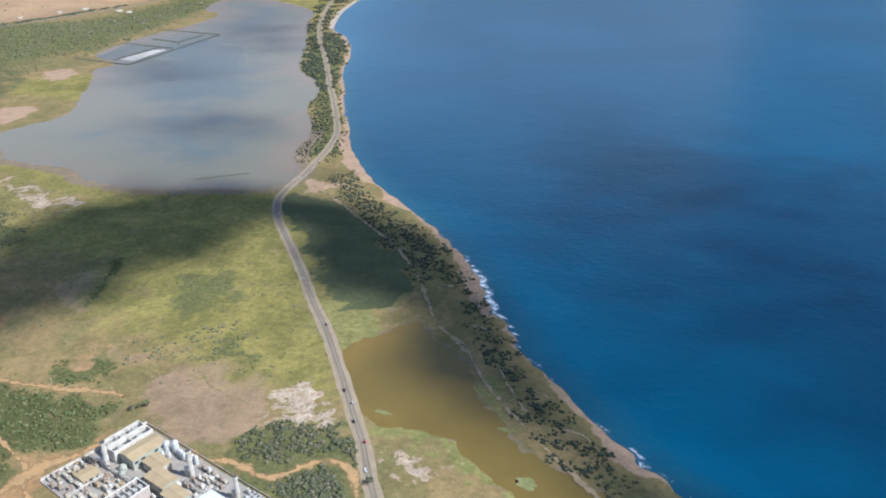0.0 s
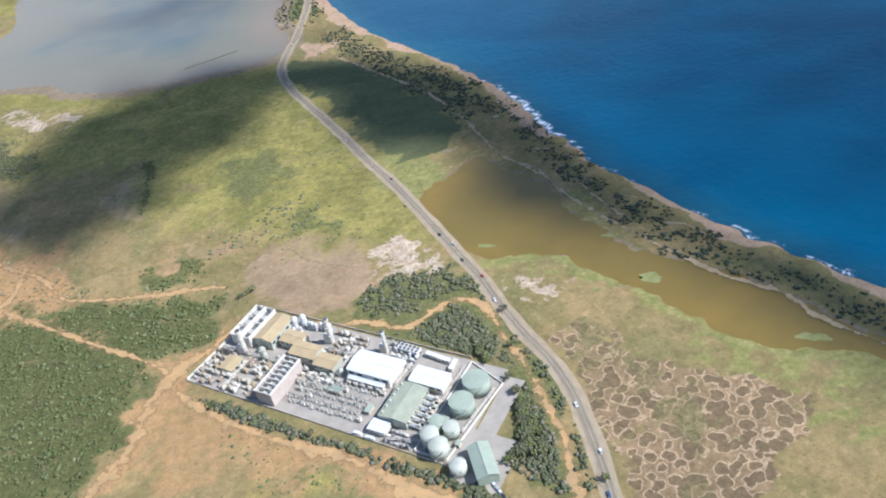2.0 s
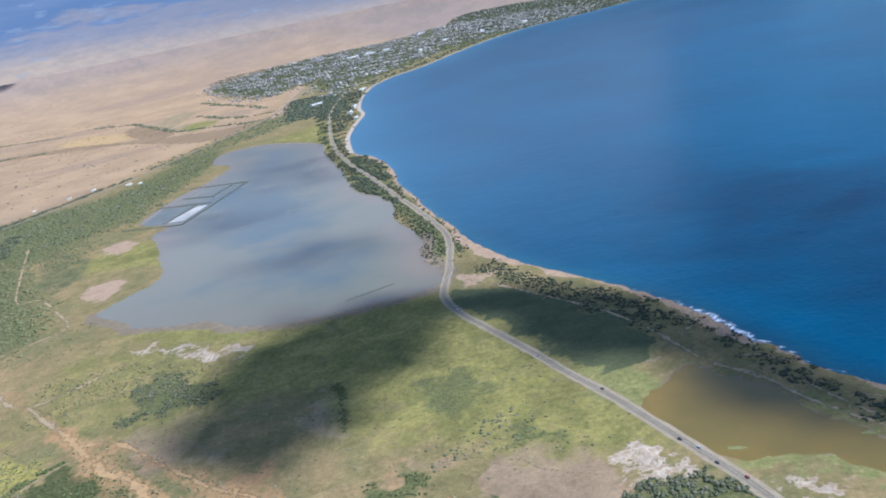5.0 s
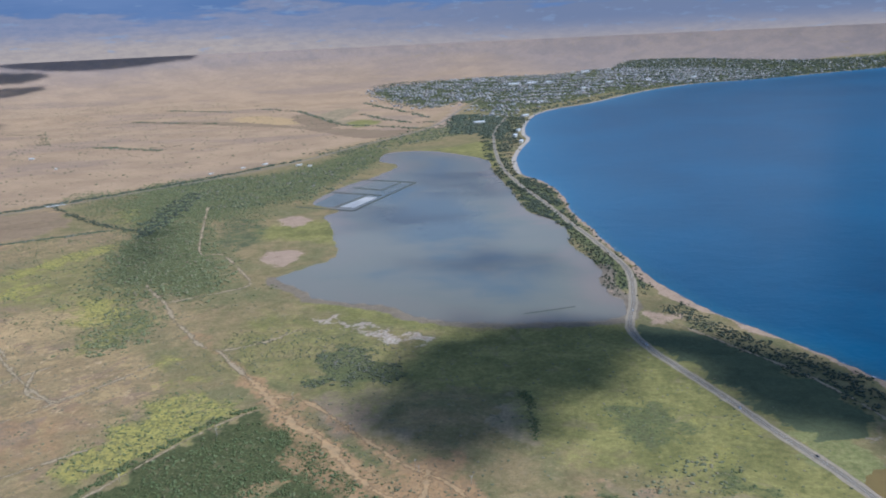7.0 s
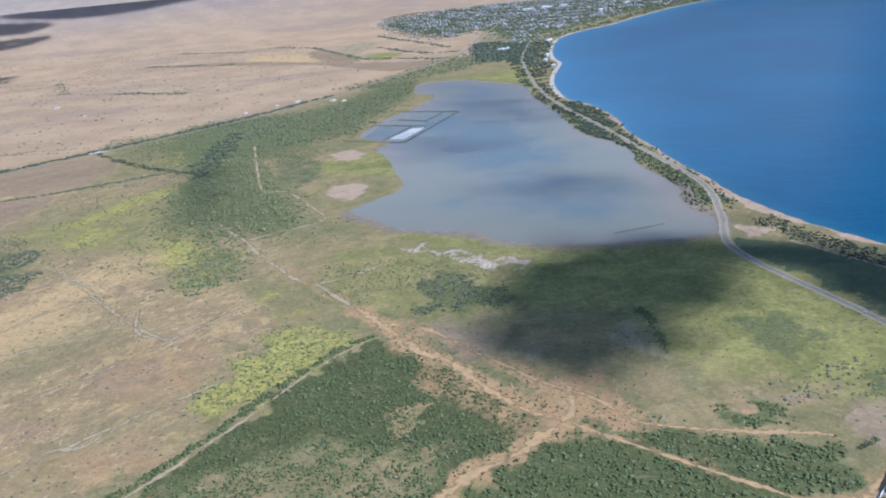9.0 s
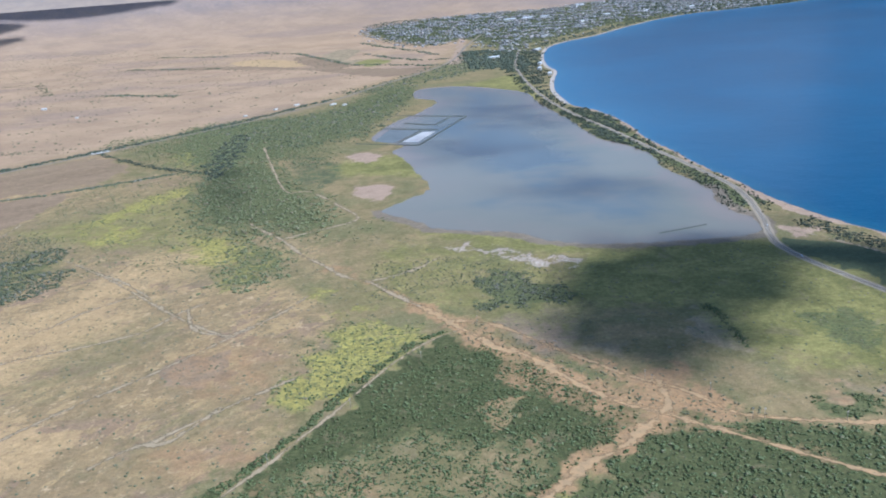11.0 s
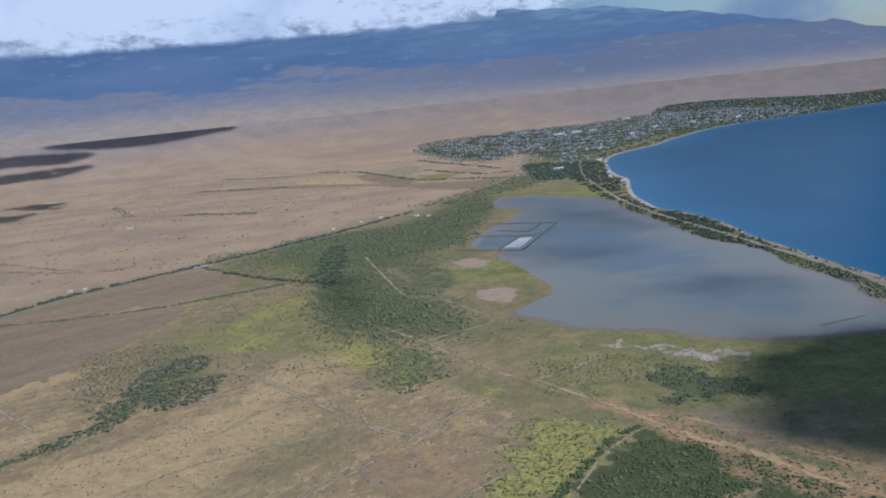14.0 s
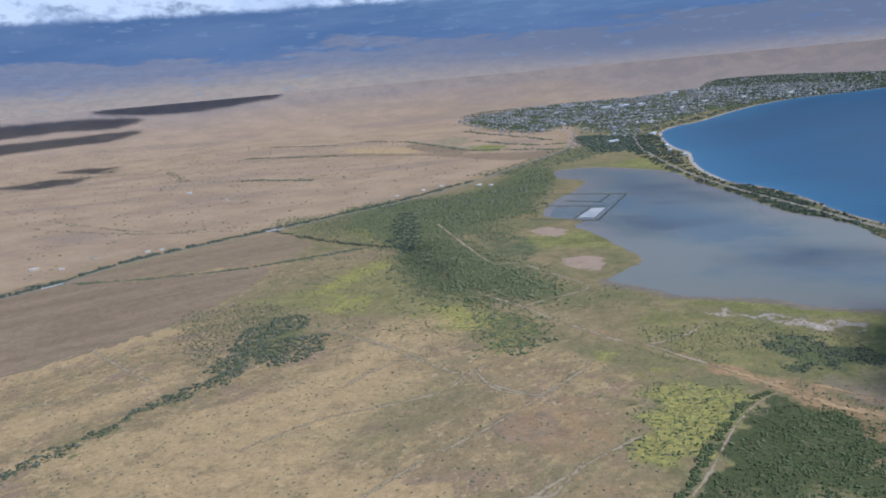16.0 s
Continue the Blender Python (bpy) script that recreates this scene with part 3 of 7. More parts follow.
scrub = np.maximum(scrub, 0.40 * np.clip(0.5 + (70 - np.abs(coast_d - 62)) / 60, 0, 1) * (gy < 1258))
scrub = np.maximum(scrub, 0.85 * fields(50, [(-281, 2387), (-202, 2139), (-199, 1843), (-161, 1507), (-140, 1314), (-209, 1281), (-209, 1428), (-233, 1693), (-288, 1866), (-309, 2022), (-317, 2238), (-347, 2429)]))
town_m = fields(260, [(-1170, 6643), (-1150, 7383), (-876, 7990), (-533, 8421), (-289, 8636), (75, 8728), (662, 8681), (1360, 9432), (2194, 6528), (1232, 6309), (686, 5751), (151, 4948), (-96, 4582), (-173, 3885), (-312, 4397), (-439, 5307), (-623, 5010), (-884, 5491)])
scrub = np.maximum(scrub, 0.85 * np.maximum(town_m, fields(300, [(600, 5640), (1100, 8700), (1360, 9432), (2259, 12019), (3028, 11658), (3632, 9579), (5500, 10400), (4700, 7965), (2194, 6528), (1232, 6180)])))
scrub = np.maximum(scrub, 0.66 * fields(24, [(-297, 844), (-227, 859), (-212, 797), (-238, 747), (-286, 763)], [(-226, 708), (-194, 713), (-150, 660), (-169, 648), (-214, 673), (-234, 690)]))
scrub = np.maximum(scrub, 0.85 * fields(20, [(-363, 661), (-340, 672), (-306, 655), (-295, 637), (-343, 635)]))
VERGE = [(-690, 868), (-722, 844), (-755, 802), (-782, 756), (-807, 710), (-831, 672), (-860, 625), (-912, 552), (-890, 545), (-840, 625), (-800, 690), (-760, 750), (-720, 800), (-690, 840)]
scrub = np.maximum(scrub, fields(10, VERGE))
fallow = 1.0 * fields(24, [(-264, 611), (-248, 650), (-214, 665), (-176, 648), (-151, 619), (-150, 582), (-127, 564), (-154, 551), (-170, 537), (-195, 539), (-228, 564), (-253, 586)])
fallow = np.maximum(fallow, 0.7 * fields(16, [(-189, 696), (-155, 686), (-142, 654), (-168, 675)], [(-321, 676), (-270, 679), (-281, 659)]))
fallow = np.maximum(fallow, 0.8 * fields(50, [(-633, 914), (-543, 918), (-535, 840), (-584, 792), (-627, 851)], [(-982, 4621), (-756, 4611), (-703, 4297), (-883, 4334)]))
gold = 0.6 * fields(140, [(-1500, 700), (-1330, 1000), (-1200, 1130), (-1050, 1000), (-1130, 800), (-1250, 620)])
gold = np.maximum(gold, 0.75 * fields(90, [(-1320, 717), (-1289, 989), (-1196, 1077), (-1144, 1044), (-1208, 956), (-1259, 864), (-1289, 784)], [(-1700, 900), (-1560, 1000), (-1480, 1110), (-1440, 1040), (-1520, 930), (-1640, 800)], [(-1110, 1230), (-1047, 1257), (-1017, 1190), (-1059, 1148), (-1102, 1159)]))
olive = 0.52 * fields(140, [(-1544, 1254), (-1450, 1325), (-1532, 1451), (-1474, 1604), (-1380, 1672), (-1219, 1782), (-1209, 1570), (-1325, 1397), (-1342, 1209)], [(-1120, 1320), (-960, 1290), (-830, 1090), (-740, 920), (-830, 920), (-930, 1040), (-1090, 1200)])
olive = np.maximum(olive, 0.45 * fields(150, [(-1459, 1426), (-1231, 1781), (-1114, 1377), (-846, 1093), (-730, 977), (-831, 923), (-929, 1023), (-1036, 1047), (-1221, 1189), (-1365, 1284)]))
olive = np.maximum(olive, 0.55 * fields(120, [(-1219, 862), (-1096, 1015), (-993, 941), (-1059, 808), (-1163, 759)]))
olive = np.maximum(olive, 0.6 * fields(120, [(-1030, 640), (-900, 880), (-830, 900), (-880, 740), (-940, 600)]))
pale = fields(20, [(-420, 867), (-382, 877), (-376, 785), (-390, 774), (-415, 799)])
pale = np.maximum(pale, 0.75 * fields(30, [(-334, 693), (-294, 684), (-310, 665), (-339, 673)], [(-548, 827), (-504, 808), (-493, 768), (-548, 800)], [(-1303, 4883), (-1219, 5268), (-1083, 5098), (-1150, 4467)], [(-1164, 4448), (-1025, 4492), (-1091, 4248)]))
red = fields(40, [(-281, 618), (-215, 646), (-150, 637), (-100, 598), (-86, 565), (-130, 541), (-182, 523), (-220, 544), (-259, 576)]) * 0.3
red = np.maximum(red, 0.95 * fields(16, [(-350, 536), (-320, 523), (-301, 501), (-321, 482), (-344, 460), (-339, 491)], [(-517, 694), (-485, 715), (-453, 694), (-442, 657), (-506, 662)], [(-684, 897), (-656, 870), (-624, 816), (-666, 843)]))
red = np.maximum(red, 0.66 * fields(24, [(-323, 486), (-286, 459), (-233, 413), (-176, 372), (-123, 327), (-134, 315), (-197, 357), (-260, 407), (-312, 459)], [(-268, 560), (-249, 585), (-240, 575), (-258, 552)]))
red = np.maximum(red, 0.75 * fields(40, [(-518, 735), (-476, 766), (-448, 751), (-446, 706), (-420, 662), (-432, 645), (-471, 668), (-508, 666), (-524, 683)], [(-347, 693), (-280, 677), (-277, 663), (-339, 675)], [(-668, 673), (-651, 701), (-632, 704), (-631, 679), (-656, 667)]))
red = np.maximum(red, 0.2 * fields(16, [(-212, 644), (-175, 657), (-151, 615), (-131, 586), (-154, 525), (-198, 537), (-258, 582), (-281, 617), (-261, 649)]))
red = np.maximum(red, 0.58 * fields(30, [(-683, 932), (-646, 884), (-587, 795), (-559, 741), (-496, 698), (-481, 655), (-504, 635), (-553, 646), (-594, 686), (-641, 759), (-685, 868)], [(-618, 562), (-580, 623), (-536, 668), (-522, 651), (-567, 588), (-591, 559)]))
red = np.maximum(red, 0.5 * fields(60, [(-936, 918), (-869, 842), (-897, 734), (-1006, 776), (-1010, 874)], [(-939, 722), (-874, 670), (-906, 595), (-1002, 626)], [(-581, 757), (-496, 736), (-421, 672), (-431, 641), (-516, 672)]))
red = np.maximum(red, 0.6 * fields(30, [(-301, 476), (-240, 429), (-170, 375), (-109, 327), (-142, 333), (-207, 352), (-276, 376), (-330, 393), (-339, 448)]))
red = np.maximum(red, 0.5 * fields(50, [(-900, 560), (-829, 610), (-760, 600), (-720, 540), (-800, 500)], [(-640, 640), (-610, 640), (-610, 600), (-640, 600)]))
red = np.maximum(red, 0.85 * fields(14, [(-342, 526), (-310, 527), (-295, 486), (-317, 455), (-332, 416), (-341, 415), (-337, 462)]))
yellow = np.maximum(yellow, 0.42 * fields(24, [(-258, 413), (-222, 406), (-182, 367), (-193, 354), (-234, 375)], [(-206, 371), (-171, 364), (-174, 343), (-207, 354)]))
for line, strong, broad in (([(-725, 960), (-711, 939), (-678, 883), (-657, 856), (-640, 825), (-617, 809), (-599, 784), (-576, 745), (-550, 706), (-530, 683), (-500, 663)], 0.8, 13), ([(-489, 726), (-494, 690), (-510, 655), (-535, 627), (-582, 594), (-606, 570), (-640, 535)], 0.8, 12),
                            ([(-653, 850), (-645, 893), (-610, 857), (-579, 814), (-545, 776), (-518, 742), (-492, 720), (-468, 700), (-434, 652), (-391, 635)], 0.66, 10), ([(-500, 663), (-430, 610), (-346, 534)], 0.5, 9), ([(-869, 1145), (-797, 1062), (-725, 960)], 0.5, 12),
                            ([(-409, 345), (-358, 423), (-339, 470), (-315, 512), (-283, 535)], 0.85, 12), ([(-324, 498), (-294, 461), (-254, 424), (-193, 381), (-131, 323)], 0.7, 11)):
    d = line_distance(ASTRAY, curve(line, step=10))
    red = np.maximum(red, strong * np.exp(-(d / broad) ** 2))
mud = np.clip(0.5 + (0.30 - np.abs(pond_m - 0.40)) / 0.3, 0, 1) * (gy < 1430) * (region(PLAN, POND_RING, 60.0) > 0.03)
mud = np.maximum(mud, 0.8 * np.clip((brown_m - 0.25) / 0.2, 0, 1))
field = fields(14, [(-2086, 1715), (-1790, 1710), (-1603, 1735), (-1500, 1765), (-1499, 1600), (-1570, 1322), (-1667, 1209), (-1781, 1090), (-2069, 938)])
field = np.maximum(field, 0.55 * fields(30, [(-1990, 1748), (-1900, 1900), (-1620, 2170), (-1440, 1990), (-1500, 1810), (-1790, 1738)]))
field = np.maximum(field, fields(24, [(-1452, 4756), (-1403, 4920), (-1159, 4382), (-1082, 4091), (-1271, 4256)], [(-1842, 4694), (-1297, 4223), (-908, 3918), (-668, 3783), (-854, 3551), (-1317, 4130), (-1797, 4475), (-2472, 4886)]))
gold = np.maximum(gold, 0.8 * fields(70, [(-1257, 913), (-1147, 1073), (-1052, 1146), (-1018, 1222), (-1036, 1259), (-1169, 1293), (-1212, 1184), (-1230, 1085), (-1387, 901)], [(-1577, 824), (-1471, 882), (-1290, 991), (-1239, 964), (-1369, 852), (-1470, 771)], [(-1805, 1202), (-1571, 1323), (-1518, 1344), (-1525, 1281), (-1665, 1150), (-1725, 1068)]))
gold = np.maximum(gold, 0.95 * fields(50, [(-1206, 697), (-1195, 743), (-1087, 717), (-1062, 684), (-1086, 643), (-1172, 630)], [(-1840, 4854), (-1689, 4975), (-1405, 4641), (-1324, 4335), (-1605, 4464)]))
red = np.maximum(red, 0.5 * fields(50, [(-969, 692), (-921, 697), (-852, 655), (-868, 608), (-924, 596)], [(-1074, 867), (-1028, 924), (-1006, 889), (-1044, 829)]))
field = np.maximum(field, 0.7 * fields(14, [(-1018, 820), (-983, 872), (-933, 845), (-938, 788), (-978, 785)]))
green = np.maximum(green, fields(40, [(-1063, 4279), (-993, 4458), (-868, 4256), (-967, 4061)]))
sand = np.maximum(sand, 0.6 * fields(50, [(-622, 3896), (-572, 3844), (-512, 3919), (-430, 5000), (-418, 5450), (-469, 5529), (-540, 4600)]))
side = line_distance(PLAN, HIGHWAY)
beyond = inside(PLAN, np.vstack([HIGHWAY, [(1155, 7350), (3000, 9000), (5500, 11000), (210000, 200000), (-400000, 400000), (-400000, 1000)]]))
tan = np.clip(0.5 + np.where(beyond, side - 20, -side) / 80, 0, 1)
tan = np.maximum(tan, 0.56 * fields(160, [(-1600, 1330), (-1480, 1800), (-1250, 1950), (-1080, 1700), (-860, 1330), (-800, 1090), (-1000, 1000), (-1300, 1150)]))
tan = np.maximum(tan, 0.85 * fields(60, [(-2300, 1450), (-2000, 1760), (-1600, 2200), (-1480, 1900), (-1460, 1750), (-1520, 1540), (-1600, 1330), (-1800, 1090), (-2100, 900)]))
tan = np.maximum(tan, fields(90, [(-1784, 1125), (-1521, 1290), (-1324, 1209), (-1241, 1324), (-1113, 1220), (-1043, 1129), (-909, 1073), (-829, 929), (-866, 777), (-927, 584), (-1416, 170), (-2485, 756)]))
marsh = fields(34, [(-4, 462), (20, 426), (56, 387), (93, 351), (118, 331), (97, 300), (46, 262), (-10, 270), (-14, 325), (-14, 377), (-17, 432)])
algae = np.clip(0.5 + (brown_m - 0.02) / 0.2, 0, 1) * fields(30, [(-86, 615), (-46, 566), (21, 549), (45, 506), (77, 459), (102, 405), (144, 379), (207, 339), (173, 272), (107, 304), (75, 360), (62, 437), (29, 485), (-13, 518), (-55, 545)])
algae = np.maximum(algae, 0.9 * fields(20, [(-120, 783), (-62, 758), (-43, 720), (-87, 682), (-99, 677)], [(41, 624), (59, 607), (69, 564), (75, 538), (63, 543), (48, 591)]))
wet = fields(40, [(-201, 1112), (-132, 1073), (-72, 974), (-25, 880), (-26, 804), (-47, 760), (-96, 777), (-127, 841), (-155, 934), (-193, 1022)])

wet = np.maximum(wet, 0.5 * fields(70, [(-1073, 1992), (-959, 1983), (-878, 1818), (-885, 1630), (-977, 1622), (-1017, 1709)]))
land_xyz, _ = lie(gx, gy, z)
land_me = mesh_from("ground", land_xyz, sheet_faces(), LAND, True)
paint(land_me, "cover_a", sand, salt, green, yellow)
paint(land_me, "cover_b", scrub, red, mud, field)
paint(land_me, "cover_c", tan, marsh, algae, wet)
paint(land_me, "cover_d", fallow, gold, olive, pale)
plains = np.clip(0.5 + np.where(beyond, side - 60, -side) / 200, 0, 1)
dense = fields(30, [(-700, 835), (-656, 835), (-605, 773), (-550, 706), (-521, 671), (-556, 620), (-606, 577), (-660, 505), (-914, 542), (-857, 622), (-821, 682), (-778, 739), (-739, 794)])
dense = np.minimum(dense, 1 - 0.9 * fields(60, [(-871, 591), (-829, 616), (-784, 642), (-720, 667), (-673, 639), (-621, 633), (-609, 598), (-635, 561), (-700, 500), (-860, 540)]))
dense = np.maximum(dense, 0.85 * fields(10, VERGE))
dense = np.maximum(dense, 0.62 * fields(30, [(-502, 659), (-405, 627), (-290, 596), (-284, 554), (-317, 537), (-355, 528), (-344, 491), (-355, 454), (-376, 428), (-429, 398), (-608, 496), (-558, 609)]))
dense = np.maximum(dense, 0.75 * town_m)
dense = np.maximum(dense, 0.8 * fields(300, [(600, 5640), (1100, 8700), (1360, 9432), (2259, 12019), (3028, 11658), (3632, 9579), (5500, 10400), (4700, 7965), (2194, 6528), (1232, 6180)]))
# mask of the painted haze: grows with distance, sooner towards the right
far_haze = np.clip((np.hypot(gx - CX, gy - CY) - 6000) / 25000, 0, 1) ** 0.6
far_haze = np.maximum(far_haze, np.clip((np.hypot(gx - CX, gy - CY) - 7000) / 3000, 0, 1) * np.clip((gx + 1200) / 2500, 0, 1))
paint(land_me, "cover_e", plains, dense, far_haze, 0 * plains)
tagged(new("ground", land_me), "dry coastal plain with grass, scrub and salt flats", "ground", kind="structure")

# ---- waters ----
sea_faces = sheet_faces(coast_d < 12)
used, sea_faces = compact(land_xyz, sea_faces)
sea_xyz, _ = lie(gx[used], gy[used], -0.5)
sea_me = mesh_from("water", sea_xyz, sea_faces, SEA, True)
out = -coast_d[used]
surf = np.exp(-((PLAN[used, 1] - 796) / 115) ** 2) + 0.45 * np.exp(-((PLAN[used, 1] - 440) / 125) ** 2) + 0.35 * np.exp(-((PLAN[used, 1] - 1857) / 540) ** 2)
foam = np.clip(1 - np.abs(out - 2 - 2 * surf) / (6 + 8 * surf), 0, 1) * (0.5 + 0.25 * np.minimum(surf, 1))
far_shoal = np.clip(1 - out / 420, 0, 1) ** 2 * np.clip((PLAN[used, 1] - 1400) / 950, 0, 1)
paint(sea_me, "shore", np.clip(1 - out / 60, 0, 1) ** 1.6, np.clip(foam, 0, 1), far_shoal * 0.8, 0 * out)
tagged(new("water", sea_me), "deep blue open sea with a narrow line of surf", "sea", kind="structure")


def pool(name, ring, level, material, grow, label):
    mid = ring.mean(0)
    pts = mid + (ring - mid) * 1.0
    bm = bmesh.new()
    nrm = np.roll(pts, -1, 0) - np.roll(pts, 1, 0)
    nrm /= np.maximum(np.hypot(nrm[:, 0], nrm[:, 1]), 1e-6)[:, None]
    area = 0.5 * np.sum(pts[:, 0] * np.roll(pts[:, 1], -1) - pts[:, 1] * np.roll(pts[:, 0], -1))
    sign = 1 if area > 0 else -1
    pts = pts + sign * grow * np.stack([nrm[:, 1], -nrm[:, 0]], -1)
    face = bm.faces.new([bm.verts.new((UNIT * x, UNIT * y, UNIT * level)) for x, y in pts])
    bmesh.ops.triangulate(bm, faces=[face])
    bmesh.ops.recalc_face_normals(bm, faces=bm.faces)
    me = bpy.data.meshes.new(name)
    bm.to_mesh(me)
    bm.free()
    for p in me.polygons:
        if p.normal.z < 0:
            p.flip()
    me.materials.append(material)
    return tagged(new(name, me), label, "pond", kind="structure")


pond_used, pond_faces = compact(land_xyz, sheet_faces(pond_m > 0.34))
pond_xyz, _ = lie(gx[pond_used], gy[pond_used], -0.5)
pond_me = mesh_from("water_pond", pond_xyz, pond_faces, POND, True)
depth = np.clip(line_distance(PLAN[pond_used], np.vstack([POND_RING, POND_RING[:1]])) * inside(PLAN[pond_used], POND_RING) / 260, 0, 1)
paint(pond_me, "depth", depth, depth, depth, depth)
tagged(new("water_pond", pond_me), "wide shallow grey silty pond mirroring the clouds", "pond", kind="structure")
pool("water_lagoon", BROWN_RING, -0.5, BROWN, 3.0, "long murky brown lagoon edged with green algae")

ALGAE_MAT = plain("green_algae_mat", (0.17, 0.18, 0.062), (0.245, 0.24, 0.10), 6.0, 0.95, 0.0, 0.1, 0.05)
for x, y, size in ((75, 482, 6.5), (154, 378, 6.0), (-41, 577, 4.0), (66, 548, 4.0)):
    turns = np.linspace(0, 6.283, 22)[:-1]
    reach = size * (1 + 0.28 * np.sin(2 * turns + x) + 0.18 * np.sin(5 * turns + y))
    pool("ground_islet", np.stack([x + 1.5 * reach * np.cos(turns + 0.5), y + reach * np.sin(turns)], -1), -0.40, ALGAE_MAT, 0.0, "small green algae islet in the brown lagoon")


# ---- roads and tracks ----
def ribbon(name, line, width, height, material, wobble=0.0, seed=1):
    """A strip of even or ragged width along a line, on the ground."""
    r = np.random.RandomState(seed)
    d = np.gradient(line, axis=0)
    d /= np.maximum(np.hypot(d[:, 0], d[:, 1]), 1e-6)[:, None]
    side = np.stack([d[:, 1], -d[:, 0]], -1)
    n = len(line)
    wl = width / 2 * (1 + wobble * r.uniform(-1, 1, n))
    wr = width / 2 * (1 + wobble * r.uniform(-1, 1, n))
    a, b = line - side * wl[:, None], line + side * wr[:, None]
    p = np.stack([a, line, b], 1).reshape(-1, 2)
    xyz, _ = lie(p[:, 0], p[:, 1], height)
    i = np.arange(n - 1) * 3
    f = np.vstack([np.stack([i + k, i + k + 1, i + k + 4, i + k + 3], -1) for k in (0, 1)])
    me = mesh_from(name, xyz, f, material)
    edge = np.tile([1.0, 0.0, 1.0], n)
    paint(me, "across", edge, edge, edge, edge)
    return me


def way(name, line, width, material, label, wobble=0.35, height=0.1, seed=1):
    return tagged(new(name, ribbon(name, line, width * 1.7, height, material, wobble, seed)), label, "dirt track", kind="structure")


shoulder = tagged(new("road_shoulder", ribbon("road_shoulder", ROAD, 14.0, 0.10, GRAVEL, 0.12)), "pale gravel shoulder beside the coast road", "road shoulder", kind="structure")
road = tagged(new("road", ribbon("road", ROAD, 6.8, 0.22, ASPHALT)), "two-lane grey asphalt coast road", "road", kind="structure")
highway = tagged(new("road_highway", ribbon("road_highway", HIGHWAY, 13.0, 0.22, ASPHALT)), "far straight asphalt highway through dry fields", "road", kind="structure")
for name, off, w in (("road_edge_line", -2.9, 0.18), ("road_edge_line", 2.9, 0.18), ("road_centre_line", 0.0, 0.2)):
    d = np.gradient(ROAD, axis=0)
    d /= np.hypot(d[:, 0], d[:, 1])[:, None]
    me = ribbon(name, ROAD + off * np.stack([d[:, 1], -d[:, 0]], -1), w, 0.26, ROAD_PAINT)
    new(name, me).parent = road

way("track_plant_west", curve([(-260, 559), (-283, 535), (-301, 522), (-315, 512), (-328, 493), (-339, 470), (-346, 441), (-358, 423), (-379, 392), (-409, 345)], step=5), 12, ORANGE_DIRT, "wide orange dirt track beside the works' wall", 0.4)
way("track_plant_south", curve([(-324, 498), (-294, 461), (-254, 424), (-193, 381), (-165, 353), (-131, 323), (-92, 292)], step=5), 9, ORANGE_DIRT, "orange dirt track along a hedge", 0.5, 0.13, 2)
way("track_west", curve([(-325, 512), (-346, 534), (-409, 585), (-473, 640), (-506, 665)], step=5), 4.2, ORANGE_DIRT, "orange dirt track through green scrub", 0.5, 0.14, 3)
way("track_poles", curve([(-280, 608), (-286, 613), (-335, 622), (-391, 635), (-434, 652), (-453, 678), (-468, 700), (-492, 720), (-518, 742), (-545, 776), (-579, 814), (-610, 857), (-645, 893), (-681, 907)], step=5), 5.5, ORANGE_DIRT, "narrow dirt track under a row of poles", 0.5, 0.12, 4)
way("track_loop", curve([(-200, 529), (-182, 519), (-162, 516), (-136, 498), (-118, 498), (-90, 514), (-76, 513), (-60, 494), (-56, 460), (-48, 419), (-44, 376), (-42, 349), (-46, 321), (-47, 286)], step=5), 7.5, ORANGE_DIRT, "orange dirt road curving through a grove", 0.3, 0.12, 5)
way("track_upper", curve([(-1032, 1403), (-985, 1334), (-951, 1283), (-909, 1203), (-869, 1145), (-833, 1090), (-797, 1062), (-756, 1001), (-725, 960)], step=5), 6.5, PALE_DIRT, "pale dirt track across the plain", 0.5, 0.17, 16)
way("track_main", curve([(-770, 1025), (-756, 1001), (-711, 939), (-678, 883), (-657, 856), (-640, 825), (-617, 809), (-599, 784), (-576, 745), (-550, 706), (-530, 683), (-515, 672), (-500, 663), (-478, 642), (-456, 625)], step=5), 8.5, ORANGE_DIRT, "long orange dirt track across the plain", 0.5, 0.12, 6)
way("track_fork", curve([(-489, 726), (-489, 709), (-494, 673), (-518, 647), (-535, 627), (-557, 608), (-582, 594), (-606, 570), (-640, 535)], step=5), 8, ORANGE_DIRT, "orange dirt track forking into the scrub", 0.5, 0.15, 7)
way("track_hedge", curve([(-678, 879), (-698, 868), (-722, 848), (-755, 806), (-782, 760), (-807, 714), (-831, 676), (-860, 629), (-878, 604), (-915, 553)], step=5), 3.4, PALE_DIRT, "straight field track beside a hedge", 0.4, 0.12, 8)
way("track_pale", curve([(-951, 1298), (-916, 1319), (-845, 1363), (-838, 1396), (-866, 1457), (-949, 1604), (-1000, 1622), (-1065, 1842), (-1138, 2124)], step=8), 6, PALE_DIRT, "pale sandy track past the pond", 0.4, 0.12, 9)
way("track_thin", curve([(-1311, 1272), (-1238, 1204), (-1132, 1088), (-1068, 1015), (-1016, 960), (-960, 909)], step=6), 4.5, PALE_DIRT, "faint pale track over dry grass", 0.7, 0.12, 10)
way("track_side", curve([(-797, 1062), (-737, 1095), (-695, 1145)], step=6), 5, PALE_DIRT, "faint pale track to the salt flat", 0.6, 0.14, 11)
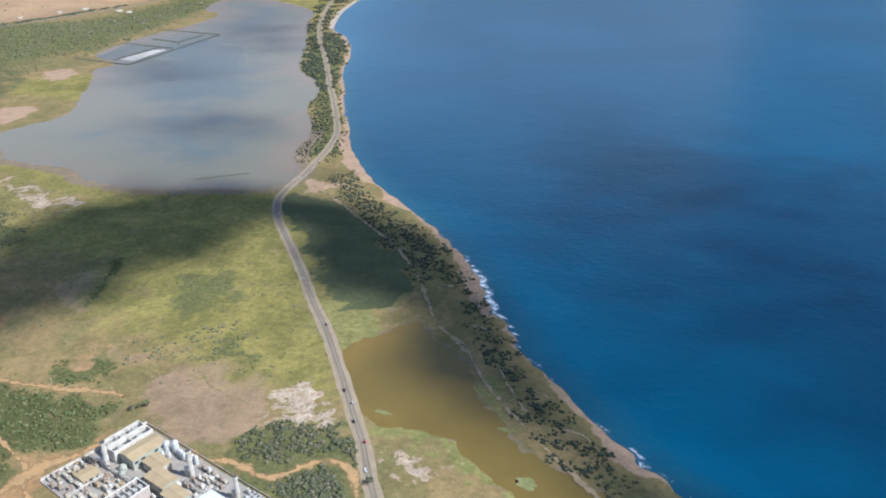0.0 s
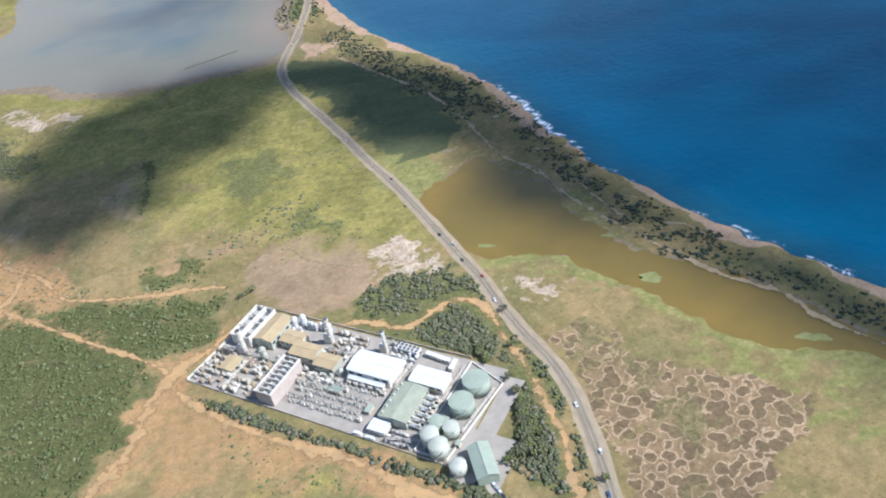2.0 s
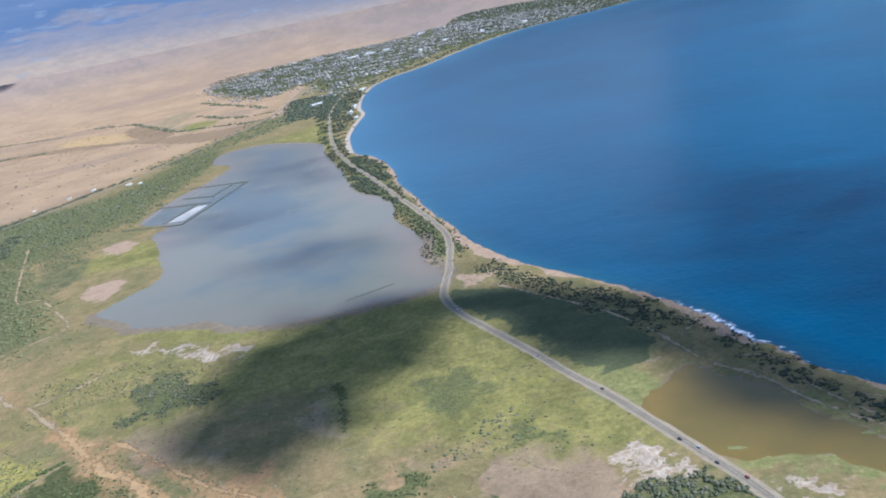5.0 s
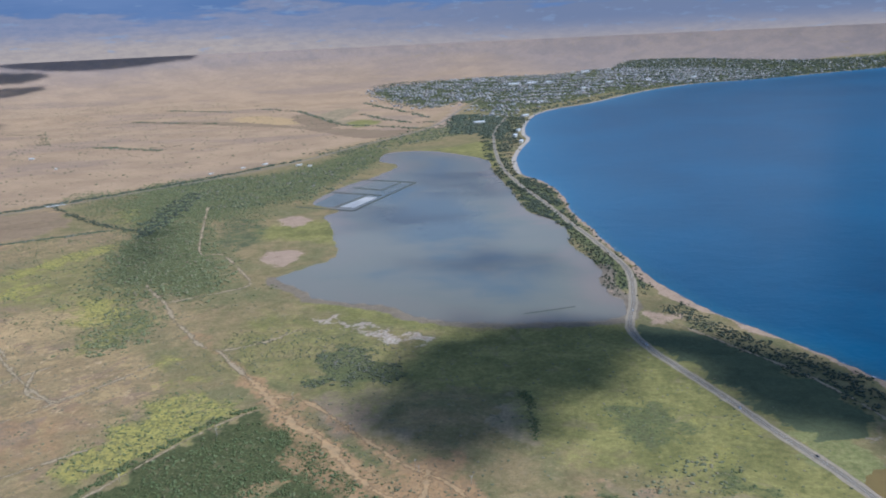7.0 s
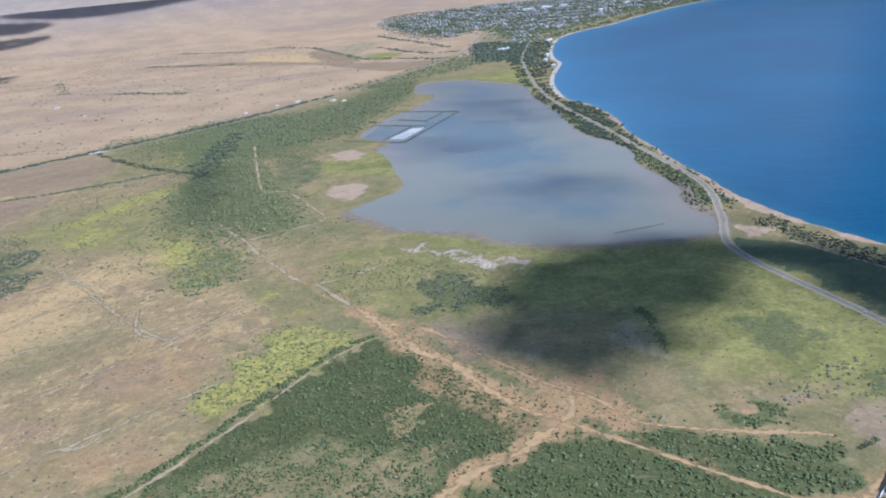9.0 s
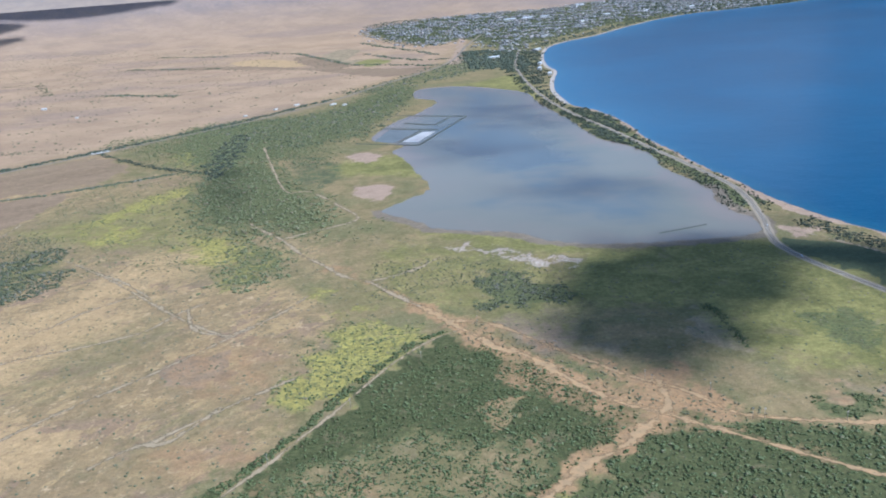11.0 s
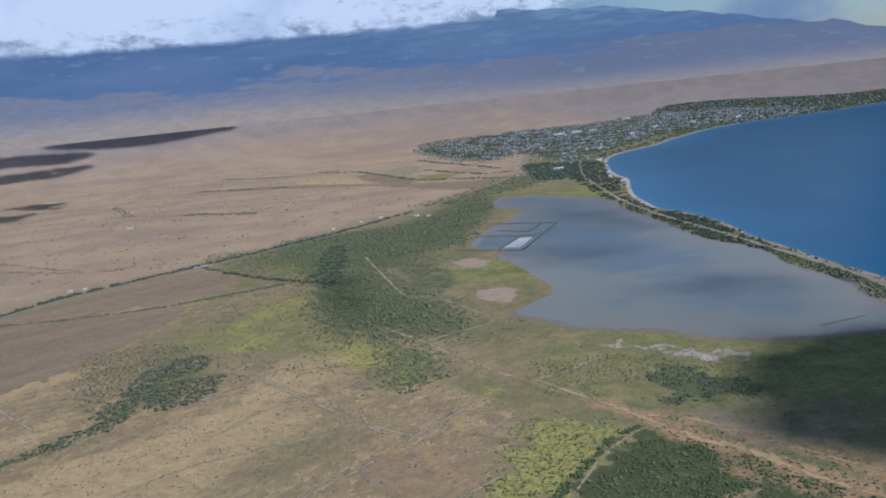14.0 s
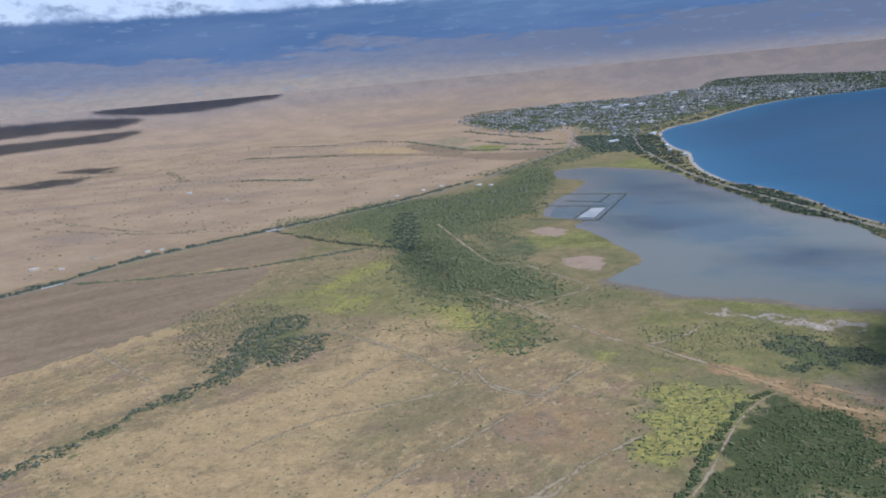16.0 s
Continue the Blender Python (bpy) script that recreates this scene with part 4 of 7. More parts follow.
way("track_beach", curve([(-171, 1142), (-136, 1092), (-86, 1004), (-38, 916), (-12, 840), (0, 780), (9, 732), (39, 668), (52, 618), (79, 557), (107, 501), (131, 460), (160, 426), (172, 390), (230, 300)], step=6), 4.5, PALE_DIRT, "sandy footpath behind the beach trees", 0.7, 0.12, 12)
way("track_beach_gap", curve([(13, 805), (35, 815), (53, 846)], step=4), 5, PALE_DIRT, "sandy gap through the beach scrub", 0.4, 0.16, 13)
for k, pts in enumerate(([(-1761, 1128), (-1698, 1177), (-1644, 1261), (-1570, 1321), (-1502, 1425), (-1498, 1522)], [(-1660, 1222), (-1577, 1133), (-1490, 1049)], [(-1670, 977), (-1568, 1008), (-1488, 1044), (-1446, 1062)],
                         [(-1252, 1211), (-1172, 1145), (-1098, 1058)], [(-1297, 811), (-1222, 881), (-1131, 916), (-1070, 950), (-1042, 1000), (-1012, 1030)], [(-1142, 697), (-1081, 769), (-1022, 828), (-953, 912), (-923, 943)],
                         [(-982, 676), (-942, 716), (-897, 757), (-857, 790)], [(-1035, 1013), (-1007, 939), (-953, 912)], [(-1025, 642), (-992, 675), (-961, 680), (-927, 738)], [(-1209, 978), (-1180, 1027), (-1130, 1077)], [(-958, 916), (-941, 930), (-903, 974), (-877, 1026)])):
    way("track_faint_%d" % (k + 1), curve(pts, step=6), 4.6, PALE_DIRT, "faint pale wheel track over dry grass", 0.5, 0.18 + 0.02 * k, 20 + k)

for k, pts in enumerate([[(11, 727), (18, 709), (35, 688), (42, 664), (52, 619)], [(47, 722), (64, 710), (78, 686)], [(86, 605), (99, 601), (109, 593)], [(70, 648), (72, 622), (85, 572)], [(111, 547), (129, 539), (139, 517)]]):
    way("track_sandy_%d" % (k + 1), curve(pts, step=5), 3.2, PALE_DIRT, "sandy channel through the beach scrub", 0.7, 0.14 + 0.02 * k, 60 + k)

BEACH_SAND = plain("far_beach_sand", (0.47, 0.39, 0.30), (0.38, 0.31, 0.235), 20.0, 0.95, 0.0, 0.1)
d = np.gradient(COAST, axis=0)
d /= np.maximum(np.hypot(d[:, 0], d[:, 1]), 1e-6)[:, None]
bay = COAST + 7 * np.stack([-d[:, 1], d[:, 0]], -1)
bay = bay[(bay[:, 1] > 2440) & (bay[:, 0] < 4000)]
tagged(new("ground_beach", ribbon("ground_beach", bay, 15.0, 0.45, BEACH_SAND, 0.35, 40)), "narrow pale sand beach round the bay", "beach", kind="structure")


# ---- far volcano slope and its clouds ----
def far_place(az, el):
    """A place on the far slope by its bearing and height angle, in degrees, carrying on the land's rise."""
    e0 = math.atan(RISE_H / FLAT)
    k = RISE_H / math.sin(e0) ** 2 / (FAR - FLAT)
    r = FAR - (FAR - FLAT) * np.exp(-k * (np.radians(el) + e0))
    a = np.radians(az)
    return UNIT * np.stack([CX + r * np.sin(a), CY + r * np.cos(a), RISE_H + r * np.tan(np.radians(el))], -1)


# Glowing backdrop: distance haze and cloud shade are painted into its colours.
def slope_material():
    g = Graph("hazy_slope")
    rise, east, _, _ = g.split("rise")
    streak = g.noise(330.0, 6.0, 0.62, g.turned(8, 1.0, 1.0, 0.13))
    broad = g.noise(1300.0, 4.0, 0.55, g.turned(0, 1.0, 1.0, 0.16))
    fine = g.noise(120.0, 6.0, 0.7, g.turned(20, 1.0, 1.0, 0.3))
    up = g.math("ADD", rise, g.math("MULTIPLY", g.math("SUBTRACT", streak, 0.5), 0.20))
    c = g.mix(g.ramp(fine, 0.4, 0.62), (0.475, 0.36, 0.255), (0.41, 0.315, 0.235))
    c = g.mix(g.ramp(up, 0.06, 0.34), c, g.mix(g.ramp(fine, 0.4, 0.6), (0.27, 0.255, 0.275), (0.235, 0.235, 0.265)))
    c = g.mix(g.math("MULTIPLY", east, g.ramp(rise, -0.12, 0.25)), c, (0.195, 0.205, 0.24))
    # blue patches stand for cloud shade on the upper slope
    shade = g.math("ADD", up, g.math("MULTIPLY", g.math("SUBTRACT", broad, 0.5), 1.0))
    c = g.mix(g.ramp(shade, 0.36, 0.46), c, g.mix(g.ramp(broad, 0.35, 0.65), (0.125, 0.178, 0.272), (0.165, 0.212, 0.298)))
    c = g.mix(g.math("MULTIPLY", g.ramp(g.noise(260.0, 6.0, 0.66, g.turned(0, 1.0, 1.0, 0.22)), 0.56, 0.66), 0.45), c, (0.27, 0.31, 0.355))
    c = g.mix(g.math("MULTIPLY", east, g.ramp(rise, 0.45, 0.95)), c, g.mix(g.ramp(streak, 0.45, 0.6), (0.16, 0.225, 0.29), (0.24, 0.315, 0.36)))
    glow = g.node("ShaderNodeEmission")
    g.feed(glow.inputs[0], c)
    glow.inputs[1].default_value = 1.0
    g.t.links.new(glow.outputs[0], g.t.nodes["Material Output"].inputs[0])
    return g.mat


ridge_az = [-90, -70, -30, -2, 1.5, 5.4, 7.4, 10.8, 13, 16.5, 20, 22.6, 24.1, 25.5, 27, 32, 38]
ridge_el = [2.0, 5.6, 5.9, 6.3, 5.9, 5.5, 5.3, 5.1, 4.55, 4.0, 3.2, 2.55, 2.55, 2.05, 1.7, 0.3, -1.0]
s_az = np.arange(-88, 38.01, 0.5)
top = np.interp(s_az, ridge_az, ridge_el) + 0.06 * np.sin(s_az * 2.1) + 0.03 * np.sin(s_az * 5.3)
low = -math.degrees(math.atan(RISE_H / 120000.0))
steps = np.linspace(0, 1, 40)
s_el = low + (np.maximum(top, low + 0.05) - low) * steps[:, None]
s_xyz = far_place(np.broadcast_to(s_az, s_el.shape).ravel(), s_el.ravel())
i, j = np.meshgrid(np.arange(39), np.arange(len(s_az) - 1), indexing="ij")
w = len(s_az)
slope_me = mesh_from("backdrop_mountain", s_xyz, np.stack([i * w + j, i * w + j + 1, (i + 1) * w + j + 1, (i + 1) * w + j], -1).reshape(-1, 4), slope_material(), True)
# height and bearing masks that steer the painted haze
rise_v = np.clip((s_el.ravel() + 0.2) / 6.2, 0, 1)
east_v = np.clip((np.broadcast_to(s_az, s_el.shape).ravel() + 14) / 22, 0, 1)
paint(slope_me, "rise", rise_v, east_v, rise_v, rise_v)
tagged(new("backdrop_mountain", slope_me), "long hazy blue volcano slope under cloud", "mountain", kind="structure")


def lump(seed, squash=0.7, rough=0.25, level=1):
    """One rounded, uneven lump of radius about 1 as arrays; level 0 has 20 faces."""
    bm = bmesh.new()
    bmesh.ops.create_icosphere(bm, subdivisions=level + 1, radius=1.0) if level else bmesh.ops.create_icosphere(bm, subdivisions=1, radius=1.0)
    r = random.Random(seed)
    off = Vector((r.uniform(-50, 50), r.uniform(-50, 50), r.uniform(-50, 50)))
    for v in bm.verts:
        v.co *= 1 + rough * noise.noise(v.co * 1.7 + off) + rough * r.uniform(-0.5, 0.5)
        v.co.z *= squash
    bm.verts.ensure_lookup_table()
    verts = np.array([v.co[:] for v in bm.verts])
    faces = np.array([[v.index for v in f.verts] for f in bm.faces])
    bm.free()
    return verts, faces


def clump(seed, lumps, squash, spread, rough=0.3, level=0, base=True):
    """A bush or crown: several lumps of uneven size round a middle, standing on z = 0."""
    r = random.Random(seed)
    vs, fs, n = [], [], 0
    for k in range(lumps):
        v, f = lump(seed * 31 + k, squash * r.uniform(0.8, 1.2), rough, level)
        f = f[v[f].mean(1)[:, 2] > -0.3 * squash]
        size = r.uniform(0.45, 0.75) if lumps > 1 else 1.0
        a, d = r.uniform(0, 6.283), spread * math.sqrt(r.random()) if lumps > 1 else 0.0
        v = v * size + (d * math.cos(a), d * math.sin(a), size * squash * 0.75 + r.uniform(0, 0.25) * (lumps > 1))
        vs.append(v), fs.append(f + n)
        n += len(v)
    return np.vstack(vs), np.vstack(fs)


def spread_out(name, shapes, places, sizes, material, seed, smooth=False, flat=None):
    """Many small shapes on the land, joined into one mesh. places: plan x, y and height."""
    r = np.random.RandomState(seed)
    pos, s = lie(places[:, 0], places[:, 1], places[:, 2])
    pick, turn = r.randint(0, len(shapes), len(places)), r.uniform(0, 6.283, len(places))
    vs, fs, n = [], [], 0
    for k, (v, f) in enumerate(shapes):
        m = np.where(pick == k)[0]
        if len(m) == 0:
            continue
        c, sn = np.cos(turn[m]), np.sin(turn[m])
        size = UNIT * s[m] * sizes[m]
        x = v[None, :, 0] * c[:, None] - v[None, :, 1] * sn[:, None]
        y = v[None, :, 0] * sn[:, None] + v[None, :, 1] * c[:, None]
        q = np.stack([x, y, np.broadcast_to(v[None, :, 2], x.shape)], -1) * size[:, None, None] + pos[m][:, None, :]
        vs.append(q.reshape(-1, 3))
        fs.append((f[None] + (np.arange(len(m)) * len(v))[:, None, None]).reshape(-1, 3) + n)
        n += len(m) * len(v)
    return mesh_from(name, np.vstack(vs), np.vstack(fs), material, smooth)


def cloud_material(name):
    g = Graph(name)
    c = g.mix(g.ramp(g.noise(160.0, 5.0, 0.6), 0.3, 0.7), (0.50, 0.51, 0.53), (0.38, 0.40, 0.43))
    g.bump(g.noise(90.0, 5.0, 0.55), 0.5, 14.0)
    return g.done(c, 1.0, 0.0, 0.0)


CUMULUS = cloud_material("cumulus_white")


def cloud_layer_material():
    g = Graph("cloud_layer")
    lift, thin, _, _ = g.split("lift")
    puff = g.noise(330.0, 8.0, 0.62, g.turned(0, 1.0, 1.0, 0.42), 0.5)
    curl = g.noise(95.0, 7.0, 0.62, g.turned(0, 1.0, 1.0, 0.55), 0.8)
    body = g.math("ADD", g.math("MULTIPLY", puff, 0.7), g.math("MULTIPLY", curl, 0.3))
    # glowing sheet: sunlit white tops and shaded grey bases are painted in
    c = g.mix(g.ramp(g.math("ADD", body, g.math("MULTIPLY", lift, 0.07)), 0.40, 0.60), (0.35, 0.37, 0.40), (0.80, 0.79, 0.76))
    c = g.mix(g.math("MULTIPLY", g.ramp(g.noise(800.0, 4.0, 0.55), 0.5, 0.7), 0.5), c, (0.46, 0.51, 0.57))
    edge = g.math("ADD", g.math("MULTIPLY", lift, 3.2), g.math("MULTIPLY", g.math("SUBTRACT", body, 0.5), 1.8))
    glow, clear, both = g.node("ShaderNodeEmission"), g.node("ShaderNodeBsdfTransparent"), g.node("ShaderNodeMixShader")
    g.feed(glow.inputs[0], c)
    g.feed(both.inputs[0], g.math("MULTIPLY", g.ramp(g.math("SUBTRACT", edge, thin), -0.35, 1.25), 0.97))
    g.t.links.new(clear.outputs[0], both.inputs[1]), g.t.links.new(glow.outputs[0], both.inputs[2])
    g.t.links.new(both.outputs[0], g.t.nodes["Material Output"].inputs[0])
    return g.mat


c_az = np.arange(-72, 26.01, 0.5)
c_base = np.interp(c_az, [-62, -28, -14, -2, 3, 9, 12, 17, 24], [5.2, 5.2, 5.2, 5.1, 5.2, 5.4, 5.3, 4.9, 4.3])
rows_up = np.linspace(-0.8, 8.0, 34)
c_el = c_base + rows_up[:, None]
c_r = FAR - 70 - 20 * rows_up[:, None] + 330 * np.clip((c_az - 2) / 5, 0, 1)
c_xyz = UNIT * np.stack([CX + c_r * np.sin(np.radians(c_az)), CY + c_r * np.cos(np.radians(c_az)), RISE_H + c_r * np.tan(np.radians(c_el))], -1).reshape(-1, 3)
i, j = np.meshgrid(np.arange(33), np.arange(len(c_az) - 1), indexing="ij")
w = len(c_az)
bank_me = mesh_from("backdrop_cloud", c_xyz, np.stack([i * w + j, i * w + j + 1, (i + 1) * w + j + 1, (i + 1) * w + j], -1).reshape(-1, 4), cloud_layer_material(), True)
lift = np.broadcast_to(rows_up[:, None], c_el.shape).ravel()
thin = np.broadcast_to(1.6 * np.clip((c_az - 4) / 14, 0, 1), c_el.shape).ravel()
paint(bank_me, "lift", lift, thin, lift, lift)
tagged(new("backdrop_cloud", bank_me), "white and grey cloud layer over the volcano", "cloud", kind="structure")


def cumulus(ring, seed, step=34.0, height=2400.0, soft=110.0, thick=1.0, uneven=0.16):
    """A broken cumulus cloud whose shade falls over the ring of the plan."""
    ring = curve(ring, True, 40)
    rr = np.random.RandomState(seed)
    lo, hi = ring.min(0) - soft / 2, ring.max(0) + soft / 2
    xs, ys = np.meshgrid(np.arange(lo[0], hi[0], step), np.arange(lo[1], hi[1], step))
    p = np.stack([xs.ravel(), ys.ravel()], -1) + rr.uniform(-0.5, 0.5, (xs.size, 2)) * step
    m = region(p, ring, soft) + uneven * ripple(p, 170, seed)
    keep = rr.random_sample(len(p)) < np.clip(1.25 * m, 0, 1) ** 1.4
    p, m = p[keep], m[keep]
    on, s = lie(p[:, 0], p[:, 1], 0.0)
    lift = UNIT * (height + rr.uniform(0, 120, len(p)))
    at = on + np.array(SUN_DIR)[None] * ((lift - on[:, 2]) / SUN_DIR.z)[:, None]
    shapes = [lump(700 + k, 0.5, 0.4, 1) for k in range(5)]
    vs, fs, n = [], [], 0
    for k in range(len(p)):
        v, f = shapes[k % 5]
        vs.append(at[k] + v * UNIT * step * s[k] * thick * (0.28 + 0.62 * min(m[k], 1)) * rr.uniform(0.7, 1.25))
        fs.append(f + n)
        n += len(v)
    tagged(new("cumulus_cloud", mesh_from("cumulus_cloud", np.vstack(vs), np.vstack(fs), CUMULUS, True)), "broken white fair-weather cumulus cloud high overhead", "cloud", kind="stuff")


cumulus([(-543, 918), (-521, 1005), (-480, 1083), (-405, 1117), (-311, 1137), (-231, 1122), (-213, 1038), (-257, 928), (-321, 887), (-369, 877), (-387, 785), (-446, 770), (-493, 775), (-540, 830)], 1, 26, soft=110, thick=1.6)
cumulus([(-191, 1070), (-83, 1023), (2, 937), (49, 777), (59, 668), (49, 597), (27, 581), (10, 635), (-20, 684), (-24, 727), (-40, 775), (-94, 798), (-127, 847), (-159, 939)], 2, 24, soft=70, thick=1.15)
cumulus([(-30, 860), (-14, 760), (-6, 700), (30, 610), (62, 545), (100, 530), (135, 480), (150, 420), (195, 345), (285, 240), (310, 262), (195, 465), (122, 615), (78, 760), (44, 890), (0, 965)], 3, 16, soft=44, thick=1.05)
cumulus([(-768, 2019), (-639, 2012), (-479, 1875), (-510, 1793), (-610, 1772), (-713, 1822)], 11, 22, soft=220, thick=0.62)
cumulus([(-586, 1507), (-499, 1549), (-389, 1554), (-268, 1503), (-203, 1394), (-270, 1359), (-357, 1415), (-477, 1424)], 12, 22, soft=220, thick=0.62)
cumulus([(-559, 2663), (-379, 2440), (-321, 2125), (-462, 2179), (-565, 2357)], 13, 26, soft=240, thick=0.6)
cumulus([(-1215, 1850), (-1150, 1900), (-1095, 1680), (-1050, 1480), (-1000, 1380), (-1030, 1370), (-1110, 1500), (-1165, 1640)], 6, 18, soft=140, thick=0.55)
cumulus([(60, 1150), (222, 1400), (460, 1420), (700, 1220), (820, 900), (700, 540), (520, 250), (330, 200), (255, 380), (200, 520), (170, 640), (110, 850)], 4, 24, soft=520, thick=0.52, uneven=0.02)
cumulus([(-3720, 4290), (-3480, 4600), (-3260, 4480), (-3290, 4120)], 9, 48, soft=160, thick=0.8)
cumulus([(-3800, 5190), (-3440, 5180), (-3240, 4720), (-3420, 4800)], 10, 48, soft=200, thick=0.8)


def far_cumulus(ring, seed, step=0.3):
    """A broken cloud that shades the foot of the volcano. ring: bearings and height angles in degrees."""
    ring = curve(ring, True, 0.3)
    rr = np.random.RandomState(seed)
    lo, hi = ring.min(0), ring.max(0)
    xs, ys = np.meshgrid(np.arange(lo[0], hi[0], step), np.arange(lo[1], hi[1], step / 7))
    p = np.stack([xs.ravel(), ys.ravel()], -1) + rr.uniform(-0.4, 0.4, (xs.size, 2)) * (step, step / 7)
    p = p[inside(p, ring)]
    on = far_place(p[:, 0], p[:, 1])
    at = on + np.array(SUN_DIR)[None] * ((UNIT * (2600 + rr.uniform(0, 120, len(p))) - on[:, 2]) / SUN_DIR.z)[:, None]
    shapes = [lump(700 + k, 0.4, 0.4, 1) for k in range(5)]
    vs = [at[k] + shapes[k % 5][0] * UNIT * 23 * rr.uniform(0.6, 1.3) for k in range(len(p))]
    fs = [shapes[k % 5][1] + k * len(shapes[0][0]) for k in range(len(p))]
    tagged(new("cumulus_cloud", mesh_from("cumulus_cloud", np.vstack(vs), np.vstack(fs), CUMULUS, True)), "long thin fair-weather cloud over the far plain", "cloud", kind="stuff")


far_cumulus([(-27.7, -0.36), (-26.1, -0.12), (-21.6, -0.08), (-18.8, -0.08), (-15.9, -0.3), (-20.0, -0.72), (-23.5, -0.8)], 14)
far_cumulus([(-36.0, -0.7), (-30.0, -0.66), (-25.3, -0.94), (-27.0, -1.4), (-30.2, -1.28), (-36.0, -1.4)], 15)
far_cumulus([(-36.0, -1.8), (-30.3, -1.73), (-25.4, -1.71), (-27.2, -2.16), (-29.5, -2.23), (-36.0, -2.3)], 16)


# ---- plants ----
DARK_LEAF = leafy("dark_scrub_leaf", (0.072, 0.088, 0.030), (0.150, 0.162, 0.060), (0.17, 0.125, 0.065), 0.08)
GROVE_LEAF = leafy("grove_leaf", (0.082, 0.090, 0.046), (0.128, 0.132, 0.066), (0.23, 0.195, 0.145), 0.18)
FRESH_LEAF = leafy("fresh_scrub_leaf", (0.105, 0.128, 0.050), (0.165, 0.18, 0.07), (0.26, 0.23, 0.12), 0.12)
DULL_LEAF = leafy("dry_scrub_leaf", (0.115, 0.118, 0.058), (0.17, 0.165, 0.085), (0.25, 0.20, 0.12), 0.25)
WOOD_LEAF = leafy("green_wood_leaf", (0.138, 0.146, 0.064), (0.215, 0.215, 0.092), (0.27, 0.205, 0.12), 0.12)
COAST_LEAF = leafy("salt_scrub_leaf", (0.056, 0.066, 0.040), (0.085, 0.094, 0.054), (0.13, 0.12, 0.075), 0.08)
BUSH = [clump(k, 4, 0.42, 0.85, 0.5) for k in range(8)]
SHRUB = [clump(80 + k, 2, 0.42, 0.6, 0.5) for k in range(8)]
TUFT = [(v, f[v[f].mean(1)[:, 2] > -0.12]) for v, f in (lump(120 + k, 0.5, 0.55, 0) for k in range(8))]

LINES = [ROAD, HIGHWAY]
CLEAR = [7.5, 9.0]
for name, width in (("track_plant_west", 12), ("track_plant_south", 9), ("track_west", 7), ("track_poles", 5.5), ("track_loop", 7.5), ("track_main", 8.5), ("track_upper", 7), ("track_fork", 8), ("track_hedge", 5), ("track_pale", 5)):
    me = bpy.data.meshes[name]
    co = np.empty(len(me.vertices) * 3)
    me.vertices.foreach_get("co", co)
    co = co.reshape(-1, 3, 3)[:, 1, :2] / UNIT
    LINES.append(co), CLEAR.append(width / 2 + 1.5)
PLANT_RING = np.array([(-312, 494), (-247, 578), (-47, 418), (-70, 355), (-113, 329)])


def growth(label, ring, step, size, shapes, material, seed, patch=0.0, scale=60.0, feather=14.0, smooth_ring=True):
    """Bushes or trees over a ring of the plan, patchy and clear of roads and yards."""
    rr = np.random.RandomState(seed)
    ring = curve(ring, True, 10) if smooth_ring else np.array(ring, float)
    lo, hi = ring.min(0), ring.max(0)
    xs, ys = np.meshgrid(np.arange(lo[0], hi[0], step), np.arange(lo[1], hi[1], step))
    p = np.stack([xs.ravel(), ys.ravel()], -1) + rr.uniform(-0.55, 0.55, (xs.size, 2)) * step
    m = region(stray(p, min(1.0, feather / 20)), ring, feather)
    ok = rr.random_sample(len(p)) < np.clip(1.6 * m - 0.2, 0, 1)
    if patch:
        v = 0.6 * ripple(p, scale, seed) + 0.4 * ripple(p, scale / 3.3, seed + 1)
        ok &= rr.random_sample(len(p)) < np.clip(0.5 - patch + 1.2 * v, 0.02, 1)
    p = p[ok]
    ok = np.ones(len(p), bool)
    for line, width in zip(LINES, CLEAR):
        near = np.all((p > line.min(0) - width) & (p < line.max(0) + width), axis=1) & ok
        if near.any():
            ok[near] = line_distance(p[near], line) > width
    for water in (POND_RING, BROWN_RING, PLANT_RING, SEA_RING):
        ok &= ~inside(p, water)
    p = p[ok]
    if len(p) == 0:
        return
    sizes = size[0] + (size[1] - size[0]) * rr.random_sample(len(p)) ** 2.2
    me = spread_out("shrubs", shapes, np.column_stack([p, np.full(len(p), -0.15)]), sizes, material, seed)
    tagged(new("scrub_growth", me), label, "shrubs", kind="stuff")


growth("dense dark green scrub field", [(-700, 832), (-656, 830), (-605, 773), (-550, 706), (-523, 672), (-558, 620), (-606, 579), (-660, 515), (-904, 553), (-857, 617), (-821, 677), (-778, 735), (-739, 789)], 2.9, (0.8, 2.7), SHRUB, DARK_LEAF, 11, -0.12, 55, 24)
growth("olive shrubs on thin dry soil", [(-871, 591), (-829, 616), (-784, 642), (-720, 667), (-673, 639), (-621, 633), (-609, 598), (-635, 561), (-700, 500), (-860, 540)], 3.4, (0.7, 2.3), BUSH, FRESH_LEAF, 72, -0.05, 30, 50)
growth("lighter shrubs among dark scrub", [(-690, 815), (-600, 760), (-535, 680), (-575, 620), (-650, 640), (-740, 690), (-780, 735)], 6.5, (0.8, 2.6), BUSH, FRESH_LEAF, 73, 0.0, 40, 30)
growth("pale shrubs among thorn scrub", [(-490, 645), (-300, 595), (-300, 555), (-350, 520), (-430, 410), (-590, 510)], 6.5, (0.8, 2.8), BUSH, FRESH_LEAF, 74, 0.0, 40, 30)
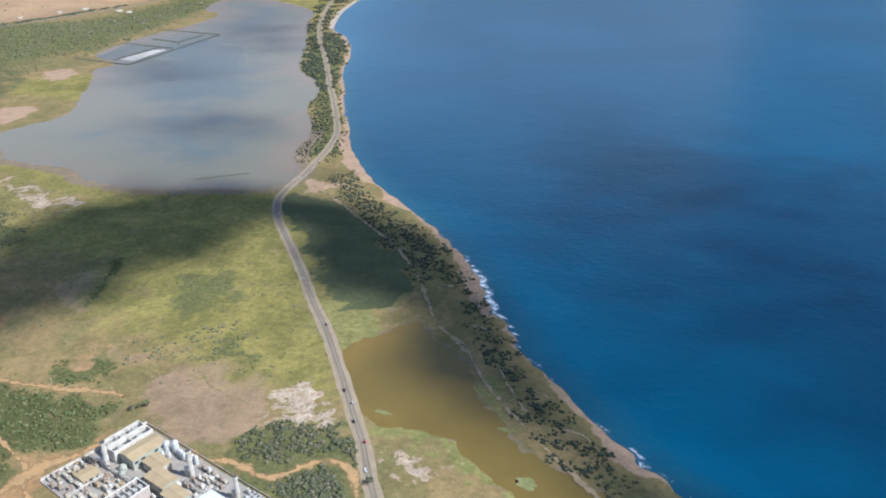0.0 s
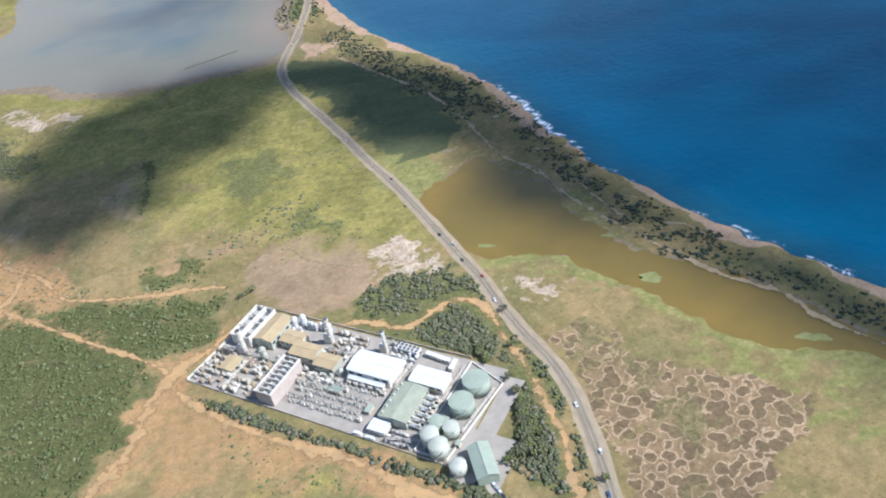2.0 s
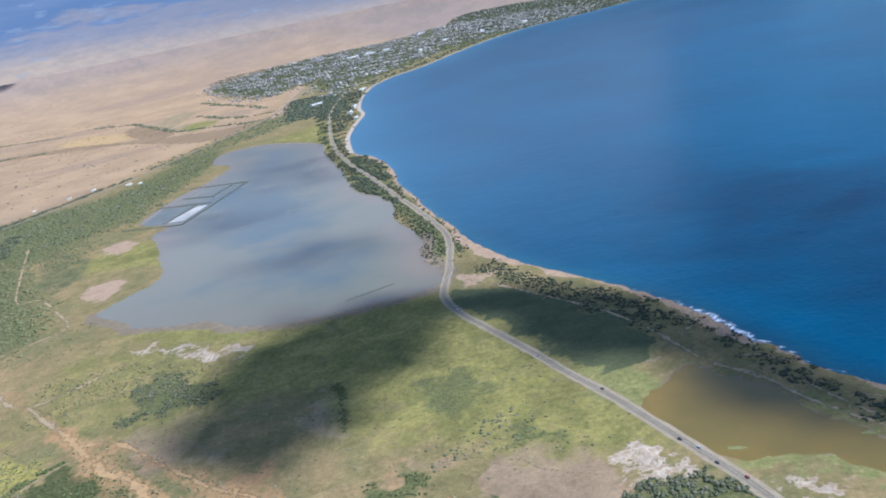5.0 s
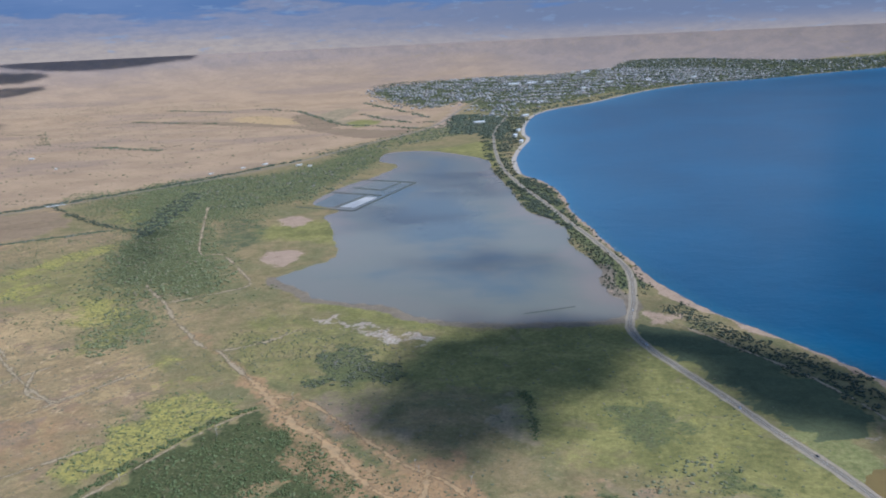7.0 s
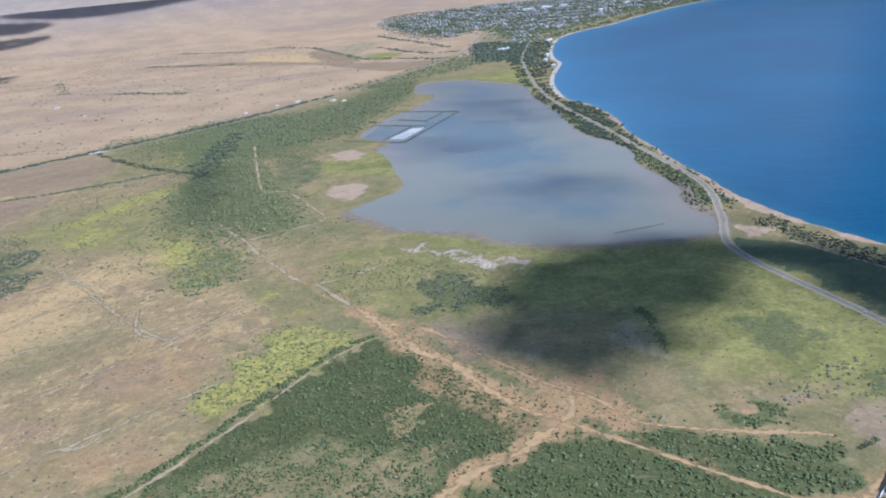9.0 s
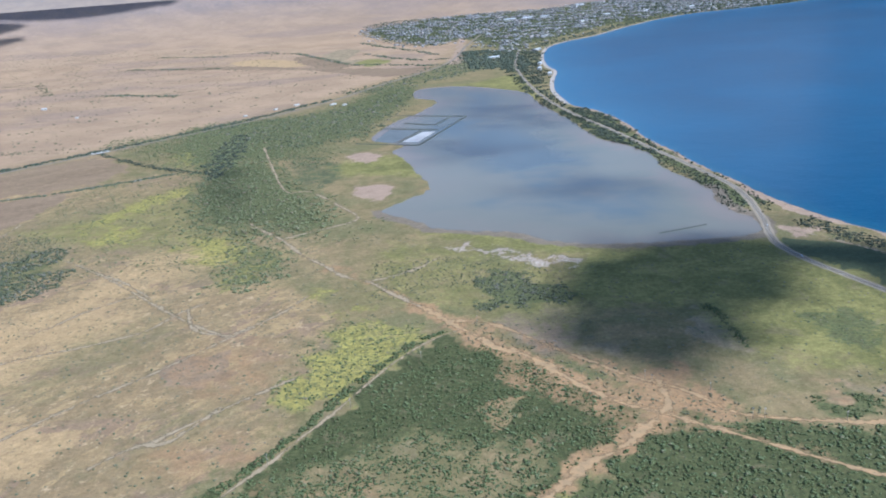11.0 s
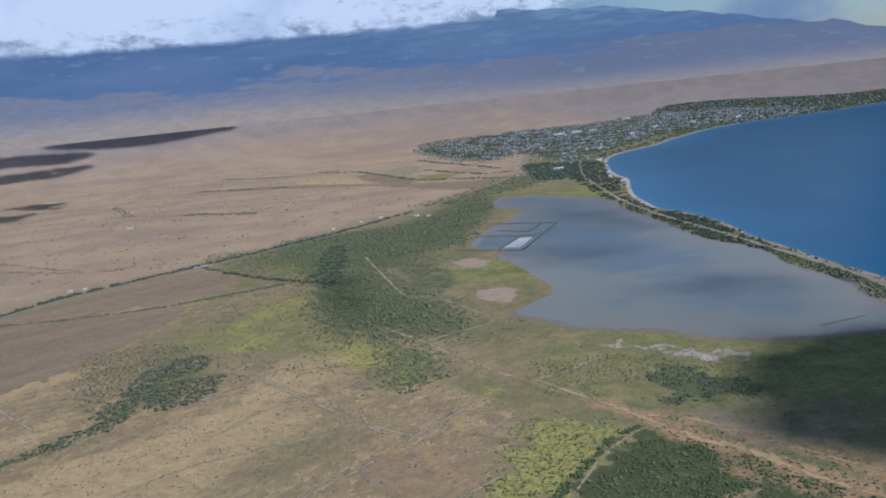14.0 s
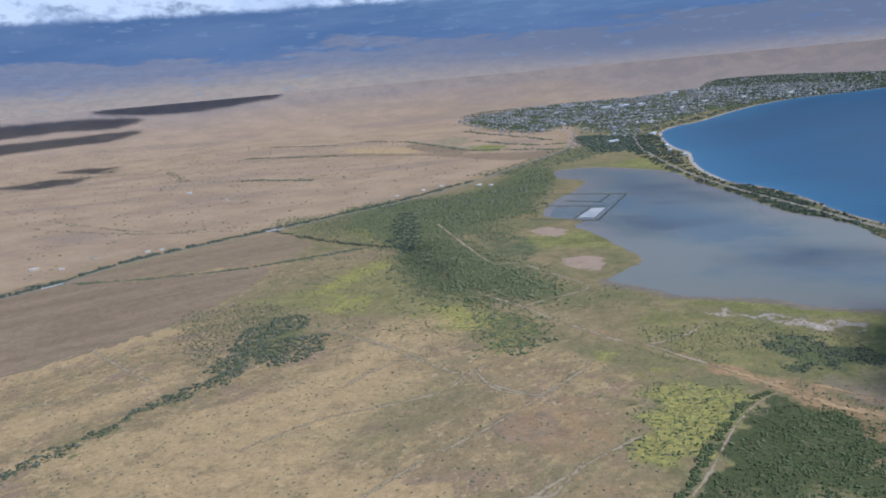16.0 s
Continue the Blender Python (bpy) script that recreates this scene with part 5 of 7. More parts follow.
growth("thin weed line along a dry ditch", [(-274, 620), (-259, 638), (-242, 651), (-215, 646), (-205, 625), (-174, 601), (-153, 583), (-152, 582), (-174, 599), (-206, 623), (-216, 645), (-242, 649), (-258, 636), (-273, 619)], 1.6, (0.5, 1.0), TUFT, DARK_LEAF, 75, -0.6, 20, 2)
growth("dense green thorn scrub", [(-501, 653), (-405, 624), (-290, 599), (-284, 554), (-317, 540), (-355, 530), (-344, 491), (-355, 454), (-376, 428), (-429, 398), (-608, 506), (-558, 609)], 2.9, (0.8, 2.8), SHRUB, DARK_LEAF, 12, -0.12, 40, 20)
growth("grey-green thorn trees in a grove", [(-137, 569), (-82, 558), (-58, 528), (-58, 514), (-78, 526), (-104, 521), (-125, 511), (-153, 524), (-160, 545)], 2.7, (1.3, 3.2), BUSH, GROVE_LEAF, 13, -0.4, 30, 8)
growth("green thorn trees in a grove", [(-175, 513), (-153, 511), (-139, 494), (-118, 490), (-88, 504), (-75, 504), (-66, 481), (-63, 455), (-56, 417), (-51, 377), (-50, 344), (-51, 307), (-74, 326), (-65, 355), (-58, 407), (-73, 437), (-100, 459), (-136, 486)], 2.7, (1.3, 3.2), BUSH, GROVE_LEAF, 14, -0.4, 30, 8)
growth("dense grey-green thorn trees beside the works", [(-74, 405), (-59, 429), (-45, 418), (-45, 356), (-49, 323), (-85, 330), (-83, 369)], 2.6, (1.3, 3.2), BUSH, GROVE_LEAF, 80, -0.45, 30, 6)
growth("dense green thorn trees behind the works", [(-78, 502), (-57, 454), (-50, 414), (-65, 425), (-82, 444), (-120, 485), (-107, 502)], 2.6, (1.3, 3.2), BUSH, GROVE_LEAF, 81, -0.45, 30, 6)
growth("dark roadside trees", [(-62, 519), (-52, 501), (-46, 465), (-36, 417), (-31, 387), (-31, 338), (-36, 307), (-42, 307), (-38, 352), (-39, 384), (-45, 415), (-53, 465), (-57, 497)], 2.7, (1.3, 3.2), BUSH, GROVE_LEAF, 15, -0.25, 30, 3)
growth("hedge of dark bushes below the works", [(-309, 485), (-286, 466), (-261, 448), (-223, 417), (-196, 398), (-165, 374), (-123, 340), (-86, 308), (-90, 299), (-128, 332), (-167, 364), (-202, 390), (-228, 410), (-262, 435), (-302, 467)], 2.3, (1.8, 4.0), BUSH, GROVE_LEAF, 16, -0.7, 34, 4)
growth("dark beach trees", [(-118, 1202), (-95, 1146), (-60, 1058), (-7, 960), (21, 901), (40, 845), (28, 823), (11, 813), (-10, 831), (-22, 877), (-48, 934), (-81, 987), (-104, 1058), (-132, 1125), (-150, 1169)], 4.2, (1.4, 3.4), BUSH, COAST_LEAF, 17, -0.35, 60, 16)
growth("dark beach scrub", [(39, 839), (73, 728), (94, 626), (119, 553), (143, 497), (178, 451), (214, 392), (290, 269), (263, 254), (193, 370), (171, 421), (145, 461), (108, 501), (84, 557), (65, 625), (50, 714), (30, 799)], 4.0, (1.2, 3.0), BUSH, COAST_LEAF, 18, -0.1, 48, 18)
growth("dark spit trees", [(-276, 2383), (-221, 2287), (-203, 2126), (-201, 1872), (-193, 1782), (-220, 1710), (-247, 1814), (-300, 1931), (-305, 2096), (-318, 2285)], 7, (3, 6.5), BUSH, COAST_LEAF, 19, -0.5, 60, 24)
growth("low roadside scrub on the spit", [(-195, 1751), (-170, 1530), (-148, 1348), (-140, 1258), (-209, 1259), (-204, 1413), (-232, 1566), (-223, 1720)], 7.0, (2, 4.5), SHRUB, COAST_LEAF, 20, 0.0, 60, 30)
growth("trees along the far spit", [(-290, 2409), (-290, 2598), (-281, 2858), (-241, 3118), (-204, 3318), (-209, 3532), (-169, 3802), (-120, 4154), (-250, 4168), (-357, 3685), (-366, 3127), (-347, 2601), (-330, 2410)], 10, (5, 9), SHRUB, COAST_LEAF, 21, -0.25, 120, 30)
growth("green woods beside the pond", [(-1647, 2402), (-1386, 2416), (-1161, 2595), (-978, 2606), (-881, 2459), (-869, 2156), (-971, 2134), (-961, 1864), (-1049, 1924), (-1072, 1845), (-1014, 1623), (-950, 1561), (-898, 1427), (-955, 1325), (-1005, 1294), (-1052, 1291), (-1094, 1320), (-1133, 1499), (-1198, 1733), (-1271, 1884), (-1442, 2109)], 7.6, (1.2, 5.0), SHRUB, WOOD_LEAF, 22, 0.0, 44, 140)
growth("far dark green woods", [(-1398, 2558), (-1153, 2606), (-919, 2778), (-770, 3135), (-566, 3416), (-319, 3656), (-430, 4245), (-583, 3959), (-805, 3478), (-1032, 3116), (-789, 2977), (-761, 2846), (-826, 2465), (-893, 2204), (-1161, 2110)], 14, (3.5, 7.5), TUFT, GROVE_LEAF, 23, -0.15, 160, 100)
growth("gully trees in dry grass", [(-1660, 660), (-1600, 740)] + [(-1495, 898), (-1486, 933), (-1459, 983), (-1421, 1028), (-1417, 1113), (-1417, 1193), (-1414, 1275), (-1342, 1343), (-1315, 1272), (-1360, 1220), (-1374, 1129), (-1365, 1058), (-1389, 1008), (-1429, 969), (-1475, 917), (-1483, 875)] + [(-1610, 690), (-1640, 640)], 3.8, (1.3, 4.2), BUSH, GROVE_LEAF, 24, -0.5, 34, 16)
growth("dark green thicket in dry grass", [(-1374, 1143), (-1356, 1208), (-1283, 1216), (-1262, 1183), (-1272, 1122), (-1331, 1084)], 3.8, (1.3, 3.8), BUSH, GROVE_LEAF, 76, -0.4, 34, 16)
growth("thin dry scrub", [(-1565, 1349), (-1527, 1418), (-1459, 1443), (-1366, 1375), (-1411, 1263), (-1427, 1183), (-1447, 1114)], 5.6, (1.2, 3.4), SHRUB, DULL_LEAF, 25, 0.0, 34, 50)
growth("dark tree clump on the meadow", [(-656, 934), (-636, 1023), (-647, 1056), (-600, 1059), (-551, 1000), (-522, 967), (-543, 935), (-600, 940)], 3.8, (1.0, 3.0), BUSH, GROVE_LEAF, 26, -0.3, 60, 24)
growth("straight field hedge", [(-691, 867), (-720, 854), (-788, 759), (-835, 676), (-885, 601), (-920, 552), (-928, 558), (-845, 678), (-798, 765), (-728, 862), (-697, 878)], 2.4, (1.3, 3.0), BUSH, DARK_LEAF, 27, -0.6, 60, 3)
growth("hedge along a fallow plot", [(-388, 897), (-375, 905), (-369, 850), (-373, 790), (-381, 782), (-379, 844), (-381, 880)], 2.2, (0.8, 1.9), BUSH, DARK_LEAF, 28, -0.5, 40, 5)
growth("bushes over yellow weeds", [(-838, 897), (-788, 930), (-731, 892), (-720, 870), (-733, 832), (-770, 789), (-793, 754), (-816, 724), (-875, 723), (-887, 755), (-863, 820)], 3.6, (0.6, 2.5), SHRUB, FRESH_LEAF, 29, -0.04, 26, 40)
growth("low dark scrub in dry meadow", [(-300, 698), (-240, 724), (-196, 740), (-181, 713), (-235, 670), (-300, 666)], 4.2, (0.8, 2.6), TUFT, DULL_LEAF, 30, -0.1, 24, 30)
growth("dark bushes by a dirt track", [(-363, 661), (-340, 672), (-306, 655), (-295, 637), (-343, 635)], 3.0, (0.9, 2.4), BUSH, DARK_LEAF, 31, -0.2, 30, 18)
growth("bushes on the grassland", [(-297, 844), (-227, 859), (-212, 797), (-238, 747), (-286, 763)], 3.6, (0.5, 1.6), TUFT, DARK_LEAF, 32, -0.05, 26, 24)
growth("low scrub between the tracks", [(-668, 908), (-581, 811), (-496, 726), (-410, 651), (-453, 630), (-538, 694), (-623, 800), (-689, 886)], 4.6, (0.8, 2.4), SHRUB, DULL_LEAF, 33, -0.18, 36, 40)
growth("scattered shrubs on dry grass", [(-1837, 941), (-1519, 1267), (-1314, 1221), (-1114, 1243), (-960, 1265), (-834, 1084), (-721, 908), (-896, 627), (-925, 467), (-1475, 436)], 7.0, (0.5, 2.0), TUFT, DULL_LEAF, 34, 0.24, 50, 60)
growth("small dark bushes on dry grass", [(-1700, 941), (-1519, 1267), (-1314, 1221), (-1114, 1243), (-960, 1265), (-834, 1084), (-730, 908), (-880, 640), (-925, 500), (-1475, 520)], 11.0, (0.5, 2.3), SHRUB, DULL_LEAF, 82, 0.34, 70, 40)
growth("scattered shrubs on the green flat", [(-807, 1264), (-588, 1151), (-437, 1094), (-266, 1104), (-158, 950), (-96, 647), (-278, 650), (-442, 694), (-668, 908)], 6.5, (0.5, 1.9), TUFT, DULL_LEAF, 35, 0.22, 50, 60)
growth("scrub on old fields", [(-1473, 1767), (-1210, 1810), (-1062, 1567), (-1071, 1266), (-958, 1197), (-829, 1275), (-789, 1378), (-1067, 1175), (-1350, 1267)], 7, (0.8, 3.4), SHRUB, WOOD_LEAF, 36, 0.02, 90, 120)
growth("low scrub near the salt flat", [(-802, 1118), (-695, 1129), (-564, 1051), (-541, 985), (-671, 1029), (-756, 996)], 6, (0.8, 2.6), SHRUB, GROVE_LEAF, 37, 0.0, 50, 60)
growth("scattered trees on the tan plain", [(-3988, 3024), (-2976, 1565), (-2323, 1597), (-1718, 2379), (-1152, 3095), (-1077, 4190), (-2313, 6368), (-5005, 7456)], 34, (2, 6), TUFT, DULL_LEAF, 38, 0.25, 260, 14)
growth("dry hedgerow beside the highway", [(-2232, 1439), (-2070, 1651), (-1995, 1753), (-1888, 1971), (-1594, 2268), (-1298, 2590), (-1061, 2928), (-1079, 2942), (-1316, 2604), (-1612, 2287), (-1907, 1987), (-2014, 1766), (-2240, 1461)], 5.5, (3.5, 7.5), TUFT, COAST_LEAF, 39, -0.3, 90, 10)
growth("hedge between brown fields", [(-2060, 1745), (-1994, 1740), (-1790, 1728), (-1603, 1751), (-1483, 1796), (-1310, 1883), (-1306, 1871), (-1478, 1784), (-1602, 1740), (-1790, 1716), (-1995, 1728), (-2062, 1732)], 3.6, (2.2, 4.8), TUFT, GROVE_LEAF, 40, -0.7, 90, 8)
growth("dark hedge through the green fields", [(-1603, 2219), (-1384, 1983), (-1195, 1845), (-1199, 1830), (-1392, 1968), (-1607, 2206)], 5.0, (2.4, 4.6), SHRUB, COAST_LEAF, 70, -0.5, 90, 8)
growth("double row of dark trees by a lane", [(-1272, 2290), (-1212, 2314), (-1172, 1833), (-1222, 1847)], 8.0, (3.5, 6.5), BUSH, COAST_LEAF, 71, -0.3, 60, 20)
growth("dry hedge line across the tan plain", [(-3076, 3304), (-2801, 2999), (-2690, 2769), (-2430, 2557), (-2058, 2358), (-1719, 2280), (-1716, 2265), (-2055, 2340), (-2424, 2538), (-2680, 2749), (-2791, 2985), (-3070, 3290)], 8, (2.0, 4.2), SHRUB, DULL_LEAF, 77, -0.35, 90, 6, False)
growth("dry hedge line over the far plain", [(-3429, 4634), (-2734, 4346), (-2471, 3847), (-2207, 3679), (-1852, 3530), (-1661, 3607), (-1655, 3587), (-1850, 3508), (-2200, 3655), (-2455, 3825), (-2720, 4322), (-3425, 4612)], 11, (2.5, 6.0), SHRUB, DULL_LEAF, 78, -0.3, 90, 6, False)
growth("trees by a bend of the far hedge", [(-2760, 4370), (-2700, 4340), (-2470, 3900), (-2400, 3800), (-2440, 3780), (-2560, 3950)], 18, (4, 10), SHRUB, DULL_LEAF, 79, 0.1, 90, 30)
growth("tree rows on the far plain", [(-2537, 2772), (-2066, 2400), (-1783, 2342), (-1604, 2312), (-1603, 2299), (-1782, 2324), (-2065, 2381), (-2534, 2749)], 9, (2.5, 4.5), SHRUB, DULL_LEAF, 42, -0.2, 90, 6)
growth("garden and street trees of the town", [(-1229, 7568), (-981, 8436), (-367, 8368), (-66, 7540), (288, 7557), (857, 7425), (2531, 8270), (2196, 6555), (1233, 6341), (675, 5772), (139, 4966), (-108, 4599), (-197, 3946), (-312, 4397), (-439, 5307), (-623, 5010), (-884, 5491)], 30, (5, 11), TUFT, COAST_LEAF, 44, -0.15, 200, 200)
growth("far woods above the town's shore", [(-514, 4392), (-390, 4466), (-244, 4178), (-239, 3639), (-298, 3414), (-395, 3567), (-497, 3624), (-505, 3972)], 15, (8, 13), TUFT, COAST_LEAF, 45, -0.4, 100, 60)
growth("green woods round a wet hollow", [(-1231, 1781), (-1172, 1979), (-1053, 1858), (-950, 1617), (-881, 1414), (-887, 1324), (-955, 1294), (-1034, 1388), (-1114, 1377), (-1189, 1562)], 5.6, (1.0, 5.0), BUSH, WOOD_LEAF, 46, 0.02, 34, 110)
growth("green woods below the highway", [(-1468, 2466), (-1258, 2620), (-1047, 2680), (-833, 3247), (-719, 2970), (-874, 2289), (-1030, 2023), (-1084, 1939), (-1183, 1949), (-1240, 1844)], 7.6, (1.4, 5.6), SHRUB, WOOD_LEAF, 47, -0.05, 44, 140)
growth("green scrub by the pale track", [(-1031, 1300), (-955, 1262), (-913, 1190), (-925, 1114), (-990, 1059), (-1033, 1141)], 4.6, (1.0, 3.8), BUSH, WOOD_LEAF, 48, -0.12, 40, 80)
growth("dark bushes beside the road", [(-226, 708), (-194, 713), (-150, 660), (-169, 648), (-214, 673), (-234, 690)], 3.2, (0.6, 1.8), TUFT, DARK_LEAF, 49, -0.1, 30, 24)
growth("low green shrubs on orange soil", [(-281, 428), (-221, 413), (-175, 365), (-180, 345), (-241, 365), (-276, 394)], 3.4, (0.5, 1.7), TUFT, FRESH_LEAF, 61, 0.05, 22, 24)
growth("dark shore trees round the bay", [(-110, 4540), (250, 5020), (600, 5580), (920, 5990), (1320, 6370), (1770, 6540), (2200, 6760), (2200, 6640), (1780, 6420), (1340, 6262), (950, 5880), (640, 5440), (300, 4900), (100, 4670), (-40, 4430)], 20, (6, 11), TUFT, COAST_LEAF, 62, -0.3, 160, 20, False)
growth("dark trees along the far shore", [(1232, 6250), (2194, 6600), (4300, 8000), (4600, 9300), (3600, 9600), (3000, 11500), (2260, 11900), (1400, 9300), (1200, 8000)], 40, (9, 17), TUFT, COAST_LEAF, 60, -0.2, 300, 200)
for k, pts in enumerate(([(-2556, 5766), (-2210, 5527), (-1980, 5363), (-1816, 5506), (-1505, 5187), (-1317, 4748), (-1087, 4181)], [(-2485, 4927), (-1992, 4627), (-1811, 4546)],
                         [(-1151, 5707), (-961, 5206), (-754, 4726), (-639, 4391)], [(-1053, 4780), (-884, 4400), (-737, 4171), (-594, 4136)], [(-2150, 3652), (-1923, 3507), (-1750, 3419)], [(-1632, 3437), (-1551, 3523)], [(-1087, 4181), (-882, 4057), (-665, 3855)])):
    growth("far field boundary of low trees", pts + [(x + 26, y + 26) for x, y in pts[::-1]], 12, (5, 10), TUFT, GROVE_LEAF, 50 + k, -0.3, 160, 12, False)


# ---- the town ----
def part(name, bm, material, parent=None, label=""):
    """One mesh object from a bmesh, under a thing or a part."""
    me = bpy.data.meshes.new(name)
    bm.to_mesh(me)
    bm.free()
    me.materials.append(material)
    ob = new(name, me)
    if parent is not None:
        ob.parent = parent
    return tagged(ob, label) if label else ob


def box(bm, x0, y0, z0, x1, y1, z1):
    v = [bm.verts.new(p) for p in ((x0, y0, z0), (x1, y0, z0), (x1, y1, z0), (x0, y1, z0), (x0, y0, z1), (x1, y0, z1), (x1, y1, z1), (x0, y1, z1))]
    for f in ((0, 3, 2, 1), (4, 5, 6, 7), (0, 1, 5, 4), (1, 2, 6, 5), (2, 3, 7, 6), (3, 0, 4, 7)):
        bm.faces.new([v[i] for i in f])
    return bm


def gable(bm, x0, y0, x1, y1, eave, ridge, over=0.4, thick=0.3):
    """A pitched roof with overhang and thickness, its ridge along x."""
    ym = (y0 + y1) / 2
    prof = [(y0 - over, eave - 0.1), (ym, ridge), (y1 + over, eave - 0.1), (y1 + over, eave - 0.1 + thick), (ym, ridge + thick), (y0 - over, eave - 0.1 + thick)]
    a = [bm.verts.new((x0 - over, y, z)) for y, z in prof]
    b = [bm.verts.new((x1 + over, y, z)) for y, z in prof]
    for k in range(6):
        m = (k + 1) % 6
        bm.faces.new([a[k], b[k], b[m], a[m]])
    for s in (a[::-1], b):
        bm.faces.new([s[0], s[1], s[4], s[5]]), bm.faces.new([s[1], s[2], s[3], s[4]])
    bmesh.ops.recalc_face_normals(bm, faces=bm.faces)
    return bm


def as_triangles(bm):
    bmesh.ops.triangulate(bm, faces=bm.faces)
    bm.verts.ensure_lookup_table(), bm.verts.index_update()
    v = np.array([p.co[:] for p in bm.verts])
    f = np.array([[p.index for p in q.verts] for q in bm.faces])
    bm.free()
    return v, f


def roofs_material():
    g = Graph("town_roofs")
    rnd = g.node("ShaderNodeNewGeometry").outputs["Random Per Island"]
    c = g.mix(g.ramp(rnd, 0.14, 0.16), (0.46, 0.44, 0.41), (0.235, 0.225, 0.21))
    c = g.mix(g.ramp(rnd, 0.72, 0.74), c, (0.33, 0.27, 0.23))
    c = g.mix(g.ramp(rnd, 0.84, 0.86), c, (0.48, 0.42, 0.34))
    c = g.mix(g.math("MULTIPLY", g.noise(6.0, 4.0), 0.3), c, (0.15, 0.14, 0.13))
    return g.done(c, 0.8)


HOUSES = [as_triangles(gable(box(bmesh.new(), -0.5 * k, -0.4, 0, 0.5 * k, 0.4, 0.3), -0.5 * k, -0.4, 0.5 * k, 0.4, 0.3, 0.5, 0.05, 0.05)) for k in (1.0, 1.3, 1.8)]
r = np.random.RandomState(77)
town_ring = curve([(-1170, 6643), (-1150, 7383), (-876, 7990), (-533, 8421), (-289, 8636), (75, 8728), (662, 8681), (1360, 9432), (2300, 8400), (2017, 6548), (1235, 6405), (649, 5837), (114, 5046), (-117, 4677), (-201, 4090), (-312, 4397), (-439, 5307), (-620, 5082), (-883, 5559)], True, 60)
xs, ys = np.meshgrid(np.arange(-1230, 2450, 25.0), np.arange(3300, 9500, 48.0))
p = np.stack([xs.ravel(), ys.ravel()], -1) + r.uniform(-7, 7, (xs.size, 2))
keep = (r.uniform(0.1, 0.9, len(p)) < region(p, town_ring, 400)) & (0.6 * ripple(p, 420, 3) + r.uniform(-0.6, 0.6, len(p)) > 0.0) & ~inside(p, SEA_RING) & (line_distance(p, HIGHWAY) > 40)
p = p[keep]
xs, ys = np.meshgrid(np.arange(1100, 5000, 44.0), np.arange(6100, 12000, 100.0))
q = np.stack([xs.ravel(), ys.ravel()], -1) + r.uniform(-16, 16, (xs.size, 2))
suburb = curve([(1232, 6309), (1100, 8700), (1360, 9432), (2259, 12019), (3028, 11658), (3632, 9579), (4800, 9800), (4480, 8100), (2194, 6650)], True, 60)
q = q[(r.uniform(0.1, 0.9, len(q)) < region(q, suburb, 300)) & (0.6 * ripple(q, 420, 4) + r.uniform(-0.6, 0.6, len(q)) > 0.12) & ~inside(q, SEA_RING)]
p = np.vstack([p, q])
town_me = spread_out("town_houses", HOUSES, np.column_stack([p, np.zeros(len(p))]), 10.5 * r.uniform(0.7, 1.5, len(p)), roofs_material(), 78)
tagged(new("town_houses", town_me), "close rows of pale-roofed houses of a seaside town", "houses", kind="stuff")


# ---- the power works ----
WHITE = plain("white_sheet_roof", (0.64, 0.64, 0.62), (0.57, 0.57, 0.55), 9.0, 0.5)
OFFWHITE = plain("weathered_white_paint", (0.68, 0.64, 0.55), (0.54, 0.49, 0.41), 5.0, 0.6)
TAN_ROOF = plain("tan_sheet_roof", (0.44, 0.335, 0.185), (0.38, 0.285, 0.155), 8.0, 0.6)
SAGE = plain("sage_green_paint", (0.325, 0.365, 0.28), (0.275, 0.31, 0.24), 8.0, 0.55)
PALE_SAGE = plain("pale_sage_paint", (0.45, 0.455, 0.37), (0.385, 0.39, 0.315), 7.0, 0.55)
OLIVE_ROOF = plain("olive_sheet_roof", (0.335, 0.345, 0.25), (0.28, 0.29, 0.21), 7.0, 0.6)
BEIGE = plain("beige_wall_paint", (0.55, 0.485, 0.37), (0.47, 0.41, 0.31), 5.0, 0.7)
PINKISH = plain("pinkish_concrete", (0.50, 0.42, 0.36), (0.42, 0.35, 0.30), 6.0, 0.85)
STEEL = plain("galvanised_steel", (0.54, 0.525, 0.47), (0.41, 0.40, 0.36), 3.0, 0.5, 0.3)
DARK_STEEL = plain("dark_steel", (0.10, 0.10, 0.10), (0.15, 0.145, 0.14), 3.0, 0.6, 0.3)
# floor inside the open cooling units, with the shade there put into the colour
INNER = plain("shaded_grating", (0.11, 0.11, 0.105), (0.16, 0.155, 0.15), 2.5, 0.8)
WOOD = plain("weathered_pole_wood", (0.42, 0.36, 0.28), (0.34, 0.29, 0.22), 2.0, 0.9)
RUST = plain("rusty_brown_steel", (0.30, 0.215, 0.145), (0.37, 0.285, 0.20), 2.5, 0.8)
GLASS = plain("dark_window_glass", (0.04, 0.05, 0.06), (0.06, 0.07, 0.08), 3.0, 0.12, 0.0, 0.6)
TYRE = plain("black_tyre_rubber", (0.03, 0.03, 0.03), (0.05, 0.05, 0.05), 1.0, 0.9)
BARK = plain("grey_bark", (0.20, 0.165, 0.125), (0.27, 0.225, 0.17), 1.0, 0.95, 0.0, 0.1, 0.05)

ORIGIN, LONG, ACROSS, GROW = Vector((-307.7, 498.1, 0.0)), Vector((0.788, -0.616, 0.0)), Vector((0.620, 0.785, 0.0)), 1.06
WORKS_TURN = math.degrees(math.atan2(-0.616, 0.788))


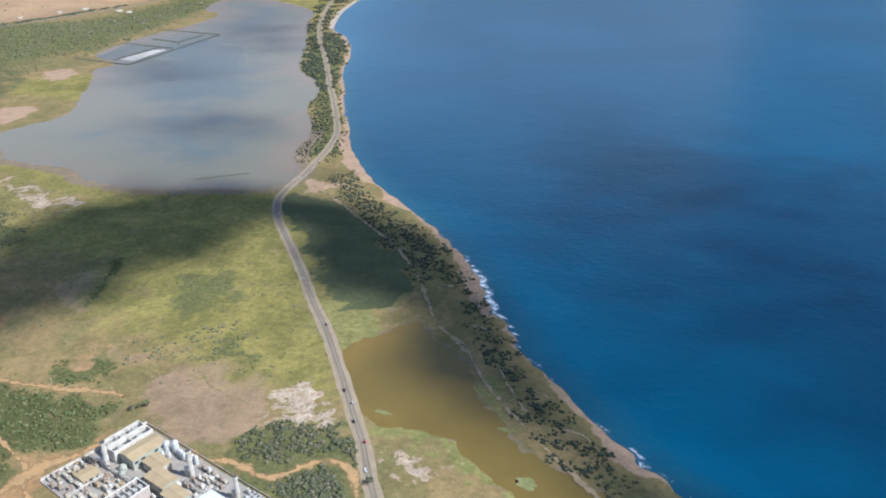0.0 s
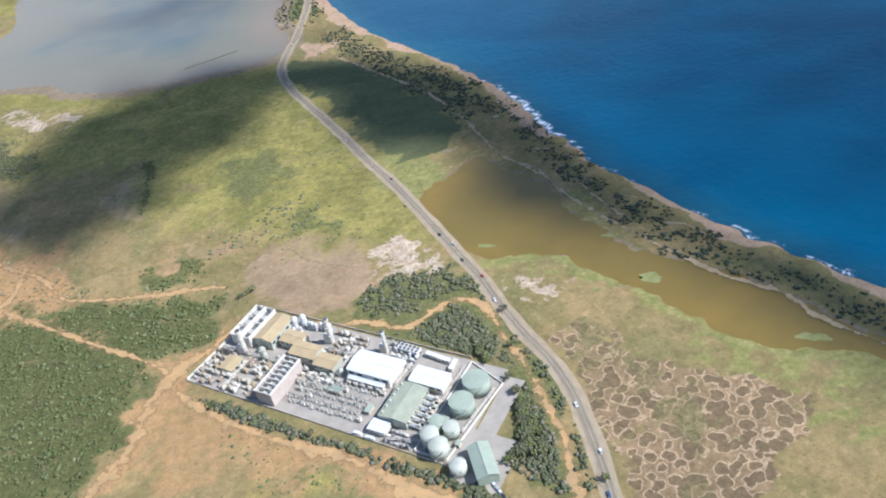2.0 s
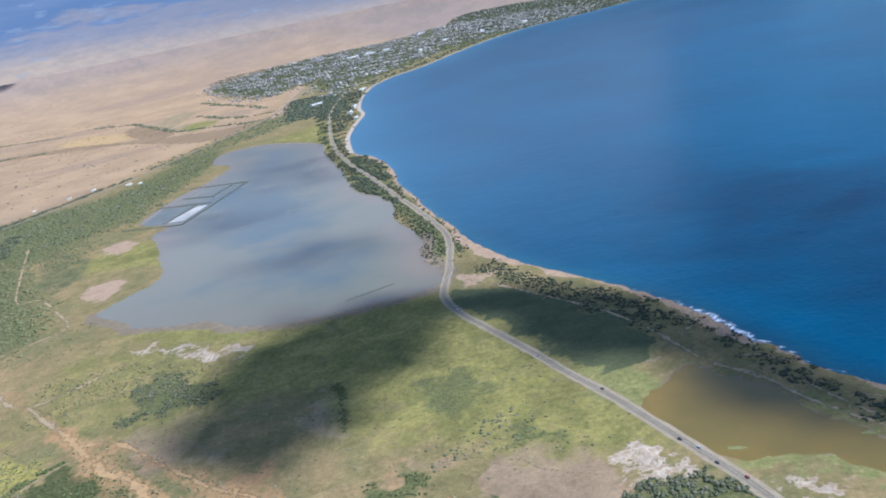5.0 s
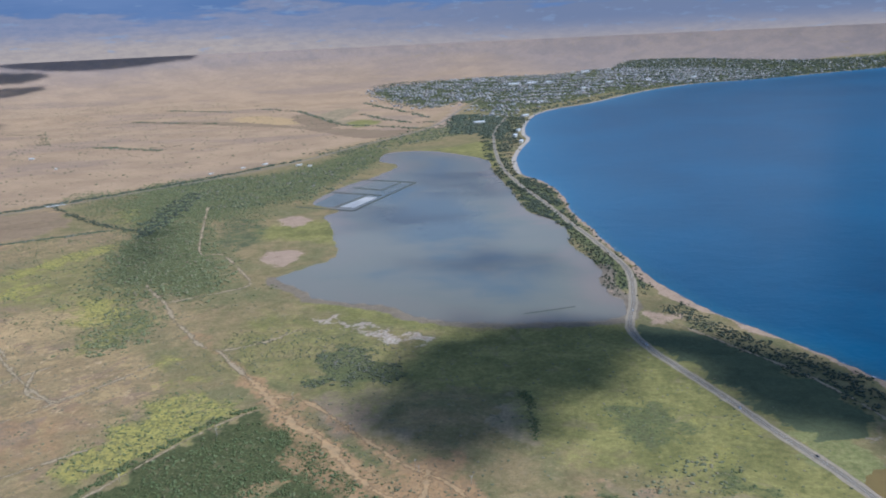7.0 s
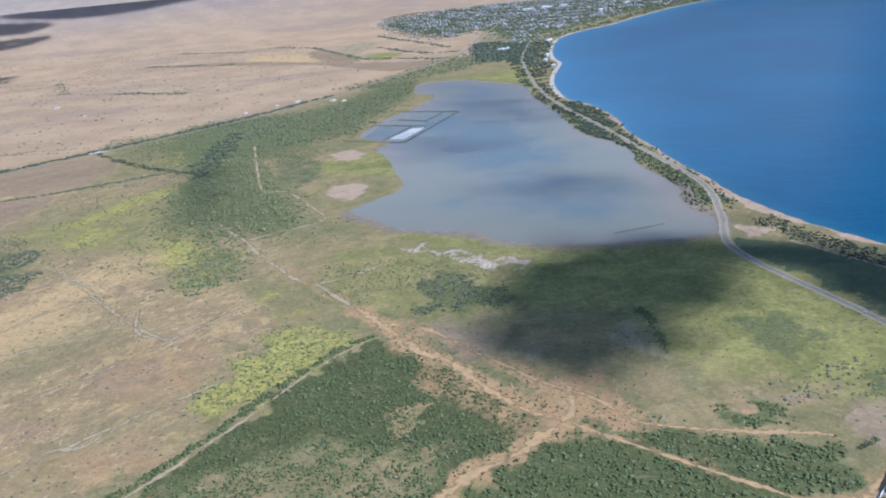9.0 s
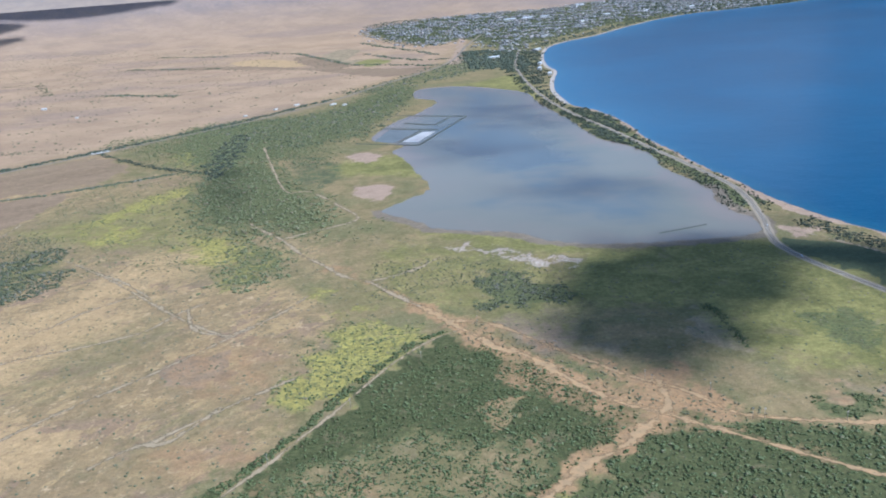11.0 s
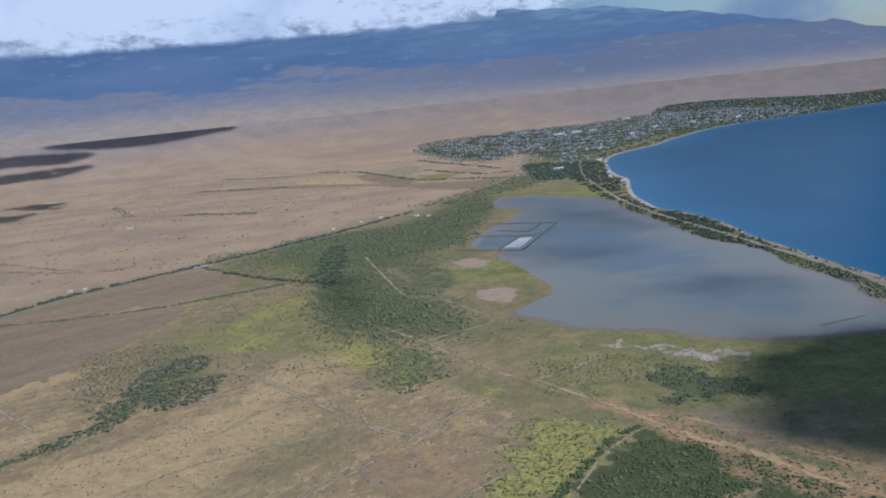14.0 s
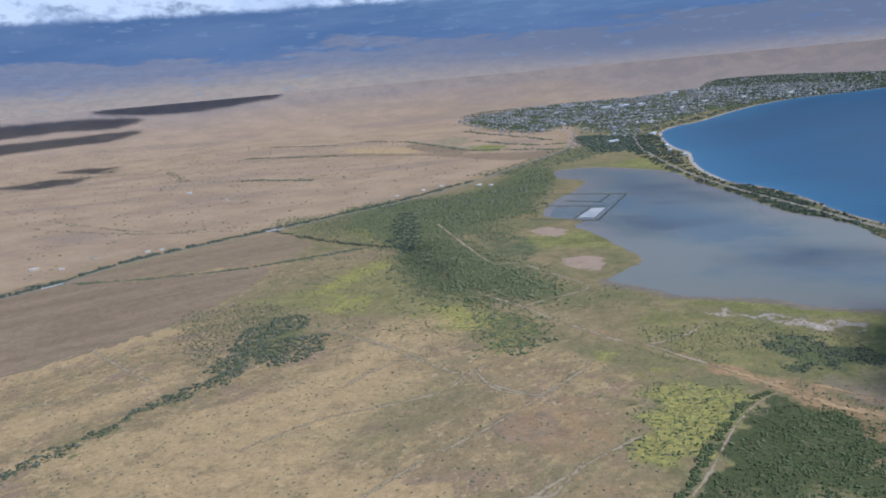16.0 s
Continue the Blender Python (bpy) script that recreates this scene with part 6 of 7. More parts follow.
def site(a, b, z=0.0, turn=0.0):
    """A pose in the works' own axes: a along its long side, b across it."""
    p = ORIGIN + GROW * (LONG * a + ACROSS * b)
    return Matrix.Translation(UNIT * Vector((p.x, p.y, z))) @ pose(0, 0, 0, 0, 0, WORKS_TURN + turn) @ Matrix.Scale(UNIT * GROW, 4)


def plan(x, y, z=0.0, turn=0.0, grow=1.0):
    p, s = lie(x, y, z)
    return Matrix.Translation(Vector(p)) @ pose(0, 0, 0, 0, 0, turn) @ Matrix.Scale(UNIT * float(s) * grow, 4)


def thing(name, m, label, category, group=""):
    ob = new(name)
    ob.empty_display_size = 0.5
    ob.matrix_world = m
    return tagged(ob, label, category, group)


def cylinder(bm, x, y, z0, z1, r0, r1=None, n=20, cap=True):
    r1 = r0 if r1 is None else r1
    a = [bm.verts.new((x + r0 * math.cos(2 * math.pi * k / n), y + r0 * math.sin(2 * math.pi * k / n), z0)) for k in range(n)]
    b = [bm.verts.new((x + r1 * math.cos(2 * math.pi * k / n), y + r1 * math.sin(2 * math.pi * k / n), z1)) for k in range(n)]
    for k in range(n):
        f = bm.faces.new([a[k], a[(k + 1) % n], b[(k + 1) % n], b[k]])
        f.smooth = True
    if cap:
        bm.faces.new(b), bm.faces.new(a[::-1])
    return bm


def lathe(bm, x, y, profile, n=12):
    """One turned body from heights and radii."""
    rings = [[bm.verts.new((x + r0 * math.cos(2 * math.pi * k / n), y + r0 * math.sin(2 * math.pi * k / n), zz)) for k in range(n)] for zz, r0 in profile]
    for a, b in zip(rings, rings[1:]):
        for k in range(n):
            bm.faces.new([a[k], a[(k + 1) % n], b[(k + 1) % n], b[k]]).smooth = True
    bm.faces.new(rings[-1]), bm.faces.new(rings[0][::-1])
    return bm


def tube(bm, a, b, r, n=8):
    """A round bar from a to b."""
    a, b = Vector(a), Vector(b)
    q = (b - a).to_track_quat("Z", "Y")
    ring = [q @ Vector((r * math.cos(2 * math.pi * k / n), r * math.sin(2 * math.pi * k / n), 0)) for k in range(n)]
    va, vb = [bm.verts.new(a + v) for v in ring], [bm.verts.new(b + v) for v in ring]
    for k in range(n):
        bm.faces.new([va[k], va[(k + 1) % n], vb[(k + 1) % n], vb[k]])
    bm.faces.new(vb), bm.faces.new(va[::-1])
    return bm


# yard slab, walls and bunds
yard_me = bpy.data.meshes.new("pavement_yard")
bm = bmesh.new()
for a0, b0, a1, b1 in ((0, -1, 228, 86), (228, -12, 262, 30), (229.5, 30, 243, 80)):
    box(bm, a0, b0, -0.3, a1, b1, 0.08 if a0 == 0 else 0.07 if a0 == 228 else 0.06)
bm.to_mesh(yard_me)
bm.free()
yard_me.materials.append(CONCRETE)
yard = tagged(new("pavement_yard", yard_me), "grey paved yard of the power works", "yard", kind="structure")
yard.matrix_world = site(0, 0)


def wall_run(name, label, a0, b0, a1, b1, h, t, material):
    bm = bmesh.new()
    n = math.hypot(a1 - a0, b1 - b0)
    box(bm, 0, -t / 2, 0, n, t / 2, h)
    k = 0.0
    while k < n:
        box(bm, k, -t / 2 - 0.12, 0.05, k + 0.4, t / 2 + 0.12, h + 0.15)
        k += 6.0
    ob = tagged(part(name, bm, material), label, "wall", kind="structure")
    ob.matrix_world = site(a0, b0, 0.0, math.degrees(math.atan2(b1 - b0, a1 - a0)))


wall_run("wall_west", "white boundary wall beside an orange track", 0.5, 0, 5.5, 88, 2.2, 0.5, OFFWHITE)
wall_run("wall_south", "low concrete boundary wall of the works", 0.5, -0.8, 228, -3, 1.2, 0.3, PINKISH)
wall_run("wall_north", "low concrete boundary wall of the works", 5.5, 88, 198, 88, 1.4, 0.3, PINKISH)
wall_run("wall_tank_west", "pale concrete bund wall round the tanks", 198.5, 0.5, 200, 84, 1.8, 0.6, OFFWHITE)
wall_run("wall_tank_east", "pale concrete bund wall round the tanks", 222.0, 0.5, 229.5, 72, 1.8, 0.6, OFFWHITE)
wall_run("wall_tank_south", "pale concrete bund wall round the tanks", 198.5, 0.2, 222, 0.2, 1.5, 0.5, OFFWHITE)
wall_run("wall_tank_north", "pale concrete bund wall round the tanks", 200, 84, 229.5, 72, 1.5, 0.5, OFFWHITE)


def tank(a, b, r, h, material, label, dome=0.25):
    t = thing("storage_tank", site(a, b), label, "tank", "tanks of the works")
    bm = bmesh.new()
    cylinder(bm, 0, 0, 0.05, h, r, r, 40)
    part("shell", bm, material, t)
    bm = bmesh.new()
    rings = [(r * 1.01, h), (r * 1.01, h + 0.15), (r * 0.75, h + dome * r * 0.55), (r * 0.4, h + dome * r * 0.9), (0.35, h + dome * r)]
    for (r0, z0), (r1, z1) in zip(rings, rings[1:]):
        cylinder(bm, 0, 0, z0, z1, r0, r1, 40, False)
    cylinder(bm, 0, 0, h + dome * r, h + dome * r + 0.5, 0.35, 0.35, 10)
    part("roof", bm, material, t)
    bm = bmesh.new()
    for k in range(24):
        a0, a1 = 2 * math.pi * k / 24, 2 * math.pi * (k + 1) / 24
        p, q = Vector((r * math.cos(a0), r * math.sin(a0), h)), Vector((r * math.cos(a1), r * math.sin(a1), h))
        tube(bm, p + Vector((0, 0, 1.1)), q + Vector((0, 0, 1.1)), 0.05, 4), tube(bm, p, p + Vector((0, 0, 1.1)), 0.05, 4)
    part("railing", bm, STEEL, t)
    bm = bmesh.new()
    turns = 14
    for k in range(turns):
        ang = -1.9 + 1.3 * k / turns
        x, y, zz = (r + 0.5) * math.cos(ang), (r + 0.5) * math.sin(ang), h * (k + 0.5) / turns
        box(bm, x - 0.5, y - 0.5, zz - 0.08, x + 0.5, y + 0.5, zz)
    part("stair", bm, STEEL, t, "steel stair winding up the shell")
    bm = bmesh.new()
    cylinder(bm, 0, 0, 0.04, 0.3, r + 0.5, r + 0.5, 40)
    part("base", bm, CONCRETE, t)


tank(214.5, 62.0, 9.3, 10.5, SAGE, "large sage green cylindrical oil tank in a bund", 0.1)
tank(213.5, 41.5, 8.6, 10.5, SAGE, "large sage green cylindrical oil tank in a bund", 0.1)
tank(205.0, 21.5, 5.2, 9.0, SAGE, "small sage green cylindrical tank in a bund", 0.2)
tank(216.0, 20.5, 5.4, 9.0, PALE_SAGE, "small pale green cylindrical tank in a bund", 0.2)
tank(205.5, 10.5, 6.2, 10.0, PALE_SAGE, "pale green cylindrical tank with a domed roof", 0.35)
tank(215.5, 4.0, 6.6, 10.0, PALE_SAGE, "pale green cylindrical tank with a domed roof", 0.35)
tank(233.0, -4.0, 5.6, 7.0, PALE_SAGE, "low pale green tank beside a green shed", 0.35)


def stack(a, b, r, h, label):
    t = thing("exhaust_stack", site(a, b), label, "chimney", "chimneys of the works")
    bm = bmesh.new()
    cylinder(bm, 0, 0, 0.05, h, r * 1.08, r, 24, False)
    cylinder(bm, 0, 0, h - 3, h - 0.05, r * 0.9, r * 0.9, 24)
    part("flue", bm, OFFWHITE, t)
    for z0 in (h * 0.35, h * 0.68, h - 1.2):
        bm = bmesh.new()
        cylinder(bm, 0, 0, z0, z0 + 0.2, r + 0.5, r + 0.5, 24)
        part("platform", bm, OFFWHITE, t)
    # dark ring round the top with a flat dark disc across it
    bm = bmesh.new()
    cylinder(bm, 0, 0, h - 0.15, h + 0.25, r * 1.04, r * 1.04, 24, False)
    cylinder(bm, 0, 0, h + 0.02, h + 0.06, r * 0.92, r * 0.92, 24)
    part("mouth", bm, DARK_STEEL, t, "dark steel rim and disc over the mouth")
    bm = bmesh.new()
    tube(bm, (r + 0.35, 0.2, 0), (r + 0.35, 0.2, h), 0.05, 4), tube(bm, (r + 0.35, -0.2, 0), (r + 0.35, -0.2, h), 0.05, 4)
    for k in range(int(h)):
        tube(bm, (r + 0.35, -0.2, k + 0.5), (r + 0.35, 0.2, k + 0.5), 0.04, 4)
    part("ladder", bm, STEEL, t)
    bm = bmesh.new()
    box(bm, -r * 3.2, -r * 1.1, 0.05, -r * 0.7, r * 1.1, h * 0.32)
    part("duct", bm, OFFWHITE, t)


stack(27.2, 38.3, 1.9, 24.0, "tall off-white exhaust stack among machinery")
stack(88.0, 69.4, 1.8, 25.0, "tall off-white exhaust stack beside brown halls")
stack(134.0, 74.3, 1.5, 21.0, "slim off-white exhaust stack beside a white hall")


def hall(name, a0, b0, a1, b1, eave, ridge, wall_mat, roof_mat, label, along="a", bays=5, vents=0):
    """A hall with walls, doors, a row of windows, a pitched roof and ridge vents."""
    la, lb = a1 - a0, b1 - b0
    turn = 0 if along == "a" else 90
    L, B = (la, lb) if along == "a" else (lb, la)
    t = thing(name, site((a0 + a1) / 2, (b0 + b1) / 2, 0.08, turn), label, "building")
    bm = bmesh.new()
    box(bm, -L / 2, -B / 2, 0, L / 2, B / 2, eave)
    va = [[bm.verts.new((s * L / 2, y, zz)) for y, zz in ((-B / 2, eave), (B / 2, eave), (0, ridge - 0.05))] for s in (-1, 1)]
    bm.faces.new(va[0]), bm.faces.new(va[1])
    part("wall", bm, wall_mat, t)
    part("roof", gable(bmesh.new(), -L / 2, -B / 2, L / 2, B / 2, eave, ridge, 0.45, 0.22), roof_mat, t)
    bm = bmesh.new()
    box(bm, -L / 2 - 0.2, -0.35, ridge + 0.15, L / 2 + 0.2, 0.35, ridge + 0.38)
    part("ridge_cap", bm, roof_mat, t)
    for k in range(bays):
        x = -L / 2 + L * (k + 0.5) / bays
        for s in (-1, 1):
            bm = bmesh.new()
            if k == bays // 2:
                box(bm, x - 1.6, s * B / 2 - 0.06, 0.02, x + 1.6, s * B / 2 + 0.06, min(3.6, eave - 0.8))
                part("door", bm, STEEL, t, "grey roller door")
            else:
                box(bm, x - L / bays * 0.28, s * B / 2 - 0.05, eave * 0.55, x + L / bays * 0.28, s * B / 2 + 0.05, eave * 0.78)
                part("window", bm, GLASS, t)
    for k in range(vents):
        x = -L / 2 + L * (k + 0.5) / vents
        bm = bmesh.new()
        cylinder(bm, x, B * 0.40, eave * 0.98, eave + 1.5, 0.55, 0.55, 10)
        cylinder(bm, x, B * 0.40, eave + 1.5, eave + 1.75, 0.8, 0.5, 10)
        part("roof_vent", bm, OFFWHITE, t)
    return t


hall("machine_hall", 120, 43, 155.5, 63.5, 8.6, 10.2, OFFWHITE, WHITE, "large hall with a bright white sheet roof")
hall("annex_shed", 123, 38.6, 152, 42.8, 4.6, 5.2, OFFWHITE, WHITE, "low white lean-to shed against a large hall")
hall("store_hall", 167.5, 49.5, 194, 64.5, 6.2, 7.2, OFFWHITE, WHITE, "wide shed with a bright white sheet roof")
hall("engine_hall", 164, 14, 185.5, 46, 7.2, 8.6, PALE_SAGE, OLIVE_ROOF, "long hall with a pale grey-green roof and side vents", "b", 6, 6)
hall("office_building", 161, 3.5, 174, 13, 4.2, 5.0, OFFWHITE, WHITE, "small white-roofed office beside a grey-green hall")
hall("boiler_hall", 30.5, 48, 47, 77, 8.8, 10.4, PALE_SAGE, TAN_ROOF, "tall hall with a faded tan roof and pale walls", "b", 5)
hall("turbine_hall", 50.5, 53.5, 69, 66.5, 7.0, 8.2, BEIGE, TAN_ROOF, "beige hall with a tan sheet roof", "a", 4)
hall("turbine_hall", 67, 43.5, 89.5, 57.5, 8.0, 9.4, PALE_SAGE, TAN_ROOF, "pale green hall with a tan sheet roof", "a", 4)
hall("turbine_hall", 91.5, 40, 109.5, 53, 7.2, 8.3, PALE_SAGE, TAN_ROOF, "small pale green hall with a tan sheet roof", "a", 4)
t = hall("green_shed", 233, -3, 259, 10.5, 7.5, 9.8, SAGE, SAGE, "large green metal shed with a green pitched roof", "a", 4)
t.matrix_world = site(246.5, 4.0, 0.08, -50)


def open_frame(a0, b0, a1, b1, h, label, side_mat, bays, name="cooling_unit"):
    """An open-topped cooling unit: side walls, rim beams, cross beams and a dark grated floor inside."""
    L, B = b1 - b0, a1 - a0
    t = thing(name, site((a0 + a1) / 2, (b0 + b1) / 2, 0.08, 90), label, "cooling unit")
    for s in (-1, 1):
        bm = bmesh.new()
        box(bm, -L / 2, s * B / 2 - 0.3, 0, L / 2, s * B / 2 + 0.3, h)
        part("side_wall", bm, side_mat, t)
        bm = bmesh.new()
        box(bm, s * L / 2 - 0.3, -B / 2, 0, s * L / 2 + 0.3, B / 2, h - 0.4)
        part("end_wall", bm, side_mat, t)
        bm = bmesh.new()
        box(bm, -L / 2 - 0.5, s * B / 2 - 0.6, h, L / 2 + 0.5, s * B / 2 + 0.6, h + 0.7)
        part("rim_beam", bm, OFFWHITE, t)
    bm = bmesh.new()
    box(bm, -L / 2, -B / 2, h - 3.2, L / 2, B / 2, h - 2.9)
    part("grating", bm, INNER, t, "dark steel grating")
    for k in range(bays + 1):
        x = -L / 2 + L * k / bays
        bm = bmesh.new()
        box(bm, x - 0.3, -B / 2, h - 0.6, x + 0.3, B / 2, h + 0.3)
        part("cross_beam", bm, OFFWHITE, t)
        if k < bays:
            bm = bmesh.new()
            cylinder(bm, x + L / bays / 2, 0, h - 2.9, h - 1.2, min(B, L / bays) * 0.36, None, 16, False)
            cylinder(bm, x + L / bays / 2, 0, h - 2.2, h - 2.0, min(B, L / bays) * 0.34, None, 16)
            part("fan_ring", bm, STEEL, t)
    return t


open_frame(9.5, 45, 18.0, 79, 10, "open-topped white-framed cooling unit", OFFWHITE, 3)
open_frame(19.5, 45, 28.0, 79, 10, "open-topped white-framed cooling unit", OFFWHITE, 2)
open_frame(69, 1, 83, 37.5, 11.5, "long open-topped cooling tower with pinkish walls", PINKISH, 8, "cooling_tower")


def vessel(a, b, r, h, material, label, group="vessels"):
    t = thing("process_vessel", site(a, b, 0.05), label, "tank", group)
    bm = bmesh.new()
    cylinder(bm, 0, 0, 0, h, r, r, 18, False)
    part("shell", bm, material, t)
    bm = bmesh.new()
    cylinder(bm, 0, 0, h, h + r * 0.35, r, r * 0.8, 18, False), cylinder(bm, 0, 0, h + r * 0.35, h + r * 0.55, r * 0.8, r * 0.2, 18)
    part("dome", bm, material, t)
    bm = bmesh.new()
    tube(bm, (r, 0, 0), (r, 0, h), 0.12, 6), tube(bm, (r, 0, h), (0, 0, h + r * 0.5), 0.12, 6)
    part("pipe", bm, STEEL, t)


for a, b, r, h in ((48.0, 76.5, 2.6, 8.5), (53.5, 80.5, 2.7, 9.0), (50.5, 70.5, 1.5, 4), (55.5, 73, 1.4, 4), (60, 79, 1.5, 5.5), (63.5, 78.5, 1.6, 6), (67.5, 78.0, 1.6, 6), (71, 80, 1.6, 6.5), (75, 80, 1.6, 7), (79, 80.5, 1.6, 7)):
    vessel(a, b, r, h, WHITE, "white upright process vessel with a domed top", "white vessels")
for a, b, r, h in ((47, 38, 2.3, 5.5), (56.5, 42, 1.4, 2.4), (39, 43.5, 3.2, 3.2), (113.5, 43, 2.4, 5.0)):
    vessel(a, b, r, h, PALE_SAGE, "pale green upright tank with a domed top", "green vessels")


def skid(a, b, la, lb, h, turn, material, label, seed):
    """A machine on a skid: a body, a cooler on top, pipes and a small stack."""
    rr = random.Random(seed)
    t = thing("machine_skid", site(a, b, 0.08, turn), label, "machine", "machines of the works")
    bm = bmesh.new()
    box(bm, -la / 2, -lb / 2, 0, la / 2, lb / 2, 0.4)
    part("skid", bm, DARK_STEEL, t)
    bm = bmesh.new()
    box(bm, -la * 0.42, -lb * 0.38, 0.4, la * 0.25, lb * 0.38, h)
    bmesh.ops.bevel(bm, geom=bm.edges[:], offset=0.12, segments=1, affect="EDGES")
    part("body", bm, material, t)
    bm = bmesh.new()
    box(bm, la * 0.27, -lb * 0.3, 0.4, la * 0.45, lb * 0.3, h * 0.7)
    part("cooler", bm, STEEL, t)
    bm = bmesh.new()
    x, y = rr.uniform(-0.3, 0.1) * la, rr.uniform(-0.2, 0.2) * lb
    cylinder(bm, x, y, h - 0.05, h + rr.uniform(0.8, 2.4), 0.4, 0.4, 10)
    part("exhaust", bm, material, t)
    bm = bmesh.new()
    for k in range(3):
        yy = -lb * 0.45 + 0.4 * k
        tube(bm, (-la / 2, yy, h * 0.3 + 0.3 * k), (la / 2, yy, h * 0.3 + 0.3 * k), 0.12, 6)
    tube(bm, (la * 0.35, 0, h * 0.69), (x, y, h + 0.4), 0.18, 6)
    part("pipes", bm, STEEL, t)


rr = random.Random(8)
count = 0
for a0, a1, b0, b1, step, mats, label in ((5, 66, 3, 36, 5.0, (OFFWHITE, BEIGE, RUST, BEIGE, TAN_ROOF), "weathered beige and white machinery on a steel skid"),
                                          (90, 118, 56, 84, 4.8, (OFFWHITE, RUST, BEIGE, OFFWHITE), "rust-stained white plant machinery on a skid"),
                                          (136, 163, 66, 84, 5.6, (OFFWHITE, STEEL, WHITE), "white cooler and pipe machinery on a skid"),
                                          (86, 116, 28, 38, 4.6, (OFFWHITE, PALE_SAGE, BEIGE), "pale switchgear machinery on a skid")):
    a = a0
    while a < a1:
        b = b0
        while b < b1:
            x, y = a + rr.uniform(-1, 1), b + rr.uniform(-1, 1)
            if math.hypot(x - 27, y - 38) > 7 and math.hypot(x - 88, y - 69.5) > 6 and math.hypot(x - 134, y - 74.3) > 5 and not (17 < x < 34 and 14 < y < 32) and rr.random() < 0.86:
                skid(x, y, rr.uniform(2.6, 5.4), rr.uniform(2.0, 3.8), rr.uniform(1.6, 4.6), rr.choice((0, 90)), rr.choice(mats), label, count)
                count += 1
            b += step
        a += step
hall("control_building", 19, 16, 32, 30, 4.0, 4.8, BEIGE, TAN_ROOF, "long low beige building with a tan roof", "b", 4)

# generator sets with their silencers beside the long hall
for k in range(6):
    b = 17.0 + 5.0 * k
    t = thing("generator_set", site(191.5, b, 0.08), "beige container generator set with two exhausts", "generator", "generator sets")
    bm = bmesh.new()
    box(bm, -4.6, -1.5, 0.2, 4.6, 1.5, 3.0)
    bmesh.ops.bevel(bm, geom=bm.edges[:], offset=0.1, segments=1, affect="EDGES")
    part("container", bm, BEIGE if k % 2 else PALE_SAGE, t)
    bm = bmesh.new()
    box(bm, -4.4, -1.35, 2.98, -0.5, 1.35, 3.5)
    part("radiator_deck", bm, WHITE, t)
    bm = bmesh.new()
    cylinder(bm, 2.6, 0, 2.9, 6.2, 0.7, 0.7, 12), tube(bm, (2.6, 0, 4.2), (-6.4, 0, 5.6), 0.5, 8)
    part("silencer", bm, OFFWHITE, t)
    for s in (-1, 1):
        bm = bmesh.new()
        box(bm, -3.6, s * 1.5 - 0.04, 0.7, 3.6, s * 1.5 + 0.04, 2.4)
        part("louvre", bm, DARK_STEEL, t)

# fan coolers
for ka in range(6):
    for kb in range(2):
        t = thing("fan_cooler", site(141 + 3.4 * ka, 78.5 + 3.4 * kb - 0.5 * ka * 0.3, 0.08), "square white fan cooler with a round orange-rimmed fan", "cooler", "fan coolers")
        bm = bmesh.new()
        box(bm, -1.55, -1.55, 2.4, 1.55, 1.55, 4.4)
        part("case", bm, WHITE, t)
        for sx in (-1, 1):
            for sy in (-1, 1):
                bm = bmesh.new()
                box(bm, sx * 1.35 - 0.1, sy * 1.35 - 0.1, 0, sx * 1.35 + 0.1, sy * 1.35 + 0.1, 2.4)
                part("leg", bm, STEEL, t)
        bm = bmesh.new()
        cylinder(bm, 0, 0, 4.4, 4.75, 1.25, 1.25, 16, False)
        part("fan_ring", bm, RUST, t)
        bm = bmesh.new()
        cylinder(bm, 0, 0, 4.41, 4.5, 1.15, 1.15, 16)
        part("fan", bm, DARK_STEEL, t)


# switchyard: transformers, breakers and gantries in rows
def breaker(a, b, h, label="grey switchyard breaker with ribbed insulators"):
    t = thing("switchgear", site(a, b, 0.08), label, "switchgear", "switchgear of the yard")
    bm = bmesh.new()
    box(bm, -0.8, -0.5, 0, 0.8, 0.5, 1.5)
    part("cabinet", bm, STEEL, t)
    for x in (-0.6, 0.0, 0.6):
        bm = bmesh.new()
        ribs = [(1.5 + (q + dz) * h / 4, r0) for q in range(4) for dz, r0 in ((0.0, 0.26), (0.6, 0.2), (0.62, 0.12), (0.98, 0.12))]
        lathe(bm, x, 0, ribs, 8)
        part("insulator", bm, OFFWHITE, t)
    return t


base_gear = breaker(88, 12, 2.2)
for row, (b, n, a0, a1) in enumerate(((8.5, 15, 92, 148), (13.5, 15, 92, 148), (20.5, 15, 90, 147), (25.5, 14, 92, 147), (33.5, 9, 116, 150))):
    for k in range(n):
        m = site(a0 + (a1 - a0) * k / (n - 1) + rr.uniform(-0.5, 0.5), b + rr.uniform(-0.6, 0.6), 0.08, rr.choice((0, 0, 90)))
        copy_thing(base_gear, m).matrix_basis = m
